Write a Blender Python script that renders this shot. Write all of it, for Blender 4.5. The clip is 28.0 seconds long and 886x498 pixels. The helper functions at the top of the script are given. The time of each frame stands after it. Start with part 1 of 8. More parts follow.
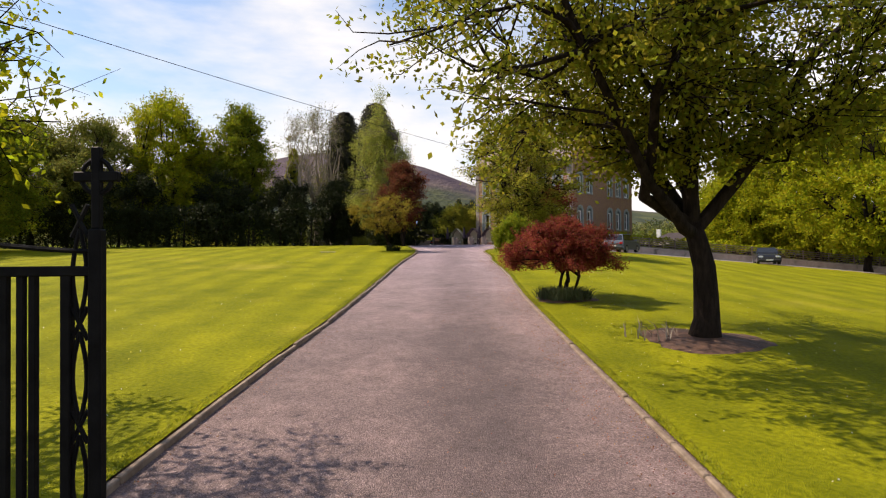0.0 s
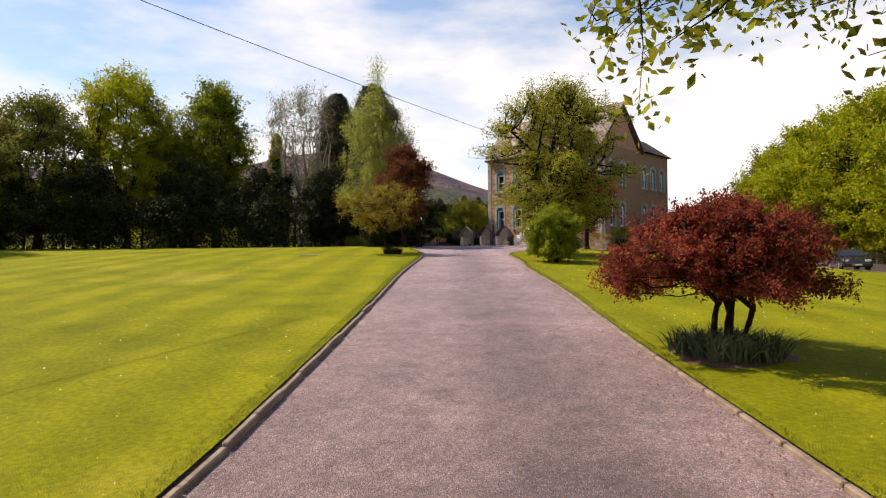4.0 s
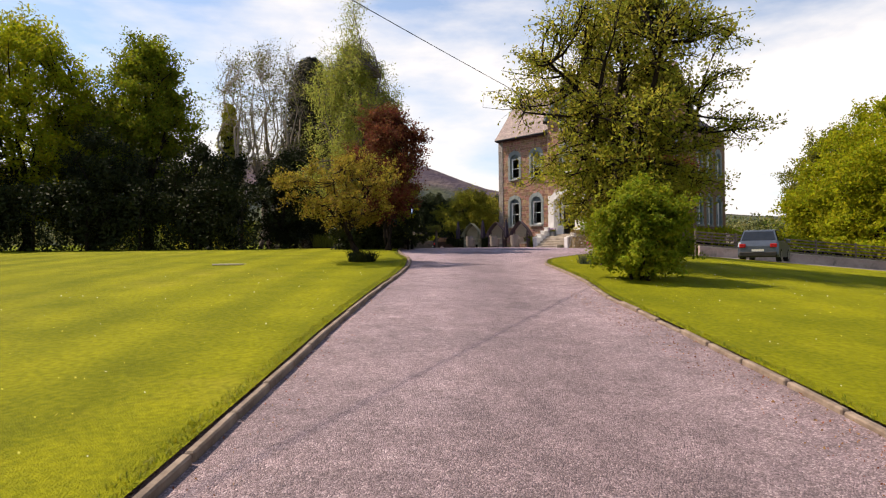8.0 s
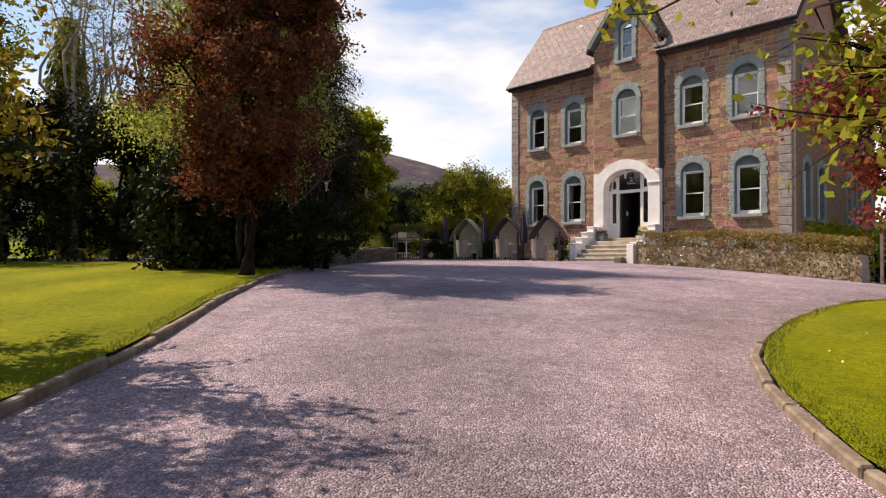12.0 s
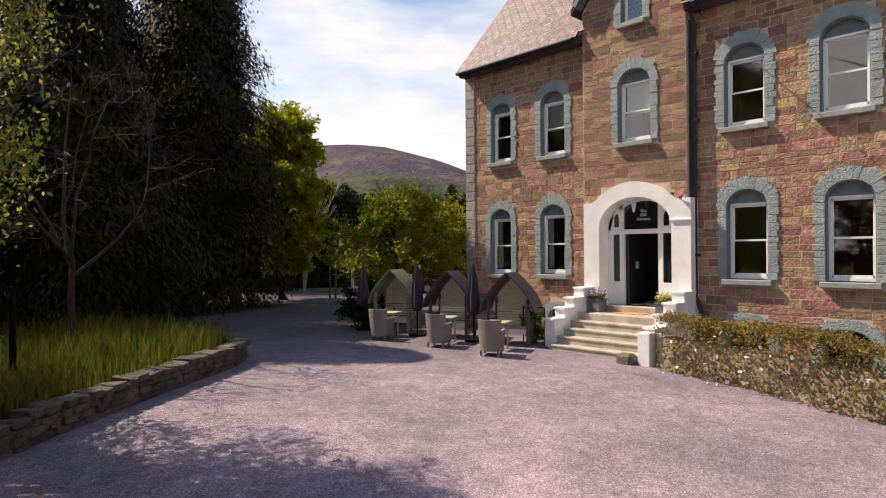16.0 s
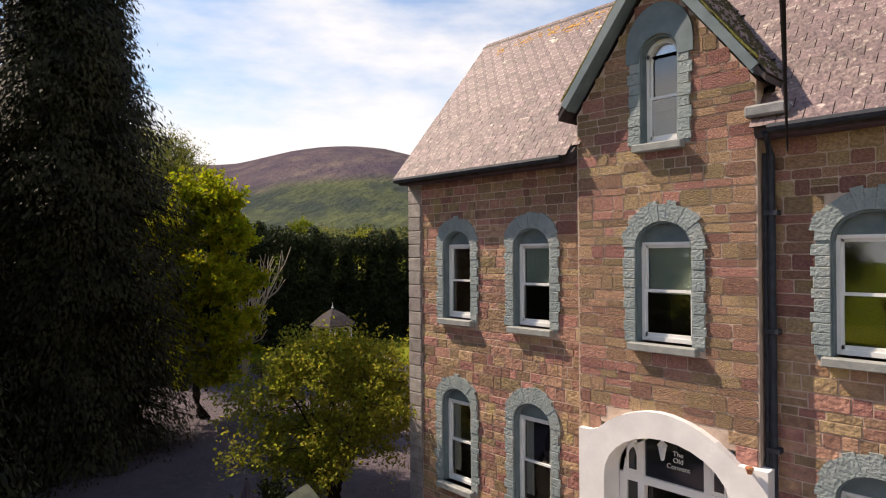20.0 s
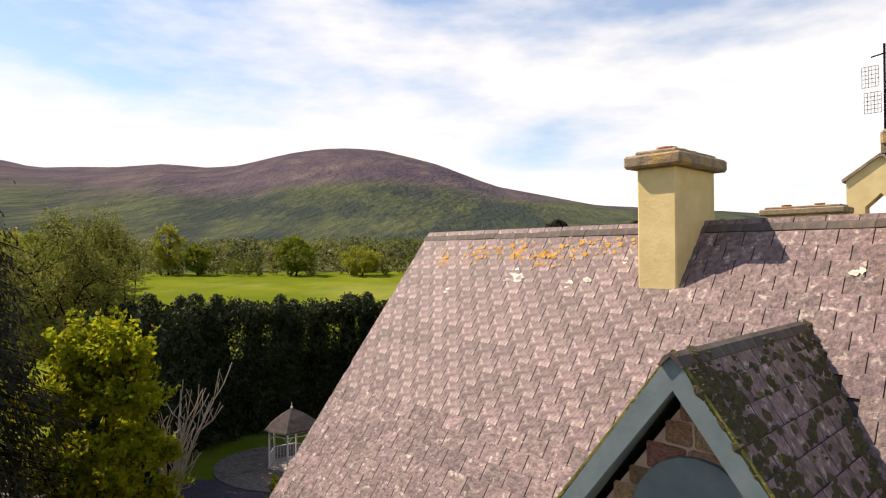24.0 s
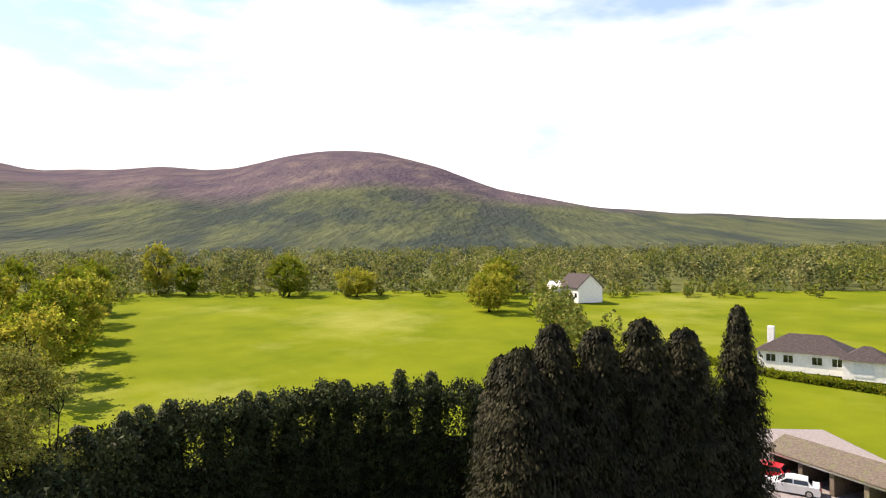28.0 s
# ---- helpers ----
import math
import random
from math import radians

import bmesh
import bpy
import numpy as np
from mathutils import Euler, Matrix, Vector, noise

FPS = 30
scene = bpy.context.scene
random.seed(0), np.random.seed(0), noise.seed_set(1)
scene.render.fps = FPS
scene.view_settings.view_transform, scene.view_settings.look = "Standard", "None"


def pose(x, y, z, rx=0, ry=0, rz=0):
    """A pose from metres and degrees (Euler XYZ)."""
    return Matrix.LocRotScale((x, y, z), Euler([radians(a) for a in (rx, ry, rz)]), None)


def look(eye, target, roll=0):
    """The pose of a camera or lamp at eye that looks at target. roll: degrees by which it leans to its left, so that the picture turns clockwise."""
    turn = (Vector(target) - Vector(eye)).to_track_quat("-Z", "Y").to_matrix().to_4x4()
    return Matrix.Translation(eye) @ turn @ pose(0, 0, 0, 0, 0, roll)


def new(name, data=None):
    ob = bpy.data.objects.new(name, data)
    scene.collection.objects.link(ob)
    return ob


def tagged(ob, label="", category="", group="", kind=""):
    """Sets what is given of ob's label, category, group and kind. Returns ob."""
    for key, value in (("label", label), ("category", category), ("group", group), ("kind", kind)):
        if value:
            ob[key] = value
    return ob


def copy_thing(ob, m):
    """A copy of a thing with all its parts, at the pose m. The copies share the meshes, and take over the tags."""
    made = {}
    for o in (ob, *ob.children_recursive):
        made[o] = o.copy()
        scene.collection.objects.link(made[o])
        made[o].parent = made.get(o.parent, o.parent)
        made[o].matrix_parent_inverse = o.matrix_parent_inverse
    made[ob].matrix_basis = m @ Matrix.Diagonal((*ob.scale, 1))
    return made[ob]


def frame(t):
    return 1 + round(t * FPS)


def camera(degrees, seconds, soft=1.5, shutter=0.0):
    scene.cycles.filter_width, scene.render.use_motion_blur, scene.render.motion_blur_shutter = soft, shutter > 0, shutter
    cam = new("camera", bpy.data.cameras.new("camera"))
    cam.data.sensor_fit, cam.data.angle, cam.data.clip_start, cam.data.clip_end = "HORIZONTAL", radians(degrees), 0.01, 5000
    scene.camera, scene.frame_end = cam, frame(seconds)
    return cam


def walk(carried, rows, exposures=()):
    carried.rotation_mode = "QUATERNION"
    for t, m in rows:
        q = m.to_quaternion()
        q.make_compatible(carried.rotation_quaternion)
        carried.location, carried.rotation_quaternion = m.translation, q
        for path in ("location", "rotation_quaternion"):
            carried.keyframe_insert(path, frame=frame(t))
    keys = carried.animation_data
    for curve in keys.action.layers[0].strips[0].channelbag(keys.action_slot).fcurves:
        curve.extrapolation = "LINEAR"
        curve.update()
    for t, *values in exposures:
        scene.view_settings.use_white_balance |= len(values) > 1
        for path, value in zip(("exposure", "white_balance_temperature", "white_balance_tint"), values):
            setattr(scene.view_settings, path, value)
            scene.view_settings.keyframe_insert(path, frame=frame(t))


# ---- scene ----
cam = camera(71.5, 28.0, soft=1.15)
PATH = [
    (0, look((48.51, -53.22, -1.44), (41.380, -46.211, -1.289), -0.49)),
    (0.5, look((47.97, -52.77, -1.39), (40.840, -45.755, -1.232), -0.49)),
    (1, look((47.37, -52.26, -1.36), (40.242, -45.246, -1.207), -0.49)),
    (1.5, look((46.66, -51.62, -1.39), (39.530, -44.606, -1.232), -0.49)),
    (2, look((45.82, -50.88, -1.40), (38.688, -43.863, -1.248), -0.49)),
    (2.5, look((44.87, -50.15, -1.36), (37.738, -43.135, -1.206), -0.49)),
    (3, look((43.75, -49.31, -1.29), (36.619, -42.297, -1.136), -0.49)),
    (3.5, look((42.47, -48.23, -1.23), (35.343, -41.219, -1.073), -0.49)),
    (5.5, look((37.80, -43.84, -1.04), (30.672, -36.827, -0.881), -0.49)),
    (6, look((36.71, -42.84, -1.00), (29.583, -35.830, -0.849), -0.49)),
    (6.5, look((35.63, -41.80, -0.97), (28.505, -34.789, -0.821), -0.49)),
    (7, look((34.57, -40.71, -0.94), (27.442, -33.699, -0.782), -0.49)),
    (7.5, look((33.47, -39.51, -0.87), (26.341, -32.496, -0.712), -0.49)),
    (8, look((32.22, -38.14, -0.78), (25.091, -31.130, -0.626), -0.49)),
    (8.5, look((30.75, -36.60, -0.70), (23.624, -29.589, -0.549), -0.49)),
    (9, look((29.07, -34.79, -0.63), (21.934, -27.778, -0.481), -0.43)),
    (9.5, look((27.51, -32.83, -0.54), (20.358, -25.848, -0.395), -0.22)),
    (10, look((26.19, -30.95, -0.43), (18.995, -24.001, -0.289), 0.11)),
    (10.5, look((24.69, -29.12, -0.33), (17.466, -22.206, -0.199), 0.33)),
    (11, look((23.08, -27.37, -0.28), (15.842, -20.465, -0.133), 0.40)),
    (11.5, look((21.58, -25.70, -0.22), (14.338, -18.804, -0.048), 0.39)),
    (12, look((20.36, -24.27, 0.01), (13.115, -17.378, 0.168), 0.20)),
    (12.5, look((19.56, -23.20, 0.45), (12.314, -16.312, 0.553), -0.20)),
    (14.5, look((17.02, -18.82, 1.50), (9.728, -11.973, 1.559), -0.44)),
    (15, look((16.37, -17.61, 1.80), (9.078, -10.768, 1.856), -0.44)),
    (15.5, look((15.74, -16.47, 2.11), (8.448, -9.623, 2.165), -0.44)),
    (16, look((15.13, -15.41, 2.45), (7.844, -8.565, 2.506), -0.44)),
    (16.5, look((14.57, -14.48, 2.83), (7.283, -7.630, 2.885), -0.44)),
    (17, look((14.05, -13.65, 3.27), (6.765, -6.805, 3.329), -0.44)),
    (17.5, look((13.57, -12.90, 3.81), (6.276, -6.055, 3.863), -0.44)),
    (18, look((13.11, -12.20, 4.40), (5.816, -5.359, 4.456), -0.44)),
    (18.5, look((12.67, -11.55, 5.00), (5.377, -4.701, 5.059), -0.44)),
    (19, look((12.23, -10.90, 5.61), (4.939, -4.054, 5.670), -0.44)),
    (19.5, look((11.79, -10.25, 6.25), (4.505, -3.409, 6.304), -0.44)),
    (20, look((11.38, -9.62, 6.90), (4.089, -2.771, 6.959), -0.44)),
    (20.5, look((10.99, -9.00, 7.55), (3.698, -2.156, 7.608), -0.44)),
    (22.5, look((9.67, -6.65, 10.17), (2.378, 0.196, 10.224), -0.44)),
    (23, look((9.33, -6.04, 10.93), (2.042, 0.802, 10.990), -0.44)),
    (23.5, look((9.00, -5.47, 11.70), (1.711, 1.377, 11.756), -0.44)),
    (24, look((8.66, -4.90, 12.47), (1.371, 1.946, 12.531), -0.44)),
    (24.5, look((8.30, -4.32, 13.26), (1.015, 2.520, 13.313), -0.44)),
    (25, look((7.94, -3.76, 14.05), (0.647, 3.088, 14.107), -0.44)),
    (25.5, look((7.56, -3.18, 14.85), (0.274, 3.663, 14.907), -0.44)),
    (26, look((7.20, -2.59, 15.66), (-0.088, 4.257, 15.716), -0.44)),
    (26.5, look((6.89, -2.06, 16.50), (-0.401, 4.784, 16.558), -0.44)),
    (27, look((6.59, -1.62, 17.35), (-0.699, 5.224, 17.403), -0.44)),
    (27.5, look((6.26, -1.14, 18.14), (-1.032, 5.706, 18.199), -0.44)),
    (28, look((5.92, -0.59, 18.94), (-1.372, 6.253, 18.997), -0.44)),
]
EXPOSURES = [(0, 0.58, 6750, 13), (26.2, 0.58, 6750, 13), (27.0, 0.8, 6750, 13), (28.0, 1.1, 6750, 13)]
walk(cam, PATH, EXPOSURES)

# ---- world and sun ----
SUN_EL, SUN_DIR = radians(49), Vector((-0.92, -0.392, 0))
world = bpy.data.worlds.new("sky")
scene.world = world
world.use_nodes = True
wn, wl = world.node_tree.nodes, world.node_tree.links
wn.clear()
w_out, w_bg, w_sky = wn.new("ShaderNodeOutputWorld"), wn.new("ShaderNodeBackground"), wn.new("ShaderNodeTexSky")
w_sky.sky_type, w_sky.sun_disc = "NISHITA", False
w_sky.sun_elevation, w_sky.sun_rotation = SUN_EL, math.atan2(SUN_DIR.x, SUN_DIR.y)
w_sky.air_density, w_sky.dust_density, w_sky.ozone_density = 1.1, 0.2, 3.0
w_tc, w_map, w_noise, w_ramp, w_mix = (wn.new("ShaderNodeTexCoord"), wn.new("ShaderNodeMapping"), wn.new("ShaderNodeTexNoise"),
                                       wn.new("ShaderNodeValToRGB"), wn.new("ShaderNodeMix"))
w_map.inputs["Scale"].default_value = (1.0, 1.0, 3.2)
w_map.inputs["Location"].default_value = (3.1, 1.4, 0.35)
w_noise.inputs["Scale"].default_value, w_noise.inputs["Detail"].default_value = 2.2, 7
w_noise.inputs["Roughness"].default_value = 0.55
w_ramp.color_ramp.elements[0].position, w_ramp.color_ramp.elements[1].position = 0.42, 0.62
w_ramp.color_ramp.elements[0].color = (0.13, 0.13, 0.13, 1)
w_mix.data_type = "RGBA"
w_mix.inputs["B"].default_value = (6.5, 6.4, 6.35, 1)
wl.new(w_tc.outputs["Generated"], w_map.inputs["Vector"])
wl.new(w_map.outputs["Vector"], w_noise.inputs["Vector"])
# cloud lies thick along the horizon and thins to blue overhead
w_sep, w_thin = wn.new("ShaderNodeSeparateXYZ"), wn.new("ShaderNodeMath")
w_thin.operation = "MULTIPLY_ADD"
w_thin.inputs[1].default_value = -0.95
wl.new(w_tc.outputs["Generated"], w_sep.inputs["Vector"])
wl.new(w_sep.outputs["Z"], w_thin.inputs[0])
w_base = wn.new("ShaderNodeMath")
w_base.operation = "ADD"
w_base.inputs[1].default_value = 0.31
wl.new(w_noise.outputs["Fac"], w_base.inputs[0])
wl.new(w_base.outputs[0], w_thin.inputs[2])
wl.new(w_thin.outputs[0], w_ramp.inputs["Fac"])
wl.new(w_ramp.outputs["Color"], w_mix.inputs["Factor"])
wl.new(w_sky.outputs["Color"], w_mix.inputs["A"])
wl.new(w_mix.outputs["Result"], w_bg.inputs["Color"])
wl.new(w_bg.outputs["Background"], w_out.inputs["Surface"])
w_bg.inputs["Strength"].default_value = 0.11
sun_data = bpy.data.lights.new("sun", "SUN")
sun_data.energy, sun_data.angle, sun_data.color = 5.0, radians(0.53), (1.0, 0.852, 0.68)
sun = new("sun", sun_data)
sun.matrix_world = look((SUN_DIR * math.cos(SUN_EL) + Vector((0, 0, math.sin(SUN_EL)))) * 60, (0, 0, 0))

# ---- materials ----
def ramp_set(node, stops):
    cr = node.color_ramp
    while len(cr.elements) < len(stops):
        cr.elements.new(0.5)
    for e, (p, c) in zip(cr.elements, stops):
        e.position, e.color = p, (*c, 1)


def material(name, dark, light, scale=4.0, detail=6, rough=0.8, bump=0.3, bump_scale=30, metal=0.0, patch=None, patch_scale=0.5,
             patch_at=(0.52, 0.68), vary=0.0, island=0.0, trans=0.0, spec=0.4, stretch=(1, 1, 1), depth=0.02, hue=0.06):
    """Two-scale noise colour, bump, an optional patch colour, and variation from piece to piece."""
    m = bpy.data.materials.new(name)
    m.use_nodes = True
    nt = m.node_tree
    n, l = nt.nodes, nt.links
    b, out = n["Principled BSDF"], n["Material Output"]
    tc, mp = n.new("ShaderNodeTexCoord"), n.new("ShaderNodeMapping")
    mp.inputs["Scale"].default_value = stretch
    l.new(tc.outputs["Object"], mp.inputs["Vector"])
    no, ra = n.new("ShaderNodeTexNoise"), n.new("ShaderNodeValToRGB")
    no.inputs["Scale"].default_value, no.inputs["Detail"].default_value, no.inputs["Roughness"].default_value = scale, detail, 0.6
    ramp_set(ra, [(0.32, dark), (0.68, light)])
    l.new(mp.outputs["Vector"], no.inputs["Vector"])
    l.new(no.outputs["Fac"], ra.inputs["Fac"])
    col = ra.outputs["Color"]
    if patch:
        pn, pr, mx = n.new("ShaderNodeTexNoise"), n.new("ShaderNodeValToRGB"), n.new("ShaderNodeMix")
        pn.inputs["Scale"].default_value, pn.inputs["Detail"].default_value = patch_scale, 8
        pn.inputs["Roughness"].default_value = 0.65
        l.new(tc.outputs["Object"], pn.inputs["Vector"])
        pr.color_ramp.elements[0].position, pr.color_ramp.elements[1].position = patch_at
        l.new(pn.outputs["Fac"], pr.inputs["Fac"])
        mx.data_type = "RGBA"
        mx.inputs["B"].default_value = (*patch, 1)
        l.new(pr.outputs["Color"], mx.inputs["Factor"])
        l.new(col, mx.inputs["A"])
        col = mx.outputs["Result"]
    if vary or island:
        hs = n.new("ShaderNodeHueSaturation")
        src = n.new("ShaderNodeObjectInfo").outputs["Random"] if vary else n.new("ShaderNodeNewGeometry").outputs["Random Per Island"]
        k = vary or island
        for key, lo, hi, mul in (("Hue", 0.5 - hue * k, 0.5 + hue * k, 1.0), ("Value", 1 - 0.45 * k, 1 + 0.45 * k, 7.13)):
            mt, wr, mr = n.new("ShaderNodeMath"), n.new("ShaderNodeMath"), n.new("ShaderNodeMapRange")
            mt.operation, wr.operation = "MULTIPLY", "FRACT"
            mt.inputs[1].default_value = mul
            l.new(src, mt.inputs[0])
            l.new(mt.outputs[0], wr.inputs[0])
            l.new(wr.outputs[0], mr.inputs["Value"])
            mr.inputs["To Min"].default_value, mr.inputs["To Max"].default_value = lo, hi
            l.new(mr.outputs["Result"], hs.inputs[key])
        l.new(col, hs.inputs["Color"])
        col = hs.outputs["Color"]
    l.new(col, b.inputs["Base Color"])
    b.inputs["Roughness"].default_value, b.inputs["Metallic"].default_value = rough, metal
    b.inputs["Specular IOR Level"].default_value = spec
    if bump:
        bn, bp = n.new("ShaderNodeTexNoise"), n.new("ShaderNodeBump")
        bn.inputs["Scale"].default_value, bn.inputs["Detail"].default_value = bump_scale, 5
        l.new(mp.outputs["Vector"], bn.inputs["Vector"])
        l.new(bn.outputs["Fac"], bp.inputs["Height"])
        bp.inputs["Strength"].default_value, bp.inputs["Distance"].default_value = bump, depth
        l.new(bp.outputs["Normal"], b.inputs["Normal"])
    if trans:
        tr, mx = n.new("ShaderNodeBsdfTranslucent"), n.new("ShaderNodeMixShader")
        l.new(col, tr.inputs["Color"])
        mx.inputs["Fac"].default_value = trans
        l.new(b.outputs["BSDF"], mx.inputs[1])
        l.new(tr.outputs["BSDF"], mx.inputs[2])
        l.new(mx.outputs["Shader"], out.inputs["Surface"])
    return m


def leaf(name, dark, light, trans=0.45, k=0.55):
    return material(name, dark, light, scale=0.9, detail=2, rough=0.65, bump=0, island=k, trans=trans, spec=0.1)


def glass(name, tint=(0.9, 0.95, 0.95)):
    m = bpy.data.materials.new(name)
    m.use_nodes = True
    b = m.node_tree.nodes["Principled BSDF"]
    b.inputs["Base Color"].default_value = (*tint, 1)
    b.inputs["Roughness"].default_value, b.inputs["IOR"].default_value = 0.02, 1.85
    b.inputs["Transmission Weight"].default_value = 1.0
    return m


def gravel_material():
    m = bpy.data.materials.new("gravel")
    m.use_nodes = True
    n, l = m.node_tree.nodes, m.node_tree.links
    b = n["Principled BSDF"]
    tc = n.new("ShaderNodeTexCoord")
    vo, ra = n.new("ShaderNodeTexVoronoi"), n.new("ShaderNodeValToRGB")
    vo.inputs["Scale"].default_value = 80
    l.new(tc.outputs["Object"], vo.inputs["Vector"])
    sep = n.new("ShaderNodeSeparateColor")
    l.new(vo.outputs["Color"], sep.inputs["Color"])
    ramp_set(ra, [(0.0, (0.125, 0.094, 0.1)), (0.45, (0.205, 0.157, 0.165)), (0.8, (0.29, 0.228, 0.236)), (1.0, (0.42, 0.355, 0.35))])
    l.new(sep.outputs["Red"], ra.inputs["Fac"])
    big, br, mx = n.new("ShaderNodeTexNoise"), n.new("ShaderNodeValToRGB"), n.new("ShaderNodeMix")
    big.inputs["Scale"].default_value, big.inputs["Detail"].default_value = 0.35, 6
    l.new(tc.outputs["Object"], big.inputs["Vector"])
    ramp_set(br, [(0.35, (0.72, 0.72, 0.74)), (0.7, (1.12, 1.1, 1.1))])
    l.new(big.outputs["Fac"], br.inputs["Fac"])
    mx.data_type, mx.blend_type = "RGBA", "MULTIPLY"
    mx.inputs["Factor"].default_value = 1.0
    l.new(ra.outputs["Color"], mx.inputs["A"])
    l.new(br.outputs["Color"], mx.inputs["B"])
    # a darker damp strip along the middle of the drive, and older, duller gravel towards the gate
    across_, ahead_ = n.new("ShaderNodeVectorMath"), n.new("ShaderNodeVectorMath")
    for node, axis in ((across_, (0.701, 0.713, 0)), (ahead_, (-0.713, 0.701, 0))):
        node.operation = "DOT_PRODUCT"
        node.inputs[1].default_value = axis
        l.new(tc.outputs["Object"], node.inputs[0])
    wob, off = n.new("ShaderNodeTexNoise"), n.new("ShaderNodeMath")
    wob.inputs["Scale"].default_value, wob.inputs["Detail"].default_value = 0.5, 5
    l.new(tc.outputs["Object"], wob.inputs["Vector"])
    off.operation = "MULTIPLY_ADD"
    off.inputs[1].default_value = 1.6
    l.new(wob.outputs["Fac"], off.inputs[0])
    l.new(across_.outputs["Value"], off.inputs[2])
    rng_, strip = n.new("ShaderNodeMapRange"), n.new("ShaderNodeValToRGB")
    rng_.inputs["From Min"].default_value, rng_.inputs["From Max"].default_value = -8.0, 0.5
    l.new(off.outputs[0], rng_.inputs["Value"])
    ramp_set(strip, [(0.0, (0.9, 0.88, 0.86)), (0.3, (1.08, 1.07, 1.06)), (0.48, (1.06, 1.06, 1.06)), (0.58, (0.76, 0.755, 0.765)), (0.67, (0.7, 0.695, 0.705)), (0.77, (0.98, 0.98, 0.98)), (0.86, (1.14, 1.13, 1.12)), (1.0, (0.92, 0.88, 0.84))])
    l.new(rng_.outputs["Result"], strip.inputs["Fac"])
    where, only = n.new("ShaderNodeMapRange"), n.new("ShaderNodeMix")
    where.inputs["From Min"].default_value, where.inputs["From Max"].default_value = -16, -26
    l.new(ahead_.outputs["Value"], where.inputs["Value"])
    only.data_type = "RGBA"
    only.inputs["A"].default_value = (1, 1, 1, 1)
    l.new(where.outputs["Result"], only.inputs["Factor"])
    l.new(strip.outputs["Color"], only.inputs["B"])
    # dull gravel at the gate, lighter forecourt, tree shade painted over the lane
    age_shade, age_shade_ramp = n.new("ShaderNodeMapRange"), n.new("ShaderNodeValToRGB")
    age_shade.inputs["From Min"].default_value, age_shade.inputs["From Max"].default_value = -70, 20
    l.new(ahead_.outputs["Value"], age_shade.inputs["Value"])
    ramp_set(age_shade_ramp, [(0.0, (0.66, 0.6, 0.55)), (0.1, (0.8, 0.74, 0.7)), (0.25, (1.14, 1.1, 1.1)), (0.52, (1.3, 1.3, 1.45)), (0.6, (1.55, 1.55, 1.72)), (0.69, (1.32, 1.34, 1.56)), (0.725, (0.95, 0.96, 1.12)), (0.76, (0.55, 0.55, 0.62)), (0.83, (0.42, 0.41, 0.46))])
    l.new(age_shade.outputs["Result"], age_shade_ramp.inputs["Fac"])
    last = mx.outputs["Result"]
    medium, mr_ = n.new("ShaderNodeTexNoise"), n.new("ShaderNodeValToRGB")
    medium.inputs["Scale"].default_value, medium.inputs["Detail"].default_value, medium.inputs["Roughness"].default_value = 2.6, 9, 0.7
    l.new(tc.outputs["Object"], medium.inputs["Vector"])
    ramp_set(mr_, [(0.34, (0.74, 0.73, 0.74)), (0.66, (1.2, 1.19, 1.2))])
    l.new(medium.outputs["Fac"], mr_.inputs["Fac"])
    clod, csep, cramp = n.new("ShaderNodeTexVoronoi"), n.new("ShaderNodeSeparateColor"), n.new("ShaderNodeValToRGB")
    clod.inputs["Scale"].default_value = 26
    l.new(tc.outputs["Object"], clod.inputs["Vector"])
    l.new(clod.outputs["Color"], csep.inputs["Color"])
    ramp_set(cramp, [(0.0, (0.76, 0.75, 0.74)), (0.3, (0.96, 0.96, 0.96)), (0.85, (1.06, 1.05, 1.05)), (1.0, (1.18, 1.17, 1.16))])
    l.new(csep.outputs["Green"], cramp.inputs["Fac"])
    for src in (only.outputs["Result"], age_shade_ramp.outputs["Color"], mr_.outputs["Color"], cramp.outputs["Color"]):
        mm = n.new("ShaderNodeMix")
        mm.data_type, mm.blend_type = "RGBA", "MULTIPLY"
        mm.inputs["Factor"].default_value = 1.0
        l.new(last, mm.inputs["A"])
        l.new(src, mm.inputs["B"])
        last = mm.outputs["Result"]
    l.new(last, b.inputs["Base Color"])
    b.inputs["Roughness"].default_value = 0.85
    bp = n.new("ShaderNodeBump")
    bp.inputs["Strength"].default_value, bp.inputs["Distance"].default_value = 0.8, 0.02
    l.new(vo.outputs["Distance"], bp.inputs["Height"])
    bp.invert = True
    l.new(bp.outputs["Normal"], b.inputs["Normal"])
    return m


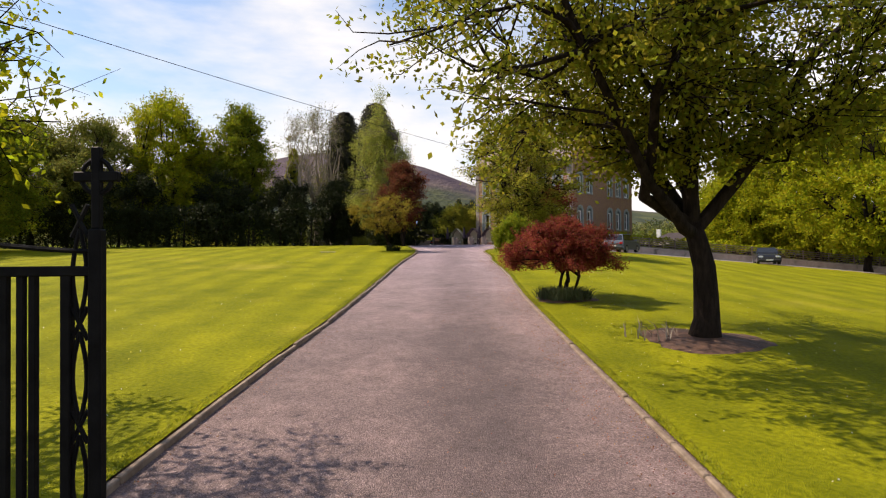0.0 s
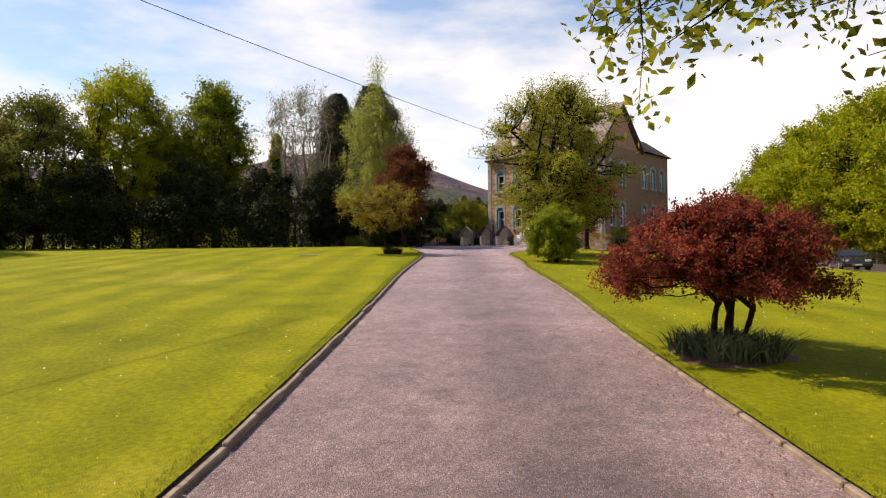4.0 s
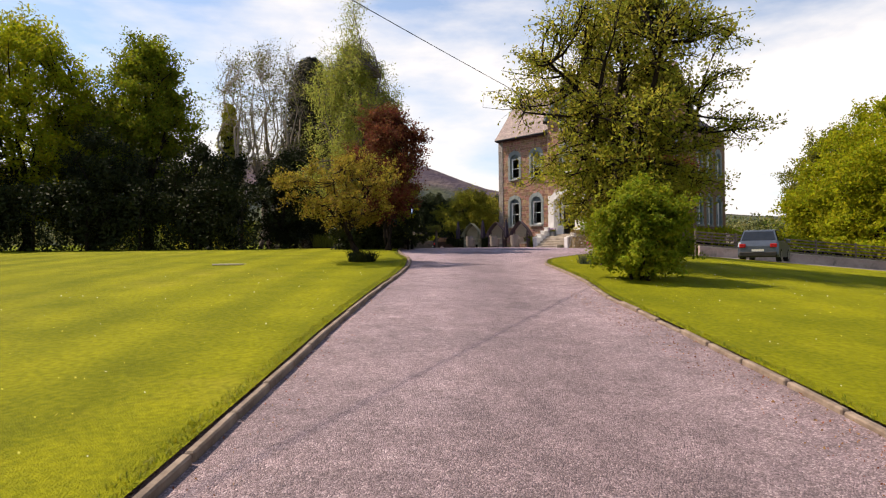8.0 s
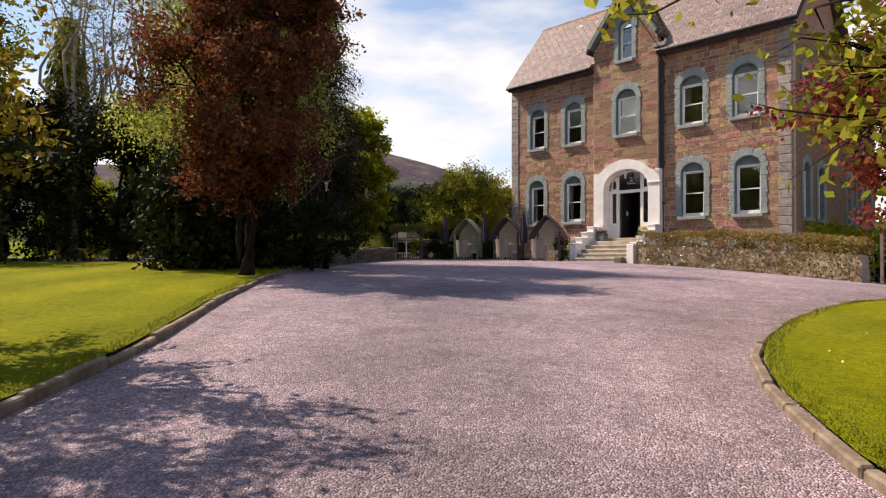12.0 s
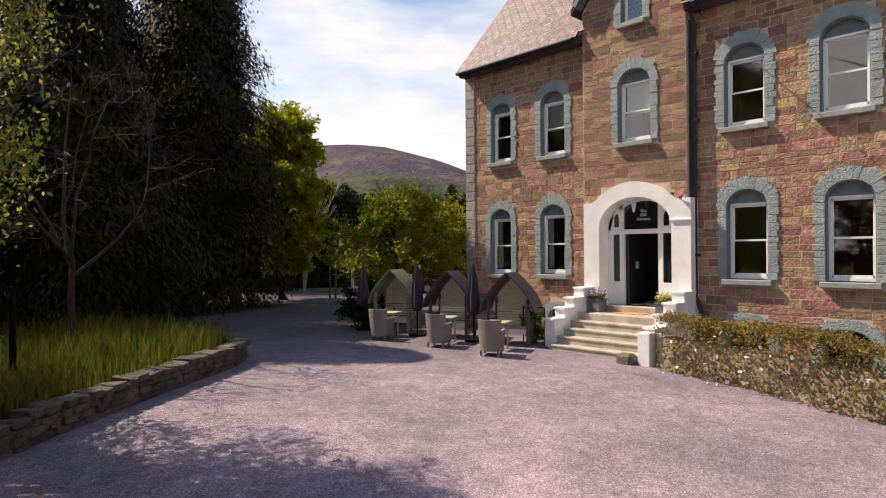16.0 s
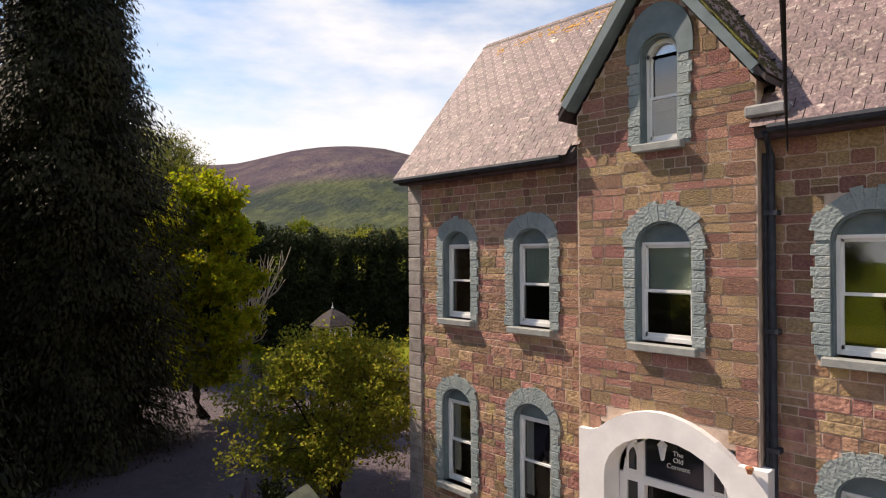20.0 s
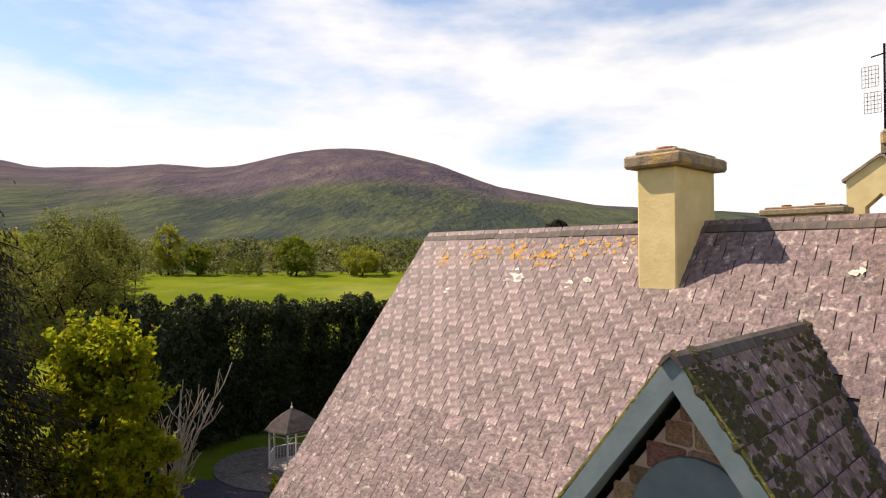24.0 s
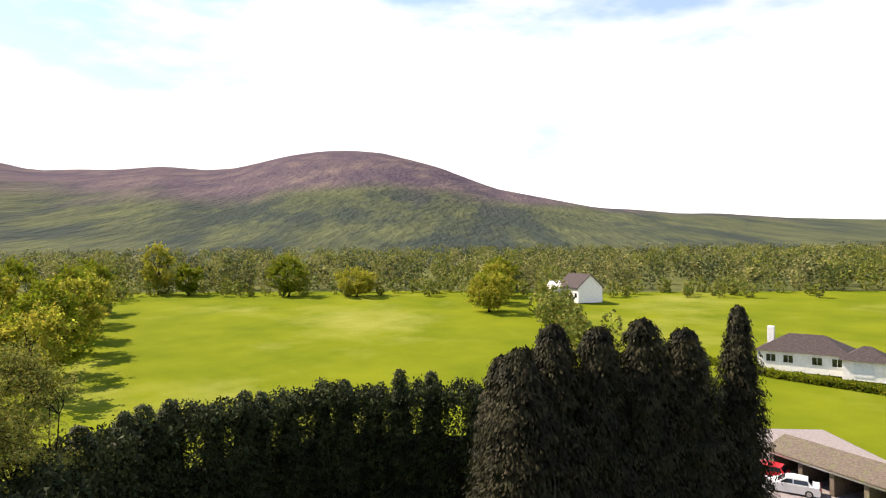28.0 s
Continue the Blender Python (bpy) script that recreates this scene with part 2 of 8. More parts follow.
def lawn_material():
    """Mown turf: soft mowing stripes along the drive, fine blades, dry yellow patches."""
    m = material("lawn", (0.15, 0.166, 0.003), (0.245, 0.252, 0.005), scale=0.5, rough=0.9, bump=0.9, bump_scale=55, spec=0.08,
                 patch=(0.30, 0.27, 0.03), patch_scale=0.22, patch_at=(0.56, 0.8), depth=0.05)
    n, l = m.node_tree.nodes, m.node_tree.links
    b = n["Principled BSDF"]
    col = b.inputs["Base Color"].links[0].from_socket
    tc, mp, wv, fine, ra, mx, mx2, fr = (n.new("ShaderNodeTexCoord"), n.new("ShaderNodeMapping"), n.new("ShaderNodeTexWave"), n.new("ShaderNodeTexNoise"),
                                         n.new("ShaderNodeValToRGB"), n.new("ShaderNodeMix"), n.new("ShaderNodeMix"), n.new("ShaderNodeValToRGB"))
    dot, cmb = n.new("ShaderNodeVectorMath"), n.new("ShaderNodeCombineXYZ")
    dot.operation = "DOT_PRODUCT"
    dot.inputs[1].default_value = (0.701, 0.713, 0)
    l.new(tc.outputs["Object"], dot.inputs[0])
    l.new(dot.outputs["Value"], cmb.inputs["X"])
    mp.inputs["Scale"].default_value = (0.25, 0.25, 0.25)
    l.new(tc.outputs["Object"], mp.inputs["Vector"])
    jit, mixv = n.new("ShaderNodeTexNoise"), n.new("ShaderNodeVectorMath")
    jit.inputs["Scale"].default_value = 0.5
    l.new(mp.outputs["Vector"], jit.inputs["Vector"])
    mixv.operation = "ADD"
    l.new(cmb.outputs["Vector"], mixv.inputs[0])
    l.new(jit.outputs["Color"], mixv.inputs[1])
    l.new(mixv.outputs["Vector"], wv.inputs["Vector"])
    wv.inputs["Scale"].default_value, wv.inputs["Distortion"].default_value, wv.inputs["Detail"].default_value = 0.16, 1.6, 3
    wv.inputs["Detail Scale"].default_value = 0.6
    ramp_set(ra, [(0.2, (0.9, 0.91, 0.9)), (0.8, (1.1, 1.08, 1.08))])
    l.new(wv.outputs["Fac"], ra.inputs["Fac"])
    fine.inputs["Scale"].default_value, fine.inputs["Detail"].default_value = 14, 8
    l.new(tc.outputs["Object"], fine.inputs["Vector"])
    ramp_set(fr, [(0.3, (0.72, 0.74, 0.7)), (0.7, (1.22, 1.2, 1.2))])
    l.new(fine.outputs["Fac"], fr.inputs["Fac"])
    for k, (src, node) in enumerate(((ra, mx), (fr, mx2))):
        node.data_type, node.blend_type = "RGBA", "MULTIPLY"
        node.inputs["Factor"].default_value = 1.0
        l.new(src.outputs["Color"], node.inputs["B"])
    l.new(col, mx.inputs["A"])
    l.new(mx.outputs["Result"], mx2.inputs["A"])
    l.new(mx2.outputs["Result"], b.inputs["Base Color"])
    return m


def hill_material():
    """Forestry in blocks on the lower slopes, heather and grass above, by height on the hill."""
    m = material("heather_hill", (0.04, 0.05, 0.034), (0.092, 0.104, 0.05), scale=0.03, detail=9, rough=0.95, bump=0.9, bump_scale=0.12, spec=0.03,
                 patch=(0.034, 0.045, 0.038), patch_scale=0.011, patch_at=(0.46, 0.56), depth=6)
    n, l = m.node_tree.nodes, m.node_tree.links
    b = n["Principled BSDF"]
    col = b.inputs["Base Color"].links[0].from_socket
    tc, sep, mr, no, ad, mx, top, tr = (n.new("ShaderNodeTexCoord"), n.new("ShaderNodeSeparateXYZ"), n.new("ShaderNodeMapRange"), n.new("ShaderNodeTexNoise"),
                                        n.new("ShaderNodeMath"), n.new("ShaderNodeMix"), n.new("ShaderNodeTexNoise"), n.new("ShaderNodeValToRGB"))
    l.new(tc.outputs["Object"], sep.inputs["Vector"])
    no.inputs["Scale"].default_value, no.inputs["Detail"].default_value = 0.006, 5
    l.new(tc.outputs["Object"], no.inputs["Vector"])
    ad.operation = "MULTIPLY_ADD"
    ad.inputs[1].default_value = 130
    l.new(no.outputs["Fac"], ad.inputs[0])
    l.new(sep.outputs["Z"], ad.inputs[2])
    mr.inputs["From Min"].default_value, mr.inputs["From Max"].default_value = 140, 185
    l.new(ad.outputs[0], mr.inputs["Value"])
    top.inputs["Scale"].default_value, top.inputs["Detail"].default_value = 0.024, 10
    l.new(tc.outputs["Object"], top.inputs["Vector"])
    ramp_set(tr, [(0.34, (0.062, 0.048, 0.068)), (0.55, (0.09, 0.07, 0.08)), (0.74, (0.145, 0.116, 0.1))])
    l.new(top.outputs["Fac"], tr.inputs["Fac"])
    mx.data_type = "RGBA"
    l.new(mr.outputs["Result"], mx.inputs["Factor"])
    l.new(col, mx.inputs["A"])
    l.new(tr.outputs["Color"], mx.inputs["B"])
    l.new(mx.outputs["Result"], b.inputs["Base Color"])
    across_, ahead_, lay_ = n.new("ShaderNodeVectorMath"), n.new("ShaderNodeVectorMath"), n.new("ShaderNodeCombineXYZ")
    for node, axis in ((across_, (0.701, 0.713, 0)), (ahead_, (-0.107, 0.105, 0))):
        node.operation = "DOT_PRODUCT"
        node.inputs[1].default_value = axis
        l.new(tc.outputs["Object"], node.inputs[0])
    steep = n.new("ShaderNodeMath")
    steep.operation = "MULTIPLY"
    steep.inputs[1].default_value = 2.0
    l.new(sep.outputs["Z"], steep.inputs[0])
    l.new(across_.outputs["Value"], lay_.inputs["X"])
    l.new(ahead_.outputs["Value"], lay_.inputs["Y"])
    l.new(steep.outputs[0], lay_.inputs["Z"])
    for node in [x for x in n if x.bl_idname == "ShaderNodeTexNoise"]:
        l.new(lay_.outputs["Vector"], node.inputs["Vector"])
    return m


M = dict(
    gravel=gravel_material(),
    lawn=lawn_material(),
    blade=material("grass_blade", (0.13, 0.155, 0.004), (0.24, 0.25, 0.008), scale=2, rough=0.7, bump=0, island=0.6, trans=0.35),
    earth=material("earth", (0.05, 0.026, 0.017), (0.115, 0.06, 0.037), scale=6, bump=0.8, bump_scale=25),
    kerb=material("kerb_stone", (0.12, 0.085, 0.06), (0.26, 0.2, 0.15), scale=5, bump=0.6, bump_scale=18, patch=(0.07, 0.06, 0.04), patch_scale=1.2),
    meadow=material("meadow", (0.09, 0.122, 0.006), (0.145, 0.17, 0.009), scale=0.06, rough=0.95, bump=0.5, bump_scale=3, spec=0.02,
                    patch=(0.2, 0.215, 0.04), patch_scale=0.02, depth=0.2),
    scrub=material("valley", (0.05, 0.065, 0.02), (0.115, 0.12, 0.04), scale=0.02, rough=0.95, bump=0.8, bump_scale=0.25, spec=0.05, depth=2),
    stone=material("sandstone", (0.2, 0.112, 0.08), (0.42, 0.25, 0.165), scale=7, detail=8, rough=0.88, bump=1.0, bump_scale=16, vary=0.72, hue=0.05,
                   patch=(0.36, 0.235, 0.10), patch_scale=1.6, patch_at=(0.54, 0.7), depth=0.03),
    stone_rest=material("sandstone_far", (0.2, 0.112, 0.08), (0.42, 0.25, 0.165), scale=7, detail=8, rough=0.88, bump=1.0, bump_scale=16, island=0.72, hue=0.05,
                        patch=(0.36, 0.235, 0.10), patch_scale=1.6, patch_at=(0.54, 0.7), depth=0.03),
    mortar=material("mortar", (0.4, 0.29, 0.225), (0.58, 0.45, 0.365), scale=5, bump=0.4),
    quoin=material("grey_quoin", (0.22, 0.19, 0.175), (0.36, 0.32, 0.3), scale=6, bump=1.0, bump_scale=35, vary=0.4, depth=0.03),
    paint_blue=material("blue_grey_paint", (0.17, 0.21, 0.215), (0.29, 0.335, 0.335), scale=2.5, rough=0.7, bump=0.9, bump_scale=22, depth=0.03,
                        patch=(0.33, 0.345, 0.33), patch_scale=1.5),
    trim_blue=material("blue_grey_trim", (0.1, 0.14, 0.155), (0.165, 0.21, 0.225), scale=3, rough=0.6, bump=0.1),
    sill=material("painted_sill", (0.2, 0.215, 0.21), (0.33, 0.335, 0.32), scale=4, rough=0.75, bump=0.3),
    white=material("white_paint", (0.68, 0.665, 0.66), (0.82, 0.81, 0.8), scale=2, rough=0.55, bump=0.15, bump_scale=12),
    white_gloss=material("white_gloss", (0.74, 0.74, 0.73), (0.82, 0.82, 0.81), scale=2, rough=0.3, bump=0),
    slate=material("slate", (0.075, 0.05, 0.053), (0.255, 0.176, 0.17), scale=14, detail=10, rough=0.62, bump=1.0, bump_scale=22, vary=0.5, hue=0.03,
                   patch=(0.46, 0.385, 0.335), patch_scale=9, patch_at=(0.56, 0.68)),
    slate_rest=material("slate_far", (0.075, 0.05, 0.053), (0.255, 0.176, 0.17), scale=14, detail=10, rough=0.62, bump=1.0, bump_scale=22, island=0.5, hue=0.03,
                        patch=(0.46, 0.385, 0.335), patch_scale=9, patch_at=(0.56, 0.68)),
    slate_dark=material("slate_plain", (0.04, 0.032, 0.033), (0.09, 0.074, 0.074), spec=0.12, scale=4, rough=0.75, bump=0.4, bump_scale=10, island=0.5),
    # dark edge colour that paints in the shadow lines below the slate courses
    slate_edge_shade=material("slate_edge_shade", (0.02, 0.017, 0.015), (0.06, 0.05, 0.042), scale=8, rough=0.9, bump=0.5, bump_scale=30, spec=0.1),
    # dark brown cushion colour that carries the shade of the bay's right slope
    moss_shade=material("shade_moss", (0.035, 0.03, 0.014), (0.09, 0.075, 0.03), scale=12, rough=0.95, bump=0.9, bump_scale=40),
    lead=material("lead", (0.16, 0.16, 0.165), (0.3, 0.3, 0.3), scale=4, rough=0.5, bump=0.2),
    ridge=material("ridge_tile", (0.05, 0.042, 0.038), (0.12, 0.1, 0.085), scale=6, bump=0.5, vary=0.3, patch=(0.34, 0.18, 0.03), patch_scale=3, patch_at=(0.6, 0.7)),
    lichen_pale=material("lichen_pale", (0.5, 0.47, 0.4), (0.68, 0.65, 0.57), scale=20, bump=0.4),
    moss=material("moss", (0.09, 0.085, 0.012), (0.2, 0.19, 0.04), scale=14, rough=0.95, bump=0.9, bump_scale=40),
    lichen=material("lichen", (0.36, 0.17, 0.02), (0.55, 0.3, 0.05), scale=9, bump=0.4),
    cream=material("cream_render", (0.60, 0.47, 0.21), (0.74, 0.61, 0.31), scale=2, rough=0.85, bump=0.25, bump_scale=20, patch=(0.36, 0.29, 0.14), patch_scale=1.3, patch_at=(0.6, 0.78)),
    cap=material("chimney_cap", (0.17, 0.13, 0.085), (0.34, 0.27, 0.17), scale=6, bump=0.8, bump_scale=20, patch=(0.42, 0.25, 0.05), patch_scale=3),
    pot=material("terracotta", (0.3, 0.11, 0.05), (0.45, 0.19, 0.09), scale=5, bump=0.2),
    concrete=material("step_concrete", (0.33, 0.285, 0.23), (0.5, 0.44, 0.37), scale=3, rough=0.8, bump=0.3, bump_scale=40),
    black_iron=material("black_iron", (0.004, 0.004, 0.005), (0.01, 0.01, 0.011), scale=8, rough=0.6, bump=0.2, spec=0.06),
    pipe=material("grey_pipe", (0.022, 0.024, 0.032), (0.05, 0.054, 0.066), spec=0.15, scale=6, rough=0.6, bump=0.1),
    room=material("room_shade", (0.035, 0.03, 0.028), (0.07, 0.06, 0.055), scale=1, bump=0),
    curtain=material("curtain", (0.42, 0.4, 0.36), (0.6, 0.57, 0.5), scale=8, bump=0.2, stretch=(8, 8, 0.5)),
    blind=material("green_blind", (0.34, 0.4, 0.34), (0.44, 0.5, 0.43), scale=2, bump=0),
    door_black=material("door_dark", (0.018, 0.016, 0.016), (0.03, 0.028, 0.028), scale=2, rough=0.35, bump=0),
    tile_black=material("tile_black", (0.02, 0.02, 0.02), (0.035, 0.035, 0.035), rough=0.25, bump=0),
    tile_white=material("tile_white", (0.6, 0.6, 0.58), (0.7, 0.7, 0.68), rough=0.25, bump=0),
    pod_wood=material("pod_painted_wood", (0.52, 0.48, 0.38), (0.66, 0.62, 0.5), scale=3, rough=0.7, bump=0.2, stretch=(1, 1, 6)),
    pod_grey=material("pod_grey_wood", (0.05, 0.032, 0.045), (0.1, 0.066, 0.085), scale=4, rough=0.7, bump=0.3),
    pod_green=material("pod_green_roof", (0.19, 0.2, 0.13), (0.29, 0.3, 0.2), scale=4, rough=0.7, bump=0.3),
    wicker=material("wicker", (0.2, 0.17, 0.15), (0.33, 0.285, 0.25), scale=30, rough=0.8, bump=1.0, bump_scale=60, stretch=(1, 1, 4)),
    table=material("pale_table", (0.36, 0.31, 0.24), (0.48, 0.42, 0.33), scale=3, rough=0.5, bump=0.1),
    canvas=material("canvas_dark", (0.025, 0.018, 0.032), (0.05, 0.038, 0.06), scale=5, rough=0.9, bump=0.3),
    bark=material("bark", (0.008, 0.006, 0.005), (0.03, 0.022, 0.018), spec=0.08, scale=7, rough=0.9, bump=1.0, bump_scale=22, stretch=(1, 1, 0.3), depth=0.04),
    wood_dead=material("dead_wood", (0.24, 0.2, 0.15), (0.42, 0.36, 0.28), scale=5, rough=0.9, bump=0.5, bump_scale=20, stretch=(1, 1, 0.3)),
    bark_pale=material("pale_bark", (0.07, 0.055, 0.045), (0.16, 0.135, 0.11), scale=6, rough=0.9, bump=0.7, bump_scale=20, stretch=(1, 1, 0.3)),
    twig_dark=material("twig_dark", (0.03, 0.021, 0.015), (0.07, 0.05, 0.037), scale=5, rough=0.9, bump=0.2),
    twig=material("twig", (0.22, 0.18, 0.14), (0.38, 0.32, 0.255), scale=5, rough=0.9, bump=0.2),
    leaf_cherry=leaf("leaf_cherry", (0.2, 0.21, 0.016), (0.38, 0.365, 0.045), trans=0.6),
    # darker copy of the cherry leaf, with the dense crown's shade in its colour
    leaf_cherry_shade=leaf("leaf_cherry_shade", (0.11, 0.125, 0.008), (0.3, 0.295, 0.024), trans=0.52),
    leaf_lime=leaf("leaf_lime", (0.21, 0.24, 0.008), (0.38, 0.39, 0.014), trans=0.58),
    leaf_laurel=leaf("leaf_laurel", (0.13, 0.17, 0.01), (0.29, 0.33, 0.02), trans=0.5),
    leaf_bronze=leaf("leaf_bronze", (0.17, 0.135, 0.018), (0.34, 0.265, 0.035), trans=0.5),
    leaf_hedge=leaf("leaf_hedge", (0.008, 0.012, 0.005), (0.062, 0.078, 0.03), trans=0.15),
    leaf_green=leaf("leaf_green", (0.11, 0.14, 0.009), (0.22, 0.25, 0.014), trans=0.5),
    leaf_olive=leaf("leaf_olive", (0.13, 0.145, 0.025), (0.24, 0.245, 0.05)),
    leaf_birch=leaf("leaf_birch", (0.22, 0.25, 0.04), (0.38, 0.40, 0.085), trans=0.6),
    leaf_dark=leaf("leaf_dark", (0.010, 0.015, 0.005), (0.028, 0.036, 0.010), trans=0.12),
    leaf_red=leaf("leaf_red", (0.13, 0.028, 0.018), (0.31, 0.075, 0.042), trans=0.5),
    leaf_copper=leaf("leaf_copper", (0.095, 0.034, 0.018), (0.19, 0.07, 0.032), trans=0.45),
    leaf_brown=leaf("leaf_brown", (0.16, 0.115, 0.035), (0.31, 0.23, 0.075), trans=0.35),
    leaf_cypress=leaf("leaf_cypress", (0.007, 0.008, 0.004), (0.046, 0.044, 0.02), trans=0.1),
    reed=leaf("reed", (0.09, 0.10, 0.012), (0.2, 0.2, 0.03), trans=0.3),
    petal_white=leaf("petal_white", (0.7, 0.68, 0.64), (0.85, 0.83, 0.78), trans=0.3, k=0.1),
    petal_pink=leaf("petal_pink", (0.5, 0.06, 0.3), (0.65, 0.13, 0.42), trans=0.3, k=0.3),
    petal_violet=leaf("petal_violet", (0.22, 0.06, 0.4), (0.34, 0.12, 0.55), trans=0.3, k=0.3),
    petal_yellow=leaf("petal_yellow", (0.6, 0.55, 0.06), (0.75, 0.7, 0.15), trans=0.3, k=0.2),
    leaf_wood=leaf("leaf_wood", (0.1, 0.12, 0.02), (0.21, 0.225, 0.045), trans=0.3),
    leaf_wood_dark=leaf("leaf_wood_dark", (0.05, 0.064, 0.022), (0.11, 0.125, 0.045), trans=0.2),
    leaf_wood_pale=leaf("leaf_wood_pale", (0.15, 0.155, 0.05), (0.28, 0.27, 0.09), trans=0.3),
    leaf_iris=leaf("leaf_iris", (0.045, 0.058, 0.03), (0.115, 0.135, 0.065), trans=0.2),
    litter=leaf("bud_scales", (0.16, 0.06, 0.03), (0.32, 0.15, 0.07), trans=0.2),
    heather=hill_material(),
    glass=glass("window_glass"),
    car_silver=material("car_silver", (0.10, 0.12, 0.155), (0.12, 0.145, 0.18), rough=0.28, metal=0.5, bump=0),
    car_black=material("car_dark", (0.012, 0.013, 0.016), (0.018, 0.019, 0.022), rough=0.2, bump=0),
    car_red=material("car_red", (0.45, 0.02, 0.03), (0.5, 0.03, 0.04), rough=0.25, bump=0),
    car_white=material("car_white", (0.6, 0.61, 0.63), (0.66, 0.67, 0.69), rough=0.25, bump=0),
    car_glass=material("car_glass", (0.01, 0.012, 0.014), (0.02, 0.022, 0.025), rough=0.05, bump=0, spec=0.8),
    rubber=material("rubber", (0.012, 0.012, 0.012), (0.025, 0.025, 0.025), rough=0.8, bump=0),
    rim=material("rim", (0.35, 0.35, 0.36), (0.45, 0.45, 0.46), rough=0.3, metal=0.8, bump=0),
    tail_red=material("tail_red", (0.35, 0.01, 0.01), (0.45, 0.02, 0.02), rough=0.2, bump=0),
    lamp_clear=material("lamp_clear", (0.55, 0.57, 0.6), (0.7, 0.72, 0.74), rough=0.15, bump=0),
    rubble=material("rubble_stone", (0.06, 0.048, 0.038), (0.17, 0.135, 0.105), scale=6, bump=0.9, bump_scale=18, vary=0.6, patch=(0.12, 0.13, 0.05), patch_scale=2),
    water=material("pond_water", (0.012, 0.016, 0.012), (0.02, 0.025, 0.018), rough=0.06, bump=0.05, bump_scale=8),
    asphalt=material("asphalt", (0.17, 0.15, 0.15), (0.27, 0.24, 0.235), scale=4, rough=0.9, bump=0.5, bump_scale=60),
    rail=material("rail_rust", (0.12, 0.09, 0.07), (0.22, 0.17, 0.13), scale=6, rough=0.6, bump=0.2),
    lowwall=material("low_wall", (0.38, 0.29, 0.255), (0.52, 0.42, 0.37), scale=2, bump=0.4, patch=(0.15, 0.13, 0.1), patch_scale=1),
    mat_coir=material("coir", (0.42, 0.2, 0.05), (0.55, 0.3, 0.09), scale=20, bump=0.6, bump_scale=60),
    planter=material("planter_grey", (0.09, 0.095, 0.1), (0.15, 0.155, 0.16), scale=5, bump=0.2),
    sign_ink=material("sign_letters", (0.7, 0.7, 0.66), (0.78, 0.78, 0.74), rough=0.4, bump=0),
)

# ---- building tools ----
AHEAD, ACROSS = (-0.713, 0.701), (0.701, 0.713)     # along the drive towards the house, and to its right


def plan(s, u):
    return AHEAD[0] * s + ACROSS[0] * u, AHEAD[1] * s + ACROSS[1] * u


def along(x, y):
    return AHEAD[0] * x + AHEAD[1] * y, ACROSS[0] * x + ACROSS[1] * y


def softplus(v, k):
    v = np.asarray(v, float) / k
    return k * np.where(v > 30, v, np.log1p(np.exp(np.minimum(v, 30))))


def lay_su(s, u):
    """Height of the land: the drive climbs to the house, falls to the east, and dips to the meadow behind."""
    s, u = np.asarray(s, float), np.asarray(u, float)
    z = -softplus(3.7 - 0.075 * (np.maximum(s, -95) + 64.6), 0.35)
    z = z - 0.09 * softplus(np.minimum(u, 45) - 4, 1.5) * np.clip((14 - s) / 20 + 0.2, 0.25, 1)
    z = z - 1.1 * np.clip((s - 14) / 34, 0, 1) ** 2 * (3 - 2 * np.clip((s - 14) / 34, 0, 1))
    z = z + 7.0 * np.clip((s - 70) / 130, 0, 1) + 0.028 * np.clip(s - 200, 0, 900)
    return z


def lay(x, y):
    return float(lay_su(*along(x, y)))


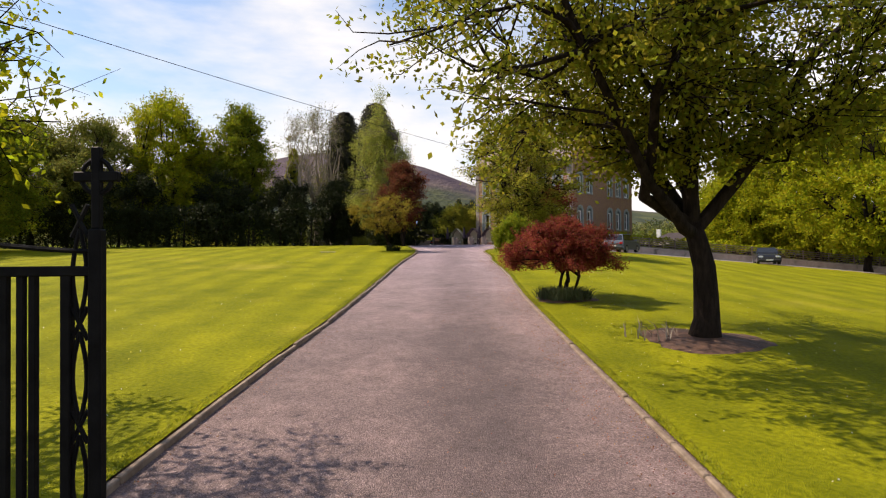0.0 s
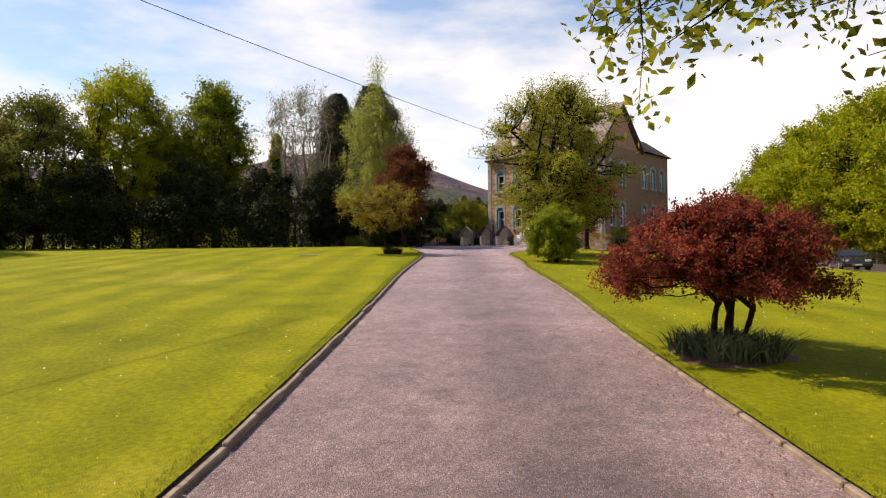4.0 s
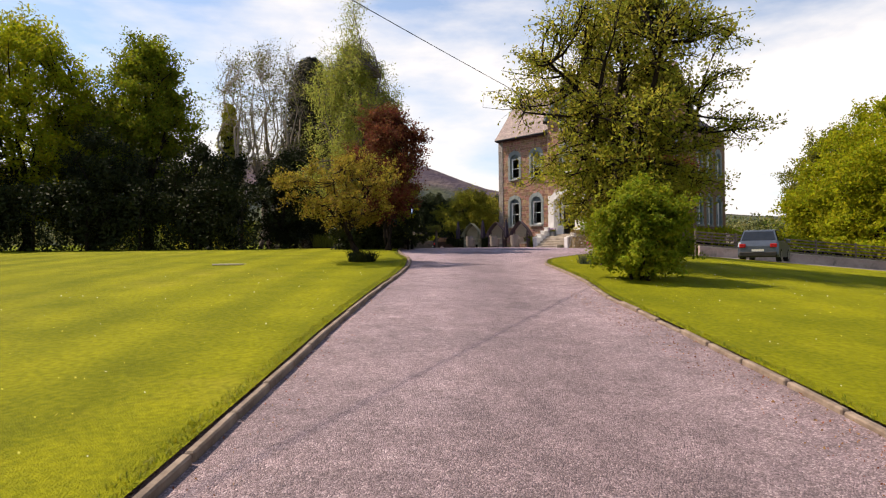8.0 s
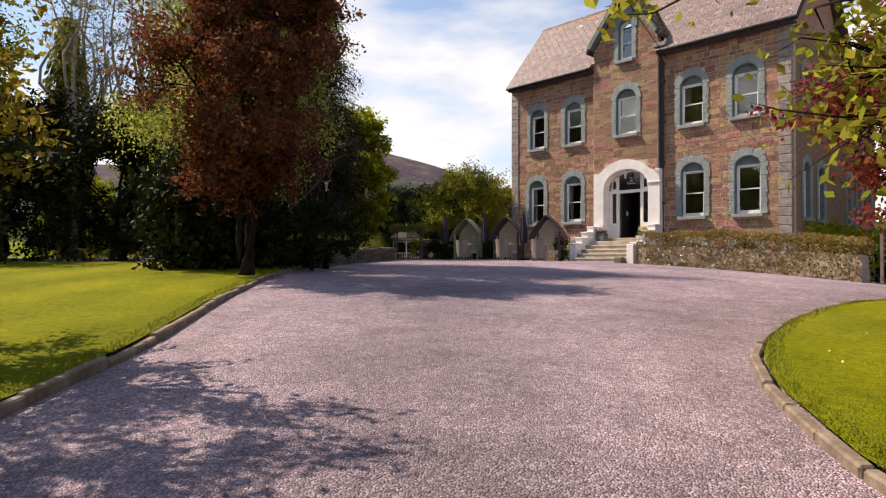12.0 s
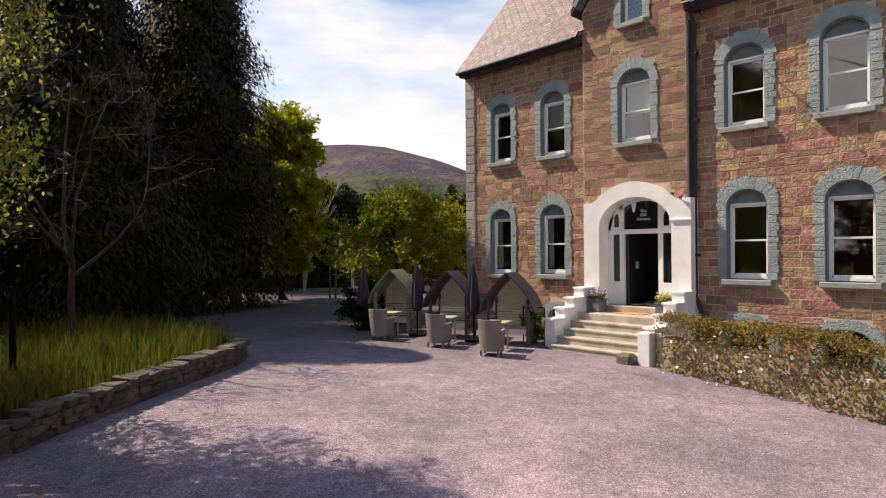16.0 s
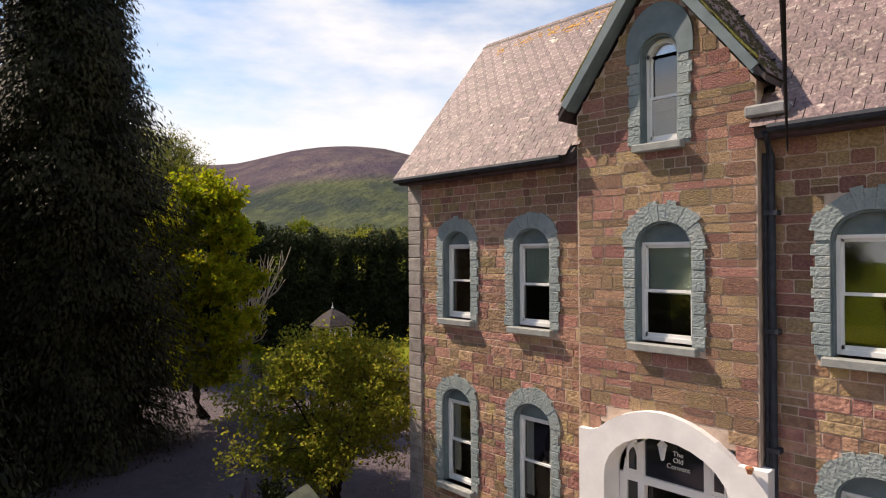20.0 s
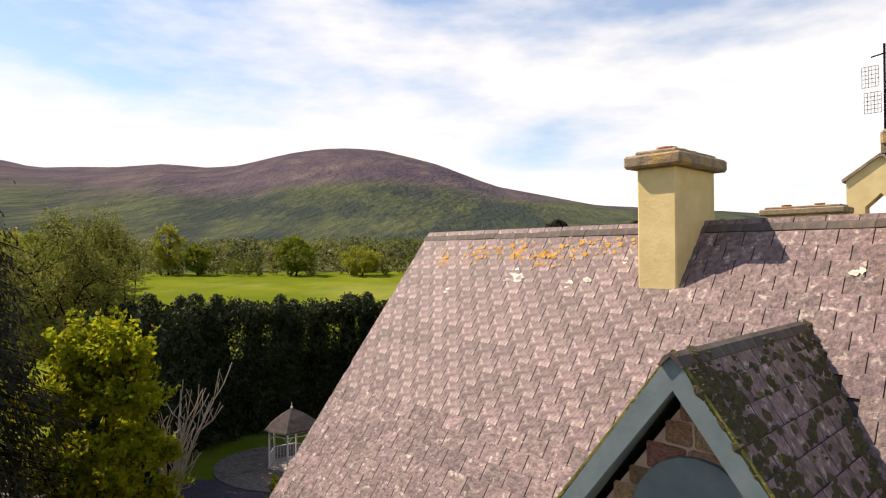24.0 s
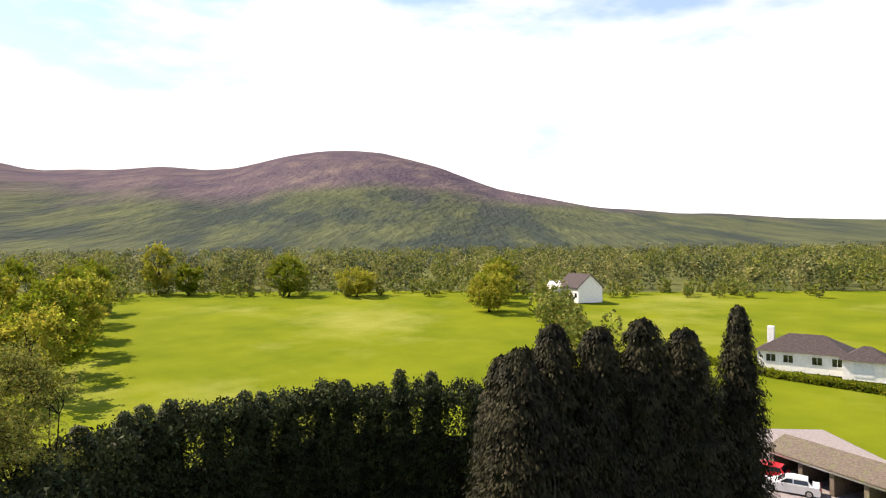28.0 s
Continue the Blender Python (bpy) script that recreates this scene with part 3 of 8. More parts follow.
class Shape:
    """Gathers vertices and faces of one mesh."""

    def __init__(self):
        self.v, self.f = [], []

    def add(self, verts, faces):
        k = len(self.v)
        self.v += [tuple(p) for p in verts]
        self.f += [tuple(i + k for i in f) for f in faces]
        return self

    def box(self, a, b):
        (x0, y0, z0), (x1, y1, z1) = a, b
        return self.add([(x0, y0, z0), (x1, y0, z0), (x1, y1, z0), (x0, y1, z0), (x0, y0, z1), (x1, y0, z1), (x1, y1, z1), (x0, y1, z1)],
                        [(0, 3, 2, 1), (4, 5, 6, 7), (0, 1, 5, 4), (1, 2, 6, 5), (2, 3, 7, 6), (3, 0, 4, 7)])

    def slab(self, a, b, c=0.01):
        """A box with its edges taken off."""
        (x0, y0, z0), (x1, y1, z1) = a, b
        v = []
        for x, sx in ((x0, 1), (x1, -1)):
            for y, sy in ((y0, 1), (y1, -1)):
                for z, sz in ((z0, 1), (z1, -1)):
                    v += [(x, y + sy * c, z + sz * c), (x + sx * c, y, z + sz * c), (x + sx * c, y + sy * c, z)]
        def i(x, y, z, k):
            return (x * 4 + y * 2 + z) * 3 + k
        f = [(i(0, 0, 0, 0), i(0, 0, 1, 0), i(0, 1, 1, 0), i(0, 1, 0, 0)), (i(1, 0, 0, 0), i(1, 1, 0, 0), i(1, 1, 1, 0), i(1, 0, 1, 0)),
             (i(0, 0, 0, 1), i(1, 0, 0, 1), i(1, 0, 1, 1), i(0, 0, 1, 1)), (i(0, 1, 0, 1), i(0, 1, 1, 1), i(1, 1, 1, 1), i(1, 1, 0, 1)),
             (i(0, 0, 0, 2), i(0, 1, 0, 2), i(1, 1, 0, 2), i(1, 0, 0, 2)), (i(0, 0, 1, 2), i(1, 0, 1, 2), i(1, 1, 1, 2), i(0, 1, 1, 2))]
        for x in (0, 1):
            for y in (0, 1):
                f.append((i(x, y, 0, 0), i(x, y, 0, 1), i(x, y, 1, 1), i(x, y, 1, 0)))
            for z in (0, 1):
                f.append((i(x, 0, z, 0), i(x, 0, z, 2), i(x, 1, z, 2), i(x, 1, z, 0)))
        for y in (0, 1):
            for z in (0, 1):
                f.append((i(0, y, z, 1), i(0, y, z, 2), i(1, y, z, 2), i(1, y, z, 1)))
        for x in (0, 1):
            for y in (0, 1):
                for z in (0, 1):
                    f.append((i(x, y, z, 0), i(x, y, z, 1), i(x, y, z, 2)))
        return self.add(v, f)

    def prism(self, outline, lo, hi, axis=1):
        """An outline in the plane across an axis, drawn out from lo to hi. For axis y the outline is (x, z)."""
        n = len(outline)
        put = {0: lambda a, b, c: (c, a, b), 1: lambda a, b, c: (a, c, b), 2: lambda a, b, c: (a, b, c)}[axis]
        v = [put(a, b, lo) for a, b in outline] + [put(a, b, hi) for a, b in outline]
        return self.add(v, [tuple(range(n)), tuple(range(2 * n - 1, n - 1, -1))] + [(i, i + n, (i + 1) % n + n, (i + 1) % n) for i in range(n)])

    def ring(self, outer, inner, lo, hi, axis=1, closed=False):
        """The band between two outlines with as many points, drawn out from lo to hi."""
        n = len(outer)
        put = {0: lambda a, b, c: (c, a, b), 1: lambda a, b, c: (a, c, b), 2: lambda a, b, c: (a, b, c)}[axis]
        v = [put(a, b, c) for c in (lo, hi) for line in (outer, inner) for a, b in line]
        f = []
        for i in range(n if closed else n - 1):
            j = (i + 1) % n
            f += [(i, j, n + j, n + i), (2 * n + i, 3 * n + i, 3 * n + j, 2 * n + j), (i, 2 * n + i, 2 * n + j, j), (n + i, n + j, 3 * n + j, 3 * n + i)]
        if not closed:
            f += [(0, n, 3 * n, 2 * n), (n - 1, 3 * n - 1, 4 * n - 1, 2 * n - 1)]
        return self.add(v, f)

    def tube(self, path, radii, sides=6, closed=True):
        path = [Vector(p) for p in path]
        k, rings = len(self.v), []
        for i, p in enumerate(path):
            d = (path[min(i + 1, len(path) - 1)] - path[max(i - 1, 0)]).normalized()
            a = d.orthogonal().normalized() if abs(d.z) > 0.95 else d.cross(Vector((0, 0, 1))).normalized()
            b = d.cross(a)
            r = radii[i] if hasattr(radii, "__len__") else radii
            for j in range(sides):
                t = 2 * math.pi * j / sides
                self.v.append(tuple(p + a * (r * math.cos(t)) + b * (r * math.sin(t))))
        for i in range(len(path) - 1):
            for j in range(sides):
                a, b = k + i * sides + j, k + i * sides + (j + 1) % sides
                self.f.append((a, b, b + sides, a + sides))
        if closed:
            self.f += [tuple(range(k + sides - 1, k - 1, -1)), tuple(range(len(self.v) - sides, len(self.v)))]
        return self

    def lathe(self, profile, sides=16, centre=(0, 0)):
        """Turned about z: rows of (radius, height)."""
        k, n = len(self.v), len(profile)
        for r, z in profile:
            for j in range(sides):
                t = 2 * math.pi * j / sides
                self.v.append((centre[0] + r * math.cos(t), centre[1] + r * math.sin(t), z))
        for i in range(n - 1):
            for j in range(sides):
                a, b = k + i * sides + j, k + i * sides + (j + 1) % sides
                self.f.append((a, b, b + sides, a + sides))
        self.f += [tuple(range(k + sides - 1, k - 1, -1)), tuple(range(k + (n - 1) * sides, k + n * sides))]
        return self

    def weld(self):
        """Joins points that lie on one another."""
        seen, to = {}, []
        for p in self.v:
            to.append(seen.setdefault(tuple(round(c, 4) for c in p), len(seen)))
        self.v, self.f = list(seen), [tuple(to[i] for i in f) for f in self.f]
        return self

    def mesh(self, name, smooth=False):
        me = bpy.data.meshes.new(name)
        me.from_pydata(self.v, [], self.f)
        if smooth:
            me.polygons.foreach_set("use_smooth", [True] * len(me.polygons))
        me.update()
        return me


def np_mesh(name, verts, quads, smooth=False):
    """A mesh of quads (or triangles) from arrays."""
    verts, quads = np.asarray(verts, np.float32), np.asarray(quads, np.int32)
    me = bpy.data.meshes.new(name)
    k = quads.shape[1]
    me.vertices.add(len(verts))
    me.vertices.foreach_set("co", verts.ravel())
    me.loops.add(quads.size)
    me.loops.foreach_set("vertex_index", quads.ravel())
    me.polygons.add(len(quads))
    me.polygons.foreach_set("loop_start", np.arange(0, quads.size, k, dtype=np.int32))
    me.polygons.foreach_set("loop_total", np.full(len(quads), k, np.int32))
    if smooth:
        me.polygons.foreach_set("use_smooth", np.ones(len(quads), bool))
    me.update(calc_edges=True)
    return me


def thing(name, at=(0, 0, 0), turn=0.0, label="", category="", group="", kind=""):
    """An empty at the base of a thing that has parts."""
    ob = new(name)
    ob.empty_display_size = 0.2
    ob.matrix_basis = pose(*at, 0, 0, turn)
    return tagged(ob, label, category, group, kind)


def part(name, shape, mat, parent, label="", smooth=False, kind=""):
    me = shape.mesh(name, smooth) if isinstance(shape, Shape) else shape
    if not me.materials:
        me.materials.append(M[mat])
    ob = new(name, me)
    ob.parent = parent
    return tagged(ob, label, kind=kind)


def single(name, shape, mat, label, category, at=(0, 0, 0), turn=0.0, group="", kind="", smooth=False):
    ob = part(name, shape, mat, None, label, smooth)
    ob.matrix_basis = pose(*at, 0, 0, turn)
    return tagged(ob, label, category, group, kind)


def sheet(name, s_rows, lo, hi, mat, lift=0.0, across=24, label="", category="", bow=1.0):
    """A sheet that follows the land, from u = lo(s) to u = hi(s)."""
    v, q = [], []
    for i, s in enumerate(s_rows):
        a, b = lo(s), hi(s)
        for j in range(across + 1):
            u = a + (b - a) * (j / across) ** bow
            x, y = plan(s, u)
            v.append((x, y, float(lay_su(s, u)) + lift))
    n = across + 1
    for i in range(len(s_rows) - 1):
        for j in range(across):
            q.append((i * n + j, i * n + j + 1, (i + 1) * n + j + 1, (i + 1) * n + j))
    ob = new(name, np_mesh(name, v, q, True))
    ob.data.materials.append(M[mat])
    return tagged(ob, label, category, kind="structure")


def between(rows):
    xs, ys = zip(*rows)
    return lambda s: float(np.interp(s, xs, ys))


RNG = np.random.default_rng(7)

# ---- land, drive, lawns ----
KERB_L = between([(-95, -8.3), (-64.3, -7.3), (-60, -7.1), (-56, -6.85), (-51, -6.65), (-44.6, -6.45), (-40, -6.35), (-34.9, -6.1), (-32, -5.88), (-29, -5.77),
                  (-26.2, -5.85), (-24.8, -6.05), (-22.7, -6.4), (-19.7, -6.75), (-15.9, -6.95), (-12, -7.6)])
KERB_R = between([(-95, -1.1), (-64.5, -1.22), (-58, -1.3), (-51.5, -1.3), (-48, -1.2), (-46, -1.12), (-44, -1.08), (-40.6, -1.1), (-36.7, -1.2), (-34.4, -1.0), (-32.3, -0.98), (-30.8, -1.04),
                  (-28.5, -1.08), (-27.2, -0.82), (-26.2, -0.45), (-25.4, 0.02), (-24.3, 0.85), (-23.2, 1.86), (-22.3, 2.9), (-21.2, 4.9), (-20.2, 7.0), (-19.8, 9.0)])

# the land as one sheet out to the horizon, a little under the drive and the lawns
gs = np.unique(np.concatenate([np.arange(-400, -100, 20), np.arange(-100, 60, 2.5), np.arange(60, 260, 8), np.arange(260, 1300, 40), [1500, 1900, 2400, 3000]]))
gu = np.unique(np.concatenate([np.arange(-2400, -300, 100), np.arange(-300, -70, 15), np.arange(-70, 70, 2.5), np.arange(70, 300, 15), np.arange(300, 2500, 100)]))
GS, GU = np.meshgrid(gs, gu, indexing="ij")
GZ = lay_su(GS, GU)
inside = np.clip(np.minimum.reduce([(GS + 97) / 3, (26 - GS) / 3, (GU + 62) / 3, (48 - GU) / 3]), 0, 1)
GZ = GZ - 0.22 * inside
GX, GY = plan(GS, GU)
idx = np.arange(GS.size).reshape(GS.shape)
quads = np.stack([idx[:-1, :-1], idx[:-1, 1:], idx[1:, 1:], idx[1:, :-1]], -1).reshape(-1, 4)
ground = new("ground", np_mesh("ground", np.stack([GX, GY, GZ], -1).reshape(-1, 3), quads, True))
ground.data.materials.append(M["meadow"])
ground.data.materials.append(M["scrub"])
mid = GS[:-1, :-1].ravel()
ground.data.polygons.foreach_set("material_index", (mid > 196).astype(np.int32))
tagged(ground, "green meadow and rough valley land rolling to the hills", "ground", kind="structure")

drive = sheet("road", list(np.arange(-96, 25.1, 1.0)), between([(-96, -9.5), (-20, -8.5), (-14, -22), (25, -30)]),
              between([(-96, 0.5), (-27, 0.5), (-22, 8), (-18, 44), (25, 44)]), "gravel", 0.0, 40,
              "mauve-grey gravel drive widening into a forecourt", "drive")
lawn_left = sheet("lawn_left", list(np.arange(-96, -12, 1.0)), lambda s: -62.0, lambda s: KERB_L(s) - 0.115, "lawn", 0.05, 60,
                  "mown bright green lawn with faint stripes", "lawn", bow=0.6)
lawn_right = sheet("lawn_right", list(np.arange(-96, -30, 1.0)) + list(np.arange(-30, -19.6, 0.4)), lambda s: KERB_R(s) + 0.07,
                   between([(-96, 30), (-20.9, 30), (-20.3, 9.4), (-19.6, 9.2)]), "lawn", 0.05, 40,
                   "mown bright green lawn beside the drive", "lawn")


def kerb_run(name, curve, s0, s1, side, label, wide, high):
    """Edging stones set end to end along the drive, each a piece of its own."""
    owner = thing(name, (0, 0, 0), 0, label, "kerb", kind="structure")
    rng = random.Random(side)
    s = s0
    shared = []
    for k in range(6):
        sh = Shape().slab((-0.45, -wide, -0.2), (0.45, wide, high + 0.01 * (k % 3)), 0.014)
        shared.append(sh.mesh("edging_stone"))
        shared[-1].materials.append(M["kerb"])
    while s < s1:
        x0, y0 = plan(s, curve(s))
        step = 0.92 if s < -30 else 0.5
        x1, y1 = plan(s + step, curve(s + step))
        length = math.hypot(x1 - x0, y1 - y0)
        ob = new("edging_stone", rng.choice(shared))
        ob.parent = owner
        m = pose((x0 + x1) / 2, (y0 + y1) / 2, lay((x0 + x1) / 2, (y0 + y1) / 2) + rng.uniform(-0.012, 0.012), rng.uniform(-3, 3),
                 -math.degrees(math.atan2(lay(x1, y1) - lay(x0, y0), length)), math.degrees(math.atan2(y1 - y0, x1 - x0)) + rng.uniform(-1, 1))
        ob.matrix_basis = m @ Matrix.Diagonal((length / 0.93, 1, 1, 1))
        s += step
    return owner


kerb_run("kerb_left", KERB_L, -94, -13, 1, "weathered sandstone edging along the lawn", 0.04, 0.07)
kerb_run("kerb_right", KERB_R, -94, -20, 2, "weathered sandstone edging along the lawn, chipped and mossy", 0.04, 0.045)

# ---- the house ----
WALL_TOP, RIDGE_Y, RIDGE_Z, EAVE_Y, EAVE_Z = 8.75, 3.38, 12.74, -0.42, 8.68
BAY_Y, BAY_L, BAY_R, BAY_C = -0.28, 4.98, 8.04, 6.52
WINDOWS = [(1.60, 5.42, 7.38, 0.43, 0.0), (3.70, 5.40, 7.38, 0.45, 0.0), (9.35, 5.44, 7.43, 0.47, 0.0), (11.43, 5.45, 7.46, 0.475, 0.0),
           (1.56, 1.72, 3.87, 0.45, 0.0), (3.68, 1.75, 3.90, 0.465, 0.0), (9.38, 1.74, 3.92, 0.475, 0.0), (11.50, 1.74, 3.95, 0.475, 0.0),
           (6.60, 5.40, 7.38, 0.48, BAY_Y), (6.56, 8.64, 10.39, 0.32, BAY_Y)]
BASEMENT = [(9.36, -0.6, 0.72, 0.47, 0.0), (11.42, -0.6, 0.72, 0.47, 0.0), (3.9, -0.3, 0.72, 0.42, 0.0)]


def arch(cx, z0, z1, hw, rise=None, n=12):
    """An outline from the left foot over the arch to the right foot."""
    rise = rise or hw * 0.85
    pts = [(cx - hw, z0)]
    for i in range(n + 1):
        t = math.pi * (1 - i / n)
        pts.append((cx + hw * math.cos(t), z1 - rise + rise * math.sin(t)))
    return pts + [(cx + hw, z0)]


def arch_half(z, z0, z1, hw, rise):
    """Half the width of an arched opening at a height."""
    if z < z0 or z > z1:
        return 0.0
    k = (z - (z1 - rise)) / rise
    return hw if k <= 0 else hw * math.sqrt(max(0.0, 1 - k * k))


house = thing("house", (0, 0, 0), 0, "three-storey sandstone convent house with slate roof and blue-grey window surrounds", "house")


def wall_slab(x0, x1, z0, z1, y0, y1, holes):
    """A wall with rectangular holes, built of the blocks round them."""
    sh = Shape()
    holes = [(h[0], h[1], max(h[2], z0), min(h[3], z1)) for h in holes]
    xs = sorted({x0, x1, *[h[0] for h in holes], *[h[1] for h in holes]})
    zs = sorted({z0, z1, *[h[2] for h in holes], *[h[3] for h in holes]})
    for a, b in zip(xs, xs[1:]):
        for c, d in zip(zs, zs[1:]):
            mx, mz = (a + b) / 2, (c + d) / 2
            if not any(h[0] < mx < h[1] and h[2] < mz < h[3] for h in holes):
                sh.box((a, y0, c), (b, y1, d))
    return sh.weld()


main_holes = [(w[0] - w[3] - 0.1, w[0] + w[3] + 0.1, w[1], w[2] + 0.1) for w in WINDOWS if w[4] == 0.0]
main_holes += [(w[0] - w[3] - 0.1, w[0] + w[3] + 0.1, w[1], w[2] + 0.1) for w in BASEMENT]
main_holes += [(BAY_L + 0.3, BAY_R - 0.3, 0.6, WALL_TOP)]
front_wall = part("front_wall", wall_slab(0, 13, -2.2, WALL_TOP, 0.0, 0.5, main_holes), "mortar", house)
bay_holes = [(w[0] - w[3] - 0.1, w[0] + w[3] + 0.1, w[1], w[2] + 0.1) for w in WINDOWS if w[4] == BAY_Y] + [(5.4, 7.85, -1, 3.95)]
bay_wall = part("bay_wall", wall_slab(BAY_L, BAY_R, -1.2, 9.3, BAY_Y, 0.0, bay_holes), "mortar", house)
gable_tri = Shape()
for a, b in ((BAY_L, 6.14), (6.98, BAY_R)):
    top = lambda x: 9.3 + (11.38 - 9.3) * (1 - abs(x - BAY_C) / 1.56)
    gable_tri.prism([(a, 9.3), (b, 9.3), (b, max(9.3, top(b))), (a, max(9.3, top(a)))], BAY_Y, 0.1)
gable_tri.prism([(6.14, 10.45), (6.98, 10.45), (6.98, top(6.98)), (BAY_C, 11.38), (6.14, top(6.14))], BAY_Y, 0.1)
part("bay_gable", gable_tri, "mortar", house)
part("side_wall", Shape().box((0, 0.5, -2.2), (0.5, 6.8, WALL_TOP)).prism([(0.5, WALL_TOP), (6.26, WALL_TOP), (RIDGE_Y, RIDGE_Z - 0.45)], 0.0, 0.4, 0), "stone_rest", house)
SIDE = [(y, z0, z1) for z0, z1 in ((5.3, 7.3), (1.6, 3.7)) for y in (1.7, 3.5, 7.6, 9.4, 11.2)]
flank = wall_slab(0.5, 12.5, -2.4, WALL_TOP, 0.0, 0.5, [(y - 0.5, y + 0.5, z0, z1 + 0.1) for y, z0, z1 in SIDE])
flank.v = [(13.0 - b, a, c) for a, b, c in flank.v]
part("side_wall", flank.prism([(0.3, WALL_TOP), (6.46, WALL_TOP), (RIDGE_Y, RIDGE_Z - 0.3)], 12.6, 13.0, 0), "stone_rest", house)
part("rear_wall", Shape().box((0.5, 6.5, -2.2), (12.5, 6.8, WALL_TOP)).box((1.2, 6.8, -2.2), (1.5, 14, 9.3)).box((1.2, 13.7, -2.2), (7.4, 14, 9.3)).box((7.1, 6.8, -2.2), (7.4, 14, 9.3)).prism([(1.2, 9.3), (7.4, 9.3), (4.3, 12.4)], 13.7, 14.0, 1)
     .box((7.4, 12.2, -2.2), (12.5, 12.5, WALL_TOP)), "stone_rest", house)
# near-black inner walls: the dimness of the rooms is put into their colour
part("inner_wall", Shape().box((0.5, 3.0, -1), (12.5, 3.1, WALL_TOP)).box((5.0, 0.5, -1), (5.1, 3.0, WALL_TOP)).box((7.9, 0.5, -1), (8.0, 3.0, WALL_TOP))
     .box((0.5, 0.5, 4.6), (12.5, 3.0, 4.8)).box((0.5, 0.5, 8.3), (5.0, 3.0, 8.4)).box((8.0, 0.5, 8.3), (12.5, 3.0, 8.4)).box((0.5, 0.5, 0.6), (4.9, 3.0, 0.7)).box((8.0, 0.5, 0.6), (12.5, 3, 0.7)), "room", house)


def stone_courses(x0, x1, z0, z1, seed, openings, edge=None):
    """Courses of squared rubble: a list of (x, z, width, height, depth)."""
    rng, out, z = random.Random(seed), [], z0
    while z < z1 - 0.08:
        h = min(rng.choice((0.13, 0.15, 0.17, 0.2, 0.23, 0.26)), z1 - z)
        mid = z + h / 2
        spans = [(x0, x1) if not edge else edge(mid, x0, x1)]
        for cx, a, b, hw, rise in openings:
            half = max(arch_half(z + 0.02, a, b, hw, rise), arch_half(mid, a, b, hw, rise)) if a - 0.02 < mid < b else 0
            if half:
                nxt = []
                for p, q in spans:
                    if cx + half <= p or cx - half >= q:
                        nxt.append((p, q))
                    else:
                        nxt += [(p, cx - half)] if cx - half > p + 0.04 else []
                        nxt += [(cx + half, q)] if cx + half < q - 0.04 else []
                spans = nxt
        for p, q in spans:
            x = p
            while x < q - 0.03:
                w = rng.uniform(0.17, 0.3) if rng.random() < 0.4 else rng.uniform(0.3, 0.56)
                if q - x - w < 0.2:
                    w = q - x
                if h > 0.2 and w > 0.3 and rng.random() < 0.12:
                    out += [(x + w / 2, z + h * 0.27, w, h * 0.52, rng.uniform(0.003, 0.013)), (x + w / 2, z + h * 0.77, w, h * 0.46, rng.uniform(0.003, 0.013))]
                else:
                    out.append((x + w / 2, mid, w, h, rng.uniform(0.003, 0.015)))
                x += w
        z += h
    return out


surr = [(w[0], w[1] - 0.15, w[2] + 0.27, w[3] + 0.19, (w[3] * 0.85 + 0.27)) for w in WINDOWS + BASEMENT]
mains = [o for o, w in zip(surr, WINDOWS + BASEMENT) if w[4] == 0.0]
bays = [o for o, w in zip(surr, WINDOWS + BASEMENT) if w[4] != 0.0] + [(6.62, -1.0, 3.84, 1.56, 0.02), (6.56, 3.8, 4.32, 1.14, 0.46)]
LAYERS = [(stone_courses(0.42, BAY_L, -0.9, WALL_TOP - 0.02, 3, mains), 0.0), (stone_courses(BAY_R + 0.0, 12.6, -1.6, WALL_TOP - 0.02, 4, mains), 0.0),
          (stone_courses(BAY_L + 0.02, BAY_R - 0.02, 0.9, 11.3, 5, bays,
                         lambda z, a, b: (a, b) if z < 9.3 else (BAY_C - 1.54 * (11.36 - z) / 2.06, BAY_C + 1.54 * (11.36 - z) / 2.06)), BAY_Y)]

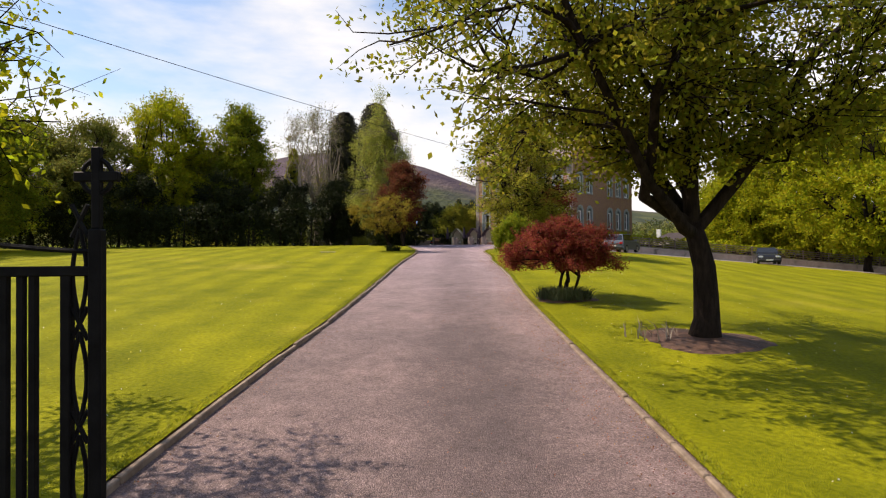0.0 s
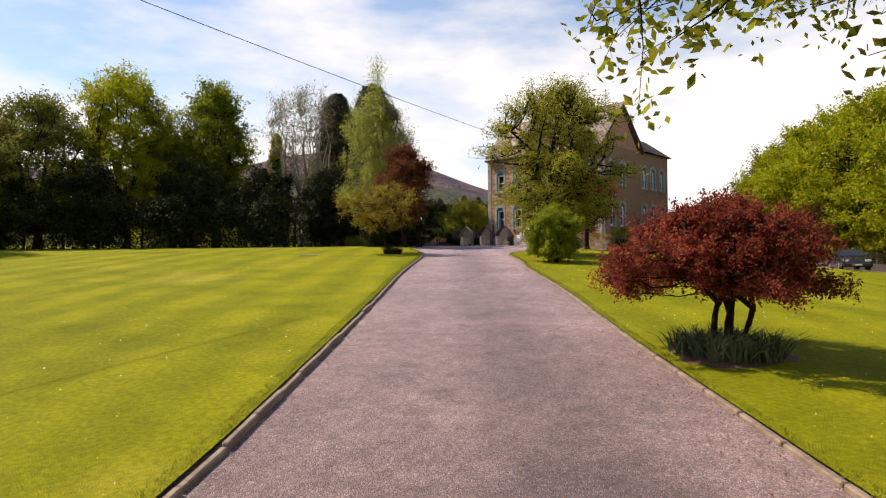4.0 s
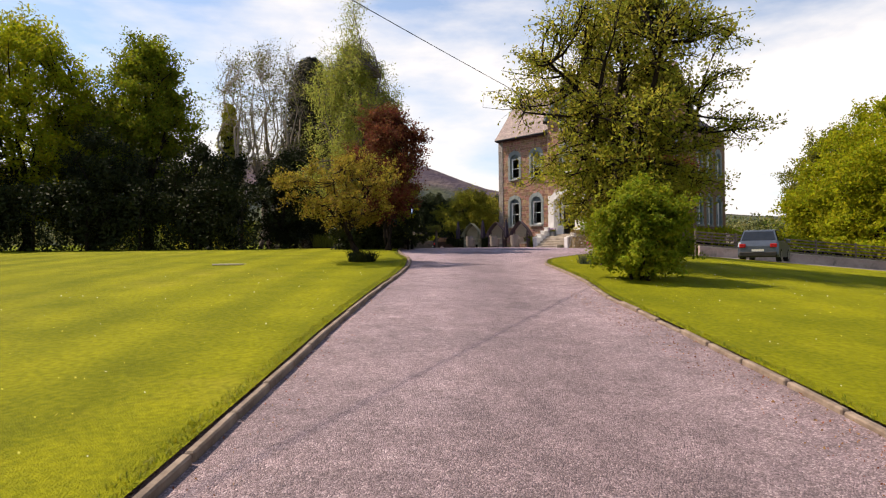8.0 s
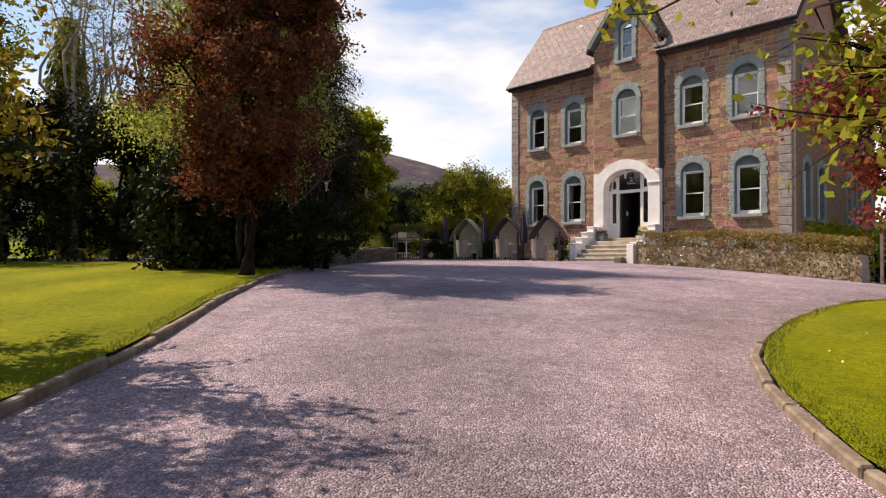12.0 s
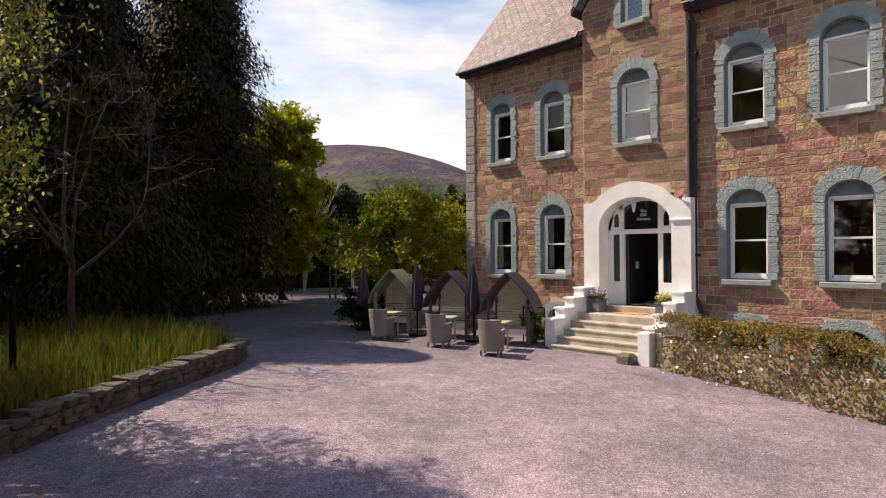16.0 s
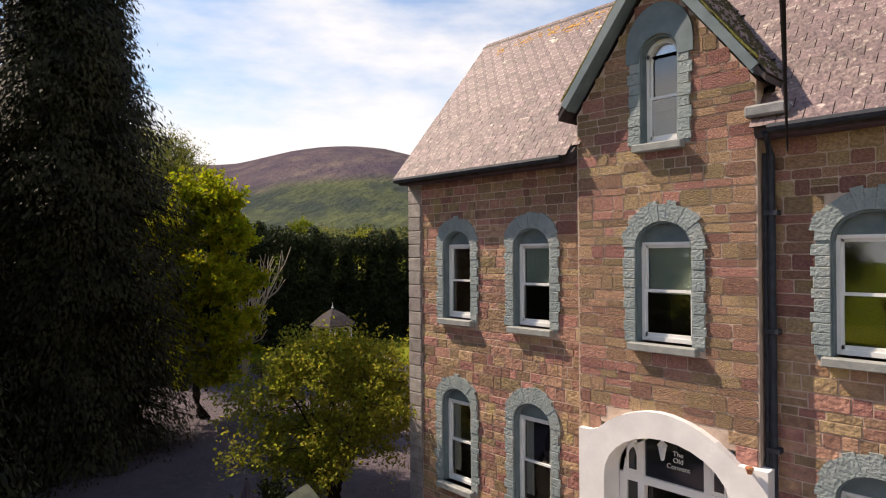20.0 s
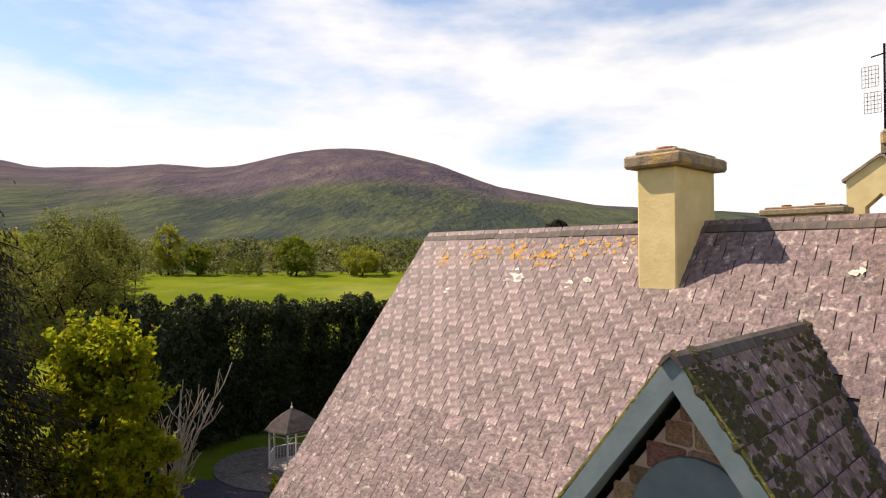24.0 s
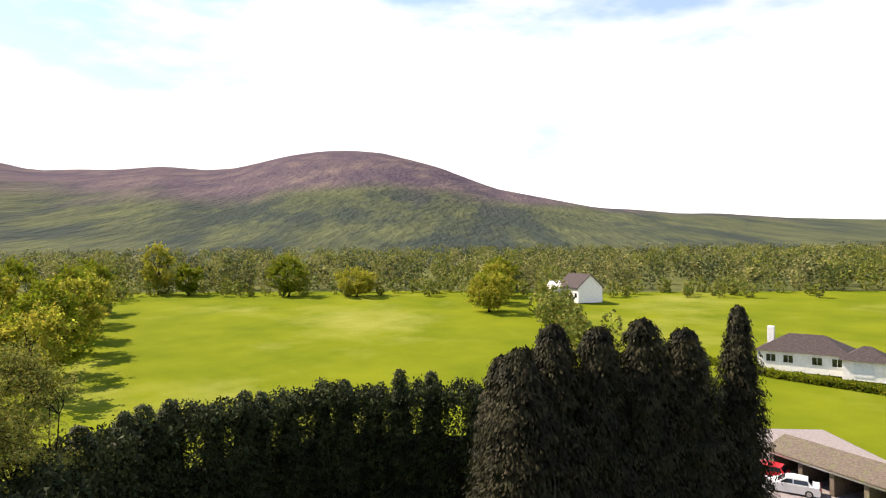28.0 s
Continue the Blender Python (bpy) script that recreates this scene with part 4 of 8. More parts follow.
# window surrounds, sashes and sills
def window(cx, z0, z1, hw, wall_y, n, blind="", tall=True):
    w = thing("window_%d" % n, (cx, wall_y, z0), 0, "sash window with arched blue-grey surround and white frame", "window", kind="structure")
    H, rise = z1 - z0, hw * 0.85
    part("surround", Shape().ring(arch(0, -0.05, H + 0.26, hw + 0.175, rise + 0.26), arch(0, -0.05, H, hw, rise), -0.02, 0.3), "paint_blue", w, "blue-grey painted rough-dressed stone surround")
    # plain wall that fills the corners round the arch
    plate = []
    for px_, pz_ in arch(0, -0.05, H, hw, rise):
        dx, dz = px_ / hw, (pz_ - (H - rise)) / rise
        k = 1 / max(abs(dx), dz, 1e-6)
        plate.append((dx * k * (hw + 0.13), (H - rise) + max(dz, 0) * k * (rise + 0.12) if dz > 0 else pz_))
    part("spandrel", Shape().ring(plate, arch(0, -0.05, H, hw + 0.005, rise + 0.005), -0.006, 0.25), "mortar", w)
    # uneven dressed blocks round the surround
    rng = random.Random(n)
    blk = Shape()
    for side in (-1, 1):
        z, k = 0.0, n % 2
        while z < H - rise - 0.05:
            h = min(rng.uniform(0.13, 0.2), H - rise - z)
            out = hw + (0.205 if k % 2 else 0.235) + rng.uniform(-0.02, 0.02)
            blk.slab((min(side * hw, side * out), -0.042 + rng.uniform(-0.006, 0.006), z + 0.004), (max(side * hw, side * out), -0.02, z + h - 0.004), 0.007)
            z, k = z + h, k + 1
    cz, wedge = H - rise, 15
    for i in range(wedge):
        t0, t1 = math.pi * (i + 0.015) / wedge, math.pi * (i + 0.985) / wedge
        mid_t = (t0 + t1) / 2
        far = 0.22 + 0.085 * math.sin(mid_t) + rng.uniform(-0.035, 0.035)
        blk.prism([((hw + d) * math.cos(t), cz + (rise + d) * math.sin(t)) for d, t in ((0.0, t0), (far, t0), (far, t1), (0.0, t1))], -0.042 + rng.uniform(-0.006, 0.006), -0.012)
    part("surround_block", blk, "paint_blue", w)
    part("reveal", Shape().ring(arch(0, 0, H - 0.005, hw - 0.002, rise), arch(0, 0, H - 0.03, hw - 0.025, rise), 0.0, 0.32), "trim_blue", w)
    hd = H - rise * 0.82 if tall else H - rise * 0.9
    if not tall:
        part("arched_head", Shape().ring(arch(0, hd - 0.02, H - 0.03, hw - 0.025, rise), arch(0, hd - 0.02, H - 0.1, hw - 0.085, rise - 0.05), 0.14, 0.24), "white_gloss", w, "white arched sash head")
        part("arched_pane", Shape().prism(arch(0, hd - 0.02, H - 0.1, hw - 0.085, rise - 0.05), 0.212, 0.218), "glass", w).visible_shadow = False
    else:
        part("head_panel", Shape().prism(arch(0, hd, H - 0.03, hw - 0.02, rise * 0.8)[0:], 0.16, 0.2), "trim_blue", w, "arched blue-grey boarded head")
    fw = 0.05
    fr = Shape().box((-hw + 0.025, 0.14, 0.02), (-hw + 0.025 + fw, 0.24, hd)).box((hw - 0.025 - fw, 0.14, 0.02), (hw - 0.025, 0.24, hd)).box((-hw + 0.025 + fw, 0.14, 0.02), (hw - 0.025 - fw, 0.24, 0.09))
    if tall:
        fr.box((-hw + 0.025 + fw, 0.14, hd - fw), (hw - 0.025 - fw, 0.24, hd))
    part("window_frame", fr, "white_gloss", w, "white painted sash frame")
    a, b = -hw + 0.025 + fw, hw - 0.025 - fw
    mid = 0.09 + (hd - 0.05 - 0.09) * 0.5
    part("lower_sash", Shape().box((a, 0.16, 0.09), (a + 0.035, 0.19, mid)).box((b - 0.035, 0.16, 0.09), (b, 0.19, mid)).box((a, 0.16, 0.09), (b, 0.19, 0.15)).box((a, 0.155, mid - 0.02), (b, 0.195, mid + 0.025)), "white_gloss", w)
    part("upper_sash", Shape().box((a, 0.2, mid), (a + 0.035, 0.23, hd - fw)).box((b - 0.035, 0.2, mid), (b, 0.23, hd - fw)).box((a, 0.2, hd - fw - 0.045 if tall else mid), (b, 0.23, hd - fw if tall else mid + 0.03)), "white_gloss", w)
    for nm, lo, hi, y in (("lower_pane", 0.12, mid, 0.172), ("upper_pane", mid, hd - (fw if tall else 0.02), 0.212)):
        p = part(nm, Shape().box((a + 0.01, y, lo), (b - 0.01, y + 0.006, hi)), "glass", w, "clear glass pane")
        p.visible_shadow = False
    part("window_sill", Shape().slab((-hw - 0.1, -0.16, -0.13), (hw + 0.1, 0.2, 0.0), 0.015), "sill", w, "projecting painted stone sill")
    if blind == "blind":
        part("roller_blind", Shape().box((a + 0.03, 0.27, mid - 0.05), (b - 0.03, 0.28, hd)), "blind", w, "pale green roller blind half down")
    if blind == "curtain":
        sh = Shape()
        for side in (-1, 1):
            for i in range(5):
                x = side * (b - 0.03 - i * 0.035)
                sh.tube([(x, 0.3 + 0.012 * (i % 2), 0.2), (x, 0.3, hd)], 0.022, 6)
        part("curtain", sh, "curtain", w, "pale drawn-back curtains")
    return w


kinds = ["", "blind", "", "", "curtain", "curtain", "", "", "blind", ""]
for n, (win, kd) in enumerate(zip(WINDOWS, kinds), 1):
    window(*win, n, kd, n < 10)
for n, (y, z0, z1) in enumerate(SIDE, 11):
    window(0, 0, z1 - z0, 0.4, 0.0, n).matrix_basis = pose(13.0, y, z0, 0, 0, 90)
for cx, z0, z1, hw, wy in BASEMENT:
    w = thing("window_basement", (cx, wy, z0), 0, "low arched basement window with blue-grey surround", "window", kind="structure")
    part("surround", Shape().ring(arch(0, 0, z1 - z0 + 0.22, hw + 0.22, (hw + 0.2) * 0.6), arch(0, 0, z1 - z0, hw, hw * 0.6), -0.05, 0.3), "paint_blue", w, "blue-grey arched surround")
    part("window_frame", Shape().ring(arch(0, 0, z1 - z0, hw, hw * 0.6), arch(0, 0, z1 - z0 - 0.06, hw - 0.06, hw * 0.55), 0.16, 0.22).box((-0.02, 0.17, 0), (0.02, 0.21, z1 - z0 - 0.05)), "trim_blue", w)
    part("pane", Shape().prism(arch(0, 0, z1 - z0 - 0.05, hw - 0.05, hw * 0.55), 0.18, 0.19), "car_glass", w, "dark glass")
gp = arch(6.57, 10.0, 10.9, 0.57, 0.66)
part("gable_panel", Shape().ring(gp, arch(6.56, 10.0, 10.4, 0.33, 0.28), BAY_Y - 0.052, BAY_Y), "trim_blue", house, "blue-grey painted band over the gable window")

# gable bargeboards, bay roof
BAY_APEX = 11.67
for sd in (-1, 1):
    bb = Shape()
    bb.prism([(BAY_C, BAY_APEX + 0.06), (BAY_C + sd * 1.66, 9.5), (BAY_C + sd * 1.56, 9.42), (BAY_C, BAY_APEX - 0.22)], -0.6, -0.54)
    part("bargeboard", bb, "trim_blue", house, "blue-grey painted bargeboard")
    part("gable_soffit", Shape().prism([(BAY_C, BAY_APEX - 0.06), (BAY_C + sd * 1.62, 9.44), (BAY_C + sd * 1.56, 9.39), (BAY_C, BAY_APEX - 0.14)], -0.54, BAY_Y), "trim_blue", house)
    part("verge_moss", Shape().tube([(BAY_C + sd * 1.66 * k, -0.58, BAY_APEX + 0.07 - 2.17 * k + 0.012 * math.sin(k * 40)) for k in (0, 0.15, 0.3, 0.45, 0.6, 0.75, 0.9, 1)], 0.018, 5), "moss", house, "strip of yellow-green moss along the verge")

# main roof and bay roof decks
slope = (RIDGE_Z - EAVE_Z) / (RIDGE_Y - EAVE_Y)
roof = thing("roof", (0, 0, 0), 0)
roof.parent = house
tagged(roof, "steep slate roof mottled with pale lichen")
th = 0.1
VERGE_EAVE, VERGE_RIDGE = 0.0, -0.58
deck = Shape()
for ye, yi in ((EAVE_Y, EAVE_Y + 0.05), (7.18, 7.1)):
    # the bay cuts through the front eave
    runs = ((VERGE_EAVE, VERGE_RIDGE, BAY_L, ye, yi, EAVE_Z), (BAY_L, BAY_L, BAY_R, 0.3, 0.35, 9.46), (BAY_R, BAY_R, 13.35, ye, yi, EAVE_Z)) if ye < 0 else ((VERGE_EAVE, VERGE_RIDGE, 13.35, ye, yi, EAVE_Z),)
    for xa, xr, xb, y0, y1, z0 in runs:
        deck.add([(xa, y0, z0), (xr, RIDGE_Y, RIDGE_Z), (xr, RIDGE_Y, RIDGE_Z - 0.2), (xa, y1, z0 - 0.16),
                  (xb, y0, z0), (xb, RIDGE_Y, RIDGE_Z), (xb, RIDGE_Y, RIDGE_Z - 0.2), (xb, y1, z0 - 0.16)],
                 [(0, 1, 2, 3), (7, 6, 5, 4), (0, 4, 5, 1), (2, 6, 7, 3), (0, 3, 7, 4)])
part("roof_deck", deck, "slate_dark", roof)
bayroof = Shape()
for sd in (-1, 1):
    fx = BAY_C + sd * 1.74
    bayroof.add([(BAY_C, -0.56, BAY_APEX), (fx, -0.56, 9.34), (fx, 0.25, 9.34), (BAY_C, 2.38, BAY_APEX), (BAY_C, -0.56, BAY_APEX - 0.1), (fx, -0.56, 9.24), (fx, 0.25, 9.24), (BAY_C, 2.38, BAY_APEX - 0.1)],
                [(0, 1, 2, 3), (4, 7, 6, 5), (0, 4, 5, 1), (1, 5, 6, 2), (2, 6, 7, 3)])
part("bay_roof_deck", bayroof, "slate_dark", roof)
rear = Shape()
for sd in (-1, 1):
    rear.add([(4.3, 3.2, 12.6), (4.3 + sd * 3.45, 6.6, 9.15), (4.3 + sd * 3.45, 14.3, 9.15), (4.3, 14.3, 12.6)], [(0, 1, 2, 3)])
    rear.add([(4.3, 3.2, 12.45), (4.3 + sd * 3.45, 6.6, 9.0), (4.3 + sd * 3.45, 14.3, 9.0), (4.3, 14.3, 12.45)], [(0, 1, 2, 3)])
    rear.add([(4.3, 14.3, 12.6), (4.3 + sd * 3.45, 14.3, 9.15), (4.3 + sd * 3.45, 14.3, 9.0), (4.3, 14.3, 12.45)], [(0, 1, 2, 3)])
rear.add([(7.2, 6.7, 8.85), (13.35, 6.7, 8.8), (13.35, 12.8, 8.7), (7.2, 12.8, 8.7), (8.6, 6.9, 10.6), (11.3, 6.9, 10.6), (11.3, 11.4, 10.4), (8.6, 11.4, 10.4)],
         [(0, 1, 5, 4), (1, 2, 6, 5), (2, 3, 7, 6), (3, 0, 4, 7), (4, 5, 6, 7)])
part("rear_roof", rear, "slate_dark", roof, "plain grey slate roof of the rear wing")
part("rear_ridge", Shape().tube([(4.3, 3.5, 12.62), (4.3, 14.3, 12.62)], 0.11, 8), "lead", roof)
for a, b in ((VERGE_EAVE, 4.75), (8.25, 13.35)):
    part("gutter", Shape().tube([(a, EAVE_Y - 0.05, EAVE_Z - 0.08), (b, EAVE_Y - 0.05, EAVE_Z - 0.08)], 0.065, 8), "pipe", house, "dark iron gutter")
for a, b in ((0, BAY_L), (BAY_R, 13.2)):
    part("soffit", Shape().box((a, -0.36, 8.5), (b, 0.0, 8.56)), "pod_grey", house)
dp = Shape().tube([(8.2, EAVE_Y, 8.55), (8.17, -0.12, 8.25), (8.17, -0.12, 1.3), (8.24, -0.16, 1.15), (8.45, -0.3, 0.75), (8.45, -0.3, -0.3)], 0.055, 8)
dp.tube([(8.09, -0.14, 8.3), (8.09, -0.14, 0.4)], 0.03, 6)
for z in (7.4, 5.7, 4.0, 2.3):
    dp.box((8.08, -0.2, z), (8.27, -0.04, z + 0.07))
part("downpipe", dp, "pipe", house, "dark blue-grey iron downpipe")
part("ridge_saddle", Shape().slab((BAY_R - 0.1, -0.5, 8.78), (BAY_R + 0.45, -0.05, 8.95), 0.03), "lead", house)


def chimney(x0, x1, y0, y1, zb, zt, pots):
    c = part("chimney", Shape().slab((x0, y0, zb), (x1, y1, zt), 0.02), "cream", roof, "cream rendered chimney stack")
    part("chimney_cap", Shape().slab((x0 - 0.13, y0 - 0.13, zt), (x1 + 0.13, y1 + 0.13, zt + 0.17), 0.03) 
         .slab((x0 - 0.02, y0 - 0.02, zt + 0.17), (x1 + 0.02, y1 + 0.02, zt + 0.23), 0.02), "cap", c, "lichened stone cap")
    for px, py in pots:
        part("chimney_pot", Shape().lathe([(0.12, zt + 0.18), (0.115, zt + 0.26), (0.13, zt + 0.265), (0.13, zt + 0.29), (0.085, zt + 0.29), (0.08, zt + 0.2)], 14, (px, py)), "pot", c, "short terracotta pot", True)
    return c


chimney(4.46, 5.0, 2.6, 3.75, 11.6, 13.56, [(4.73, 2.9), (4.73, 3.18), (4.73, 3.46)])
chimney(7.31, 7.95, 2.6, 3.75, 11.6, 13.5, [])
chimney(2.35, 4.15, 13.3, 13.95, 9.5, 13.42, [(2.8, 13.6), (3.6, 13.6)])
chimney(11.1, 11.7, 7.0, 8.0, 9.0, 12.35, [(11.4, 7.3), (11.4, 7.7)])
cote = part("bellcote", Shape().ring([(4.0, 11.5), (4.0, 14.35), (4.78, 14.92), (5.56, 14.35), (5.56, 11.5)], [(4.42, 11.5), (4.42, 13.6), (4.78, 13.95), (5.14, 13.6), (5.14, 11.5)], 14.5, 15.0), "cream", roof, "cream rendered bellcote with an arched opening")
part("coping", Shape().ring([(3.9, 14.36), (4.78, 15.0), (5.66, 14.36)], [(3.92, 14.28), (4.78, 14.92), (5.64, 14.28)], 14.44, 15.06), "cap", cote)

# doorway: white arched surround, piers, frame, open door, hall
porch = thing("doorway", (0, 0, 0), 0)
porch.parent = house
tagged(porch, "white arched entrance with open dark door and fanlight")
out_pts = [(5.06, 0.7), (5.06, 3.8), (5.28, 3.8), (5.44, 3.86)] + [(5.44 + 2.24 * i / 10, 3.86 + 0.46 * math.sin(math.pi * i / 10) ** 0.8) for i in range(1, 10)] + [(7.68, 3.86), (7.78, 3.78), (8.19, 3.78), (8.19, 0.7)]
inn = arch(6.62, 0.7, 3.9, 1.06, 0.8, len(out_pts) - 3)
part("arch_surround", Shape().ring(out_pts, inn, -0.42, 0.06), "white", porch, "white painted arched surround")
part("pier_band", Shape().slab((7.66, -0.47, 3.2), (8.24, -0.3, 3.27), 0.015), "white", porch)
df = Shape()
for xa, xb in ((5.5, 5.7), (5.91, 6.03), (7.06, 7.18), (7.45, 7.74)):
    df.box((xa, 0.08, 0.95), (xb, 0.2, 3.84))
df.box((5.56, 0.076, 2.92), (7.69, 0.196, 3.05)).box((5.7, 0.085, 0.95), (5.91, 0.19, 1.6)).box((7.18, 0.085, 0.95), (7.45, 0.19, 1.6))
df.box((5.7, 0.092, 3.05), (5.91, 0.19, 3.8)).box((7.18, 0.092, 3.05), (7.45, 0.19, 3.8))
df.ring(arch(6.62, 2.95, 3.9, 1.06, 0.8), arch(6.62, 2.95, 3.82, 0.98, 0.73), 0.08, 0.2)
part("door_frame", df, "white_gloss", porch, "white timber door frame with sidelights")
part("fanlight", Shape().prism(arch(6.62, 3.03, 3.84, 1.0, 0.75), 0.13, 0.145), "car_glass", porch, "dark fanlight with white lettering")
part("sidelight", Shape().box((5.7, 0.13, 1.6), (5.91, 0.14, 2.92)), "car_glass", porch)
part("sidelight", Shape().box((7.18, 0.13, 1.6), (7.45, 0.14, 2.92)), "car_glass", porch)
for x in (5.82, 7.3):
    part("lancet_tracery", Shape().ring(arch(x, 3.08, 3.56, 0.115, 0.24), arch(x, 3.12, 3.52, 0.08, 0.2), 0.07, 0.092), "white_gloss", porch)
    part("lancet_pane", Shape().prism(arch(x, 3.12, 3.52, 0.08, 0.2), 0.086, 0.091), "car_glass", porch, "dark pointed pane")
door = part("door_leaf", Shape().slab((6.05, 0.2, 0.97), (6.12, 1.1, 2.92), 0.01), "door_black", porch, "dark panelled door standing open")
part("letter_box", Shape().box((6.13, 0.55, 1.95), (6.14, 0.72, 2.15)), "lamp_clear", door, "pale plate")
part("hall_floor", Shape().box((5.1, 0.06, 0.8), (7.9, 3.0, 0.948)), "tile_black", porch)
tiles = thing("hall_tiles", (0, 0, 0))
tiles.parent = porch
tile_me = Shape().slab((-0.14, -0.14, 0), (0.14, 0.14, 0.006), 0.002).mesh("floor_tile")
tile_me.materials.append(M["tile_white"])
for i in range(5):
    for j in range(6):
        if (i + j) % 2:
            tl = new("floor_tile", tile_me)
            tl.parent, tl.location = tiles, (5.95 + 0.29 * i, 0.4 + 0.29 * j, 0.948)
txt_mat = "sign_ink"
for line, z in (("The", 3.53), ("Old", 3.42), ("Convent", 3.31)):
    cu = bpy.data.curves.new("lettering", "FONT")
    cu.body, cu.size, cu.align_x, cu.extrude = line, 0.115, "CENTER", 0.004
    cu.materials.append(M[txt_mat])
    ob = new("lettering", cu)
    ob.parent = porch
    ob.matrix_basis = pose(6.62, 0.118, z - 0.02, 90, 0, 0)
lan_l = thing("porch_lantern", (6.5, -0.18, 3.5), 0, "small clear glass porch lantern hanging in the arch", "lantern")
part("glass_body", Shape().lathe([(0.03, 0.0), (0.075, 0.22), (0.07, 0.24)], 6), "lamp_clear", lan_l)
part("lantern_cap", Shape().lathe([(0.09, 0.24), (0.03, 0.3), (0.012, 0.4)], 6), "white_gloss", lan_l)

# steps and stepped white walls
steps = thing("entrance_steps", (0, 0, 0), 0, "concrete entrance steps with stepped white side walls", "steps")
part("landing", Shape().slab((5.36, -1.2, -0.4), (7.92, 0.06, 0.78), 0.012), "concrete", steps)
part("threshold", Shape().slab((5.6, -0.28, 0.78), (7.66, 0.06, 0.94), 0.012), "concrete", steps)
for i in range(4):
    y, z = -1.2 - 0.32 * i, 0.78 - 0.18 * (i + 1)
    part("tread", Shape().slab((5.36, y - 0.32, -0.5), (7.92, y, z), 0.012), "concrete", steps)
    part("nosing", Shape().slab((5.36, y - 0.345, z - 0.05), (7.92, y - 0.1, z + 0.004), 0.012), "concrete", steps)
for x0, x1 in ((5.04, 5.36), (7.92, 8.24)):
    sw = Shape().box((x0, -0.9, -0.6), (x1, -0.28, 1.4)).box((x0, -1.34, -0.6), (x1, -0.9, 1.15)).box((x0, -1.78, -0.6), (x1, -1.34, 0.9)).box((x0, -2.24, -0.6), (x1, -1.78, 0.64))
    wl_ = part("side_wall", sw, "white", steps, "white painted stepped wall")
    for y0, y1, z in ((-0.9, -0.28, 1.4), (-1.36, -0.88, 1.15), (-1.8, -1.32, 0.9), (-2.28, -1.76, 0.64)):
        part("coping", Shape().slab((x0 - 0.025, y0 - 0.03, z), (x1 + 0.025, y1, z + 0.05), 0.01), "white", wl_)
part("newel_block", Shape().slab((7.94, -2.62, -0.5), (8.24, -2.28, 0.6), 0.02), "white", steps)
part("boot_stone", Shape().slab((7.5, -2.85, -0.4), (7.88, -2.52, 0.1), 0.05), "rubble", steps)

# ---- trees and shrubs ----
def leaf_cloud(points, rng, size, droop=0.0, aspect=0.55):
    """One small folded leaf (two triangles' worth, a quad) at every point."""
    n = len(points)
    d = rng.normal(size=(n, 3))
    d[:, 2] -= droop
    d /= np.linalg.norm(d, axis=1, keepdims=True)
    e = np.cross(d, rng.normal(size=(n, 3)))
    e /= np.linalg.norm(e, axis=1, keepdims=True) + 1e-9
    L = size * rng.uniform(0.65, 1.35, (n, 1))
    a, b = d * L * 0.5, e * L * 0.5 * aspect
    v = np.stack([points - a, points + b - a * 0.1, points + a, points - b - a * 0.1], 1).reshape(-1, 3)
    return v, np.arange(4 * n).reshape(n, 4)


def limb_path(p0, p1, rng, sag=0.12, n=5):
    p0, p1 = np.asarray(p0, float), np.asarray(p1, float)
    k = np.linspace(0, 1, n)[:, None]
    bow = rng.normal(size=3) * sag * np.linalg.norm(p1 - p0)
    return p0 + (p1 - p0) * k + bow * np.sin(k * math.pi) + rng.normal(size=(n, 3)) * 0.02 * np.linalg.norm(p1 - p0) * np.sin(k * math.pi)


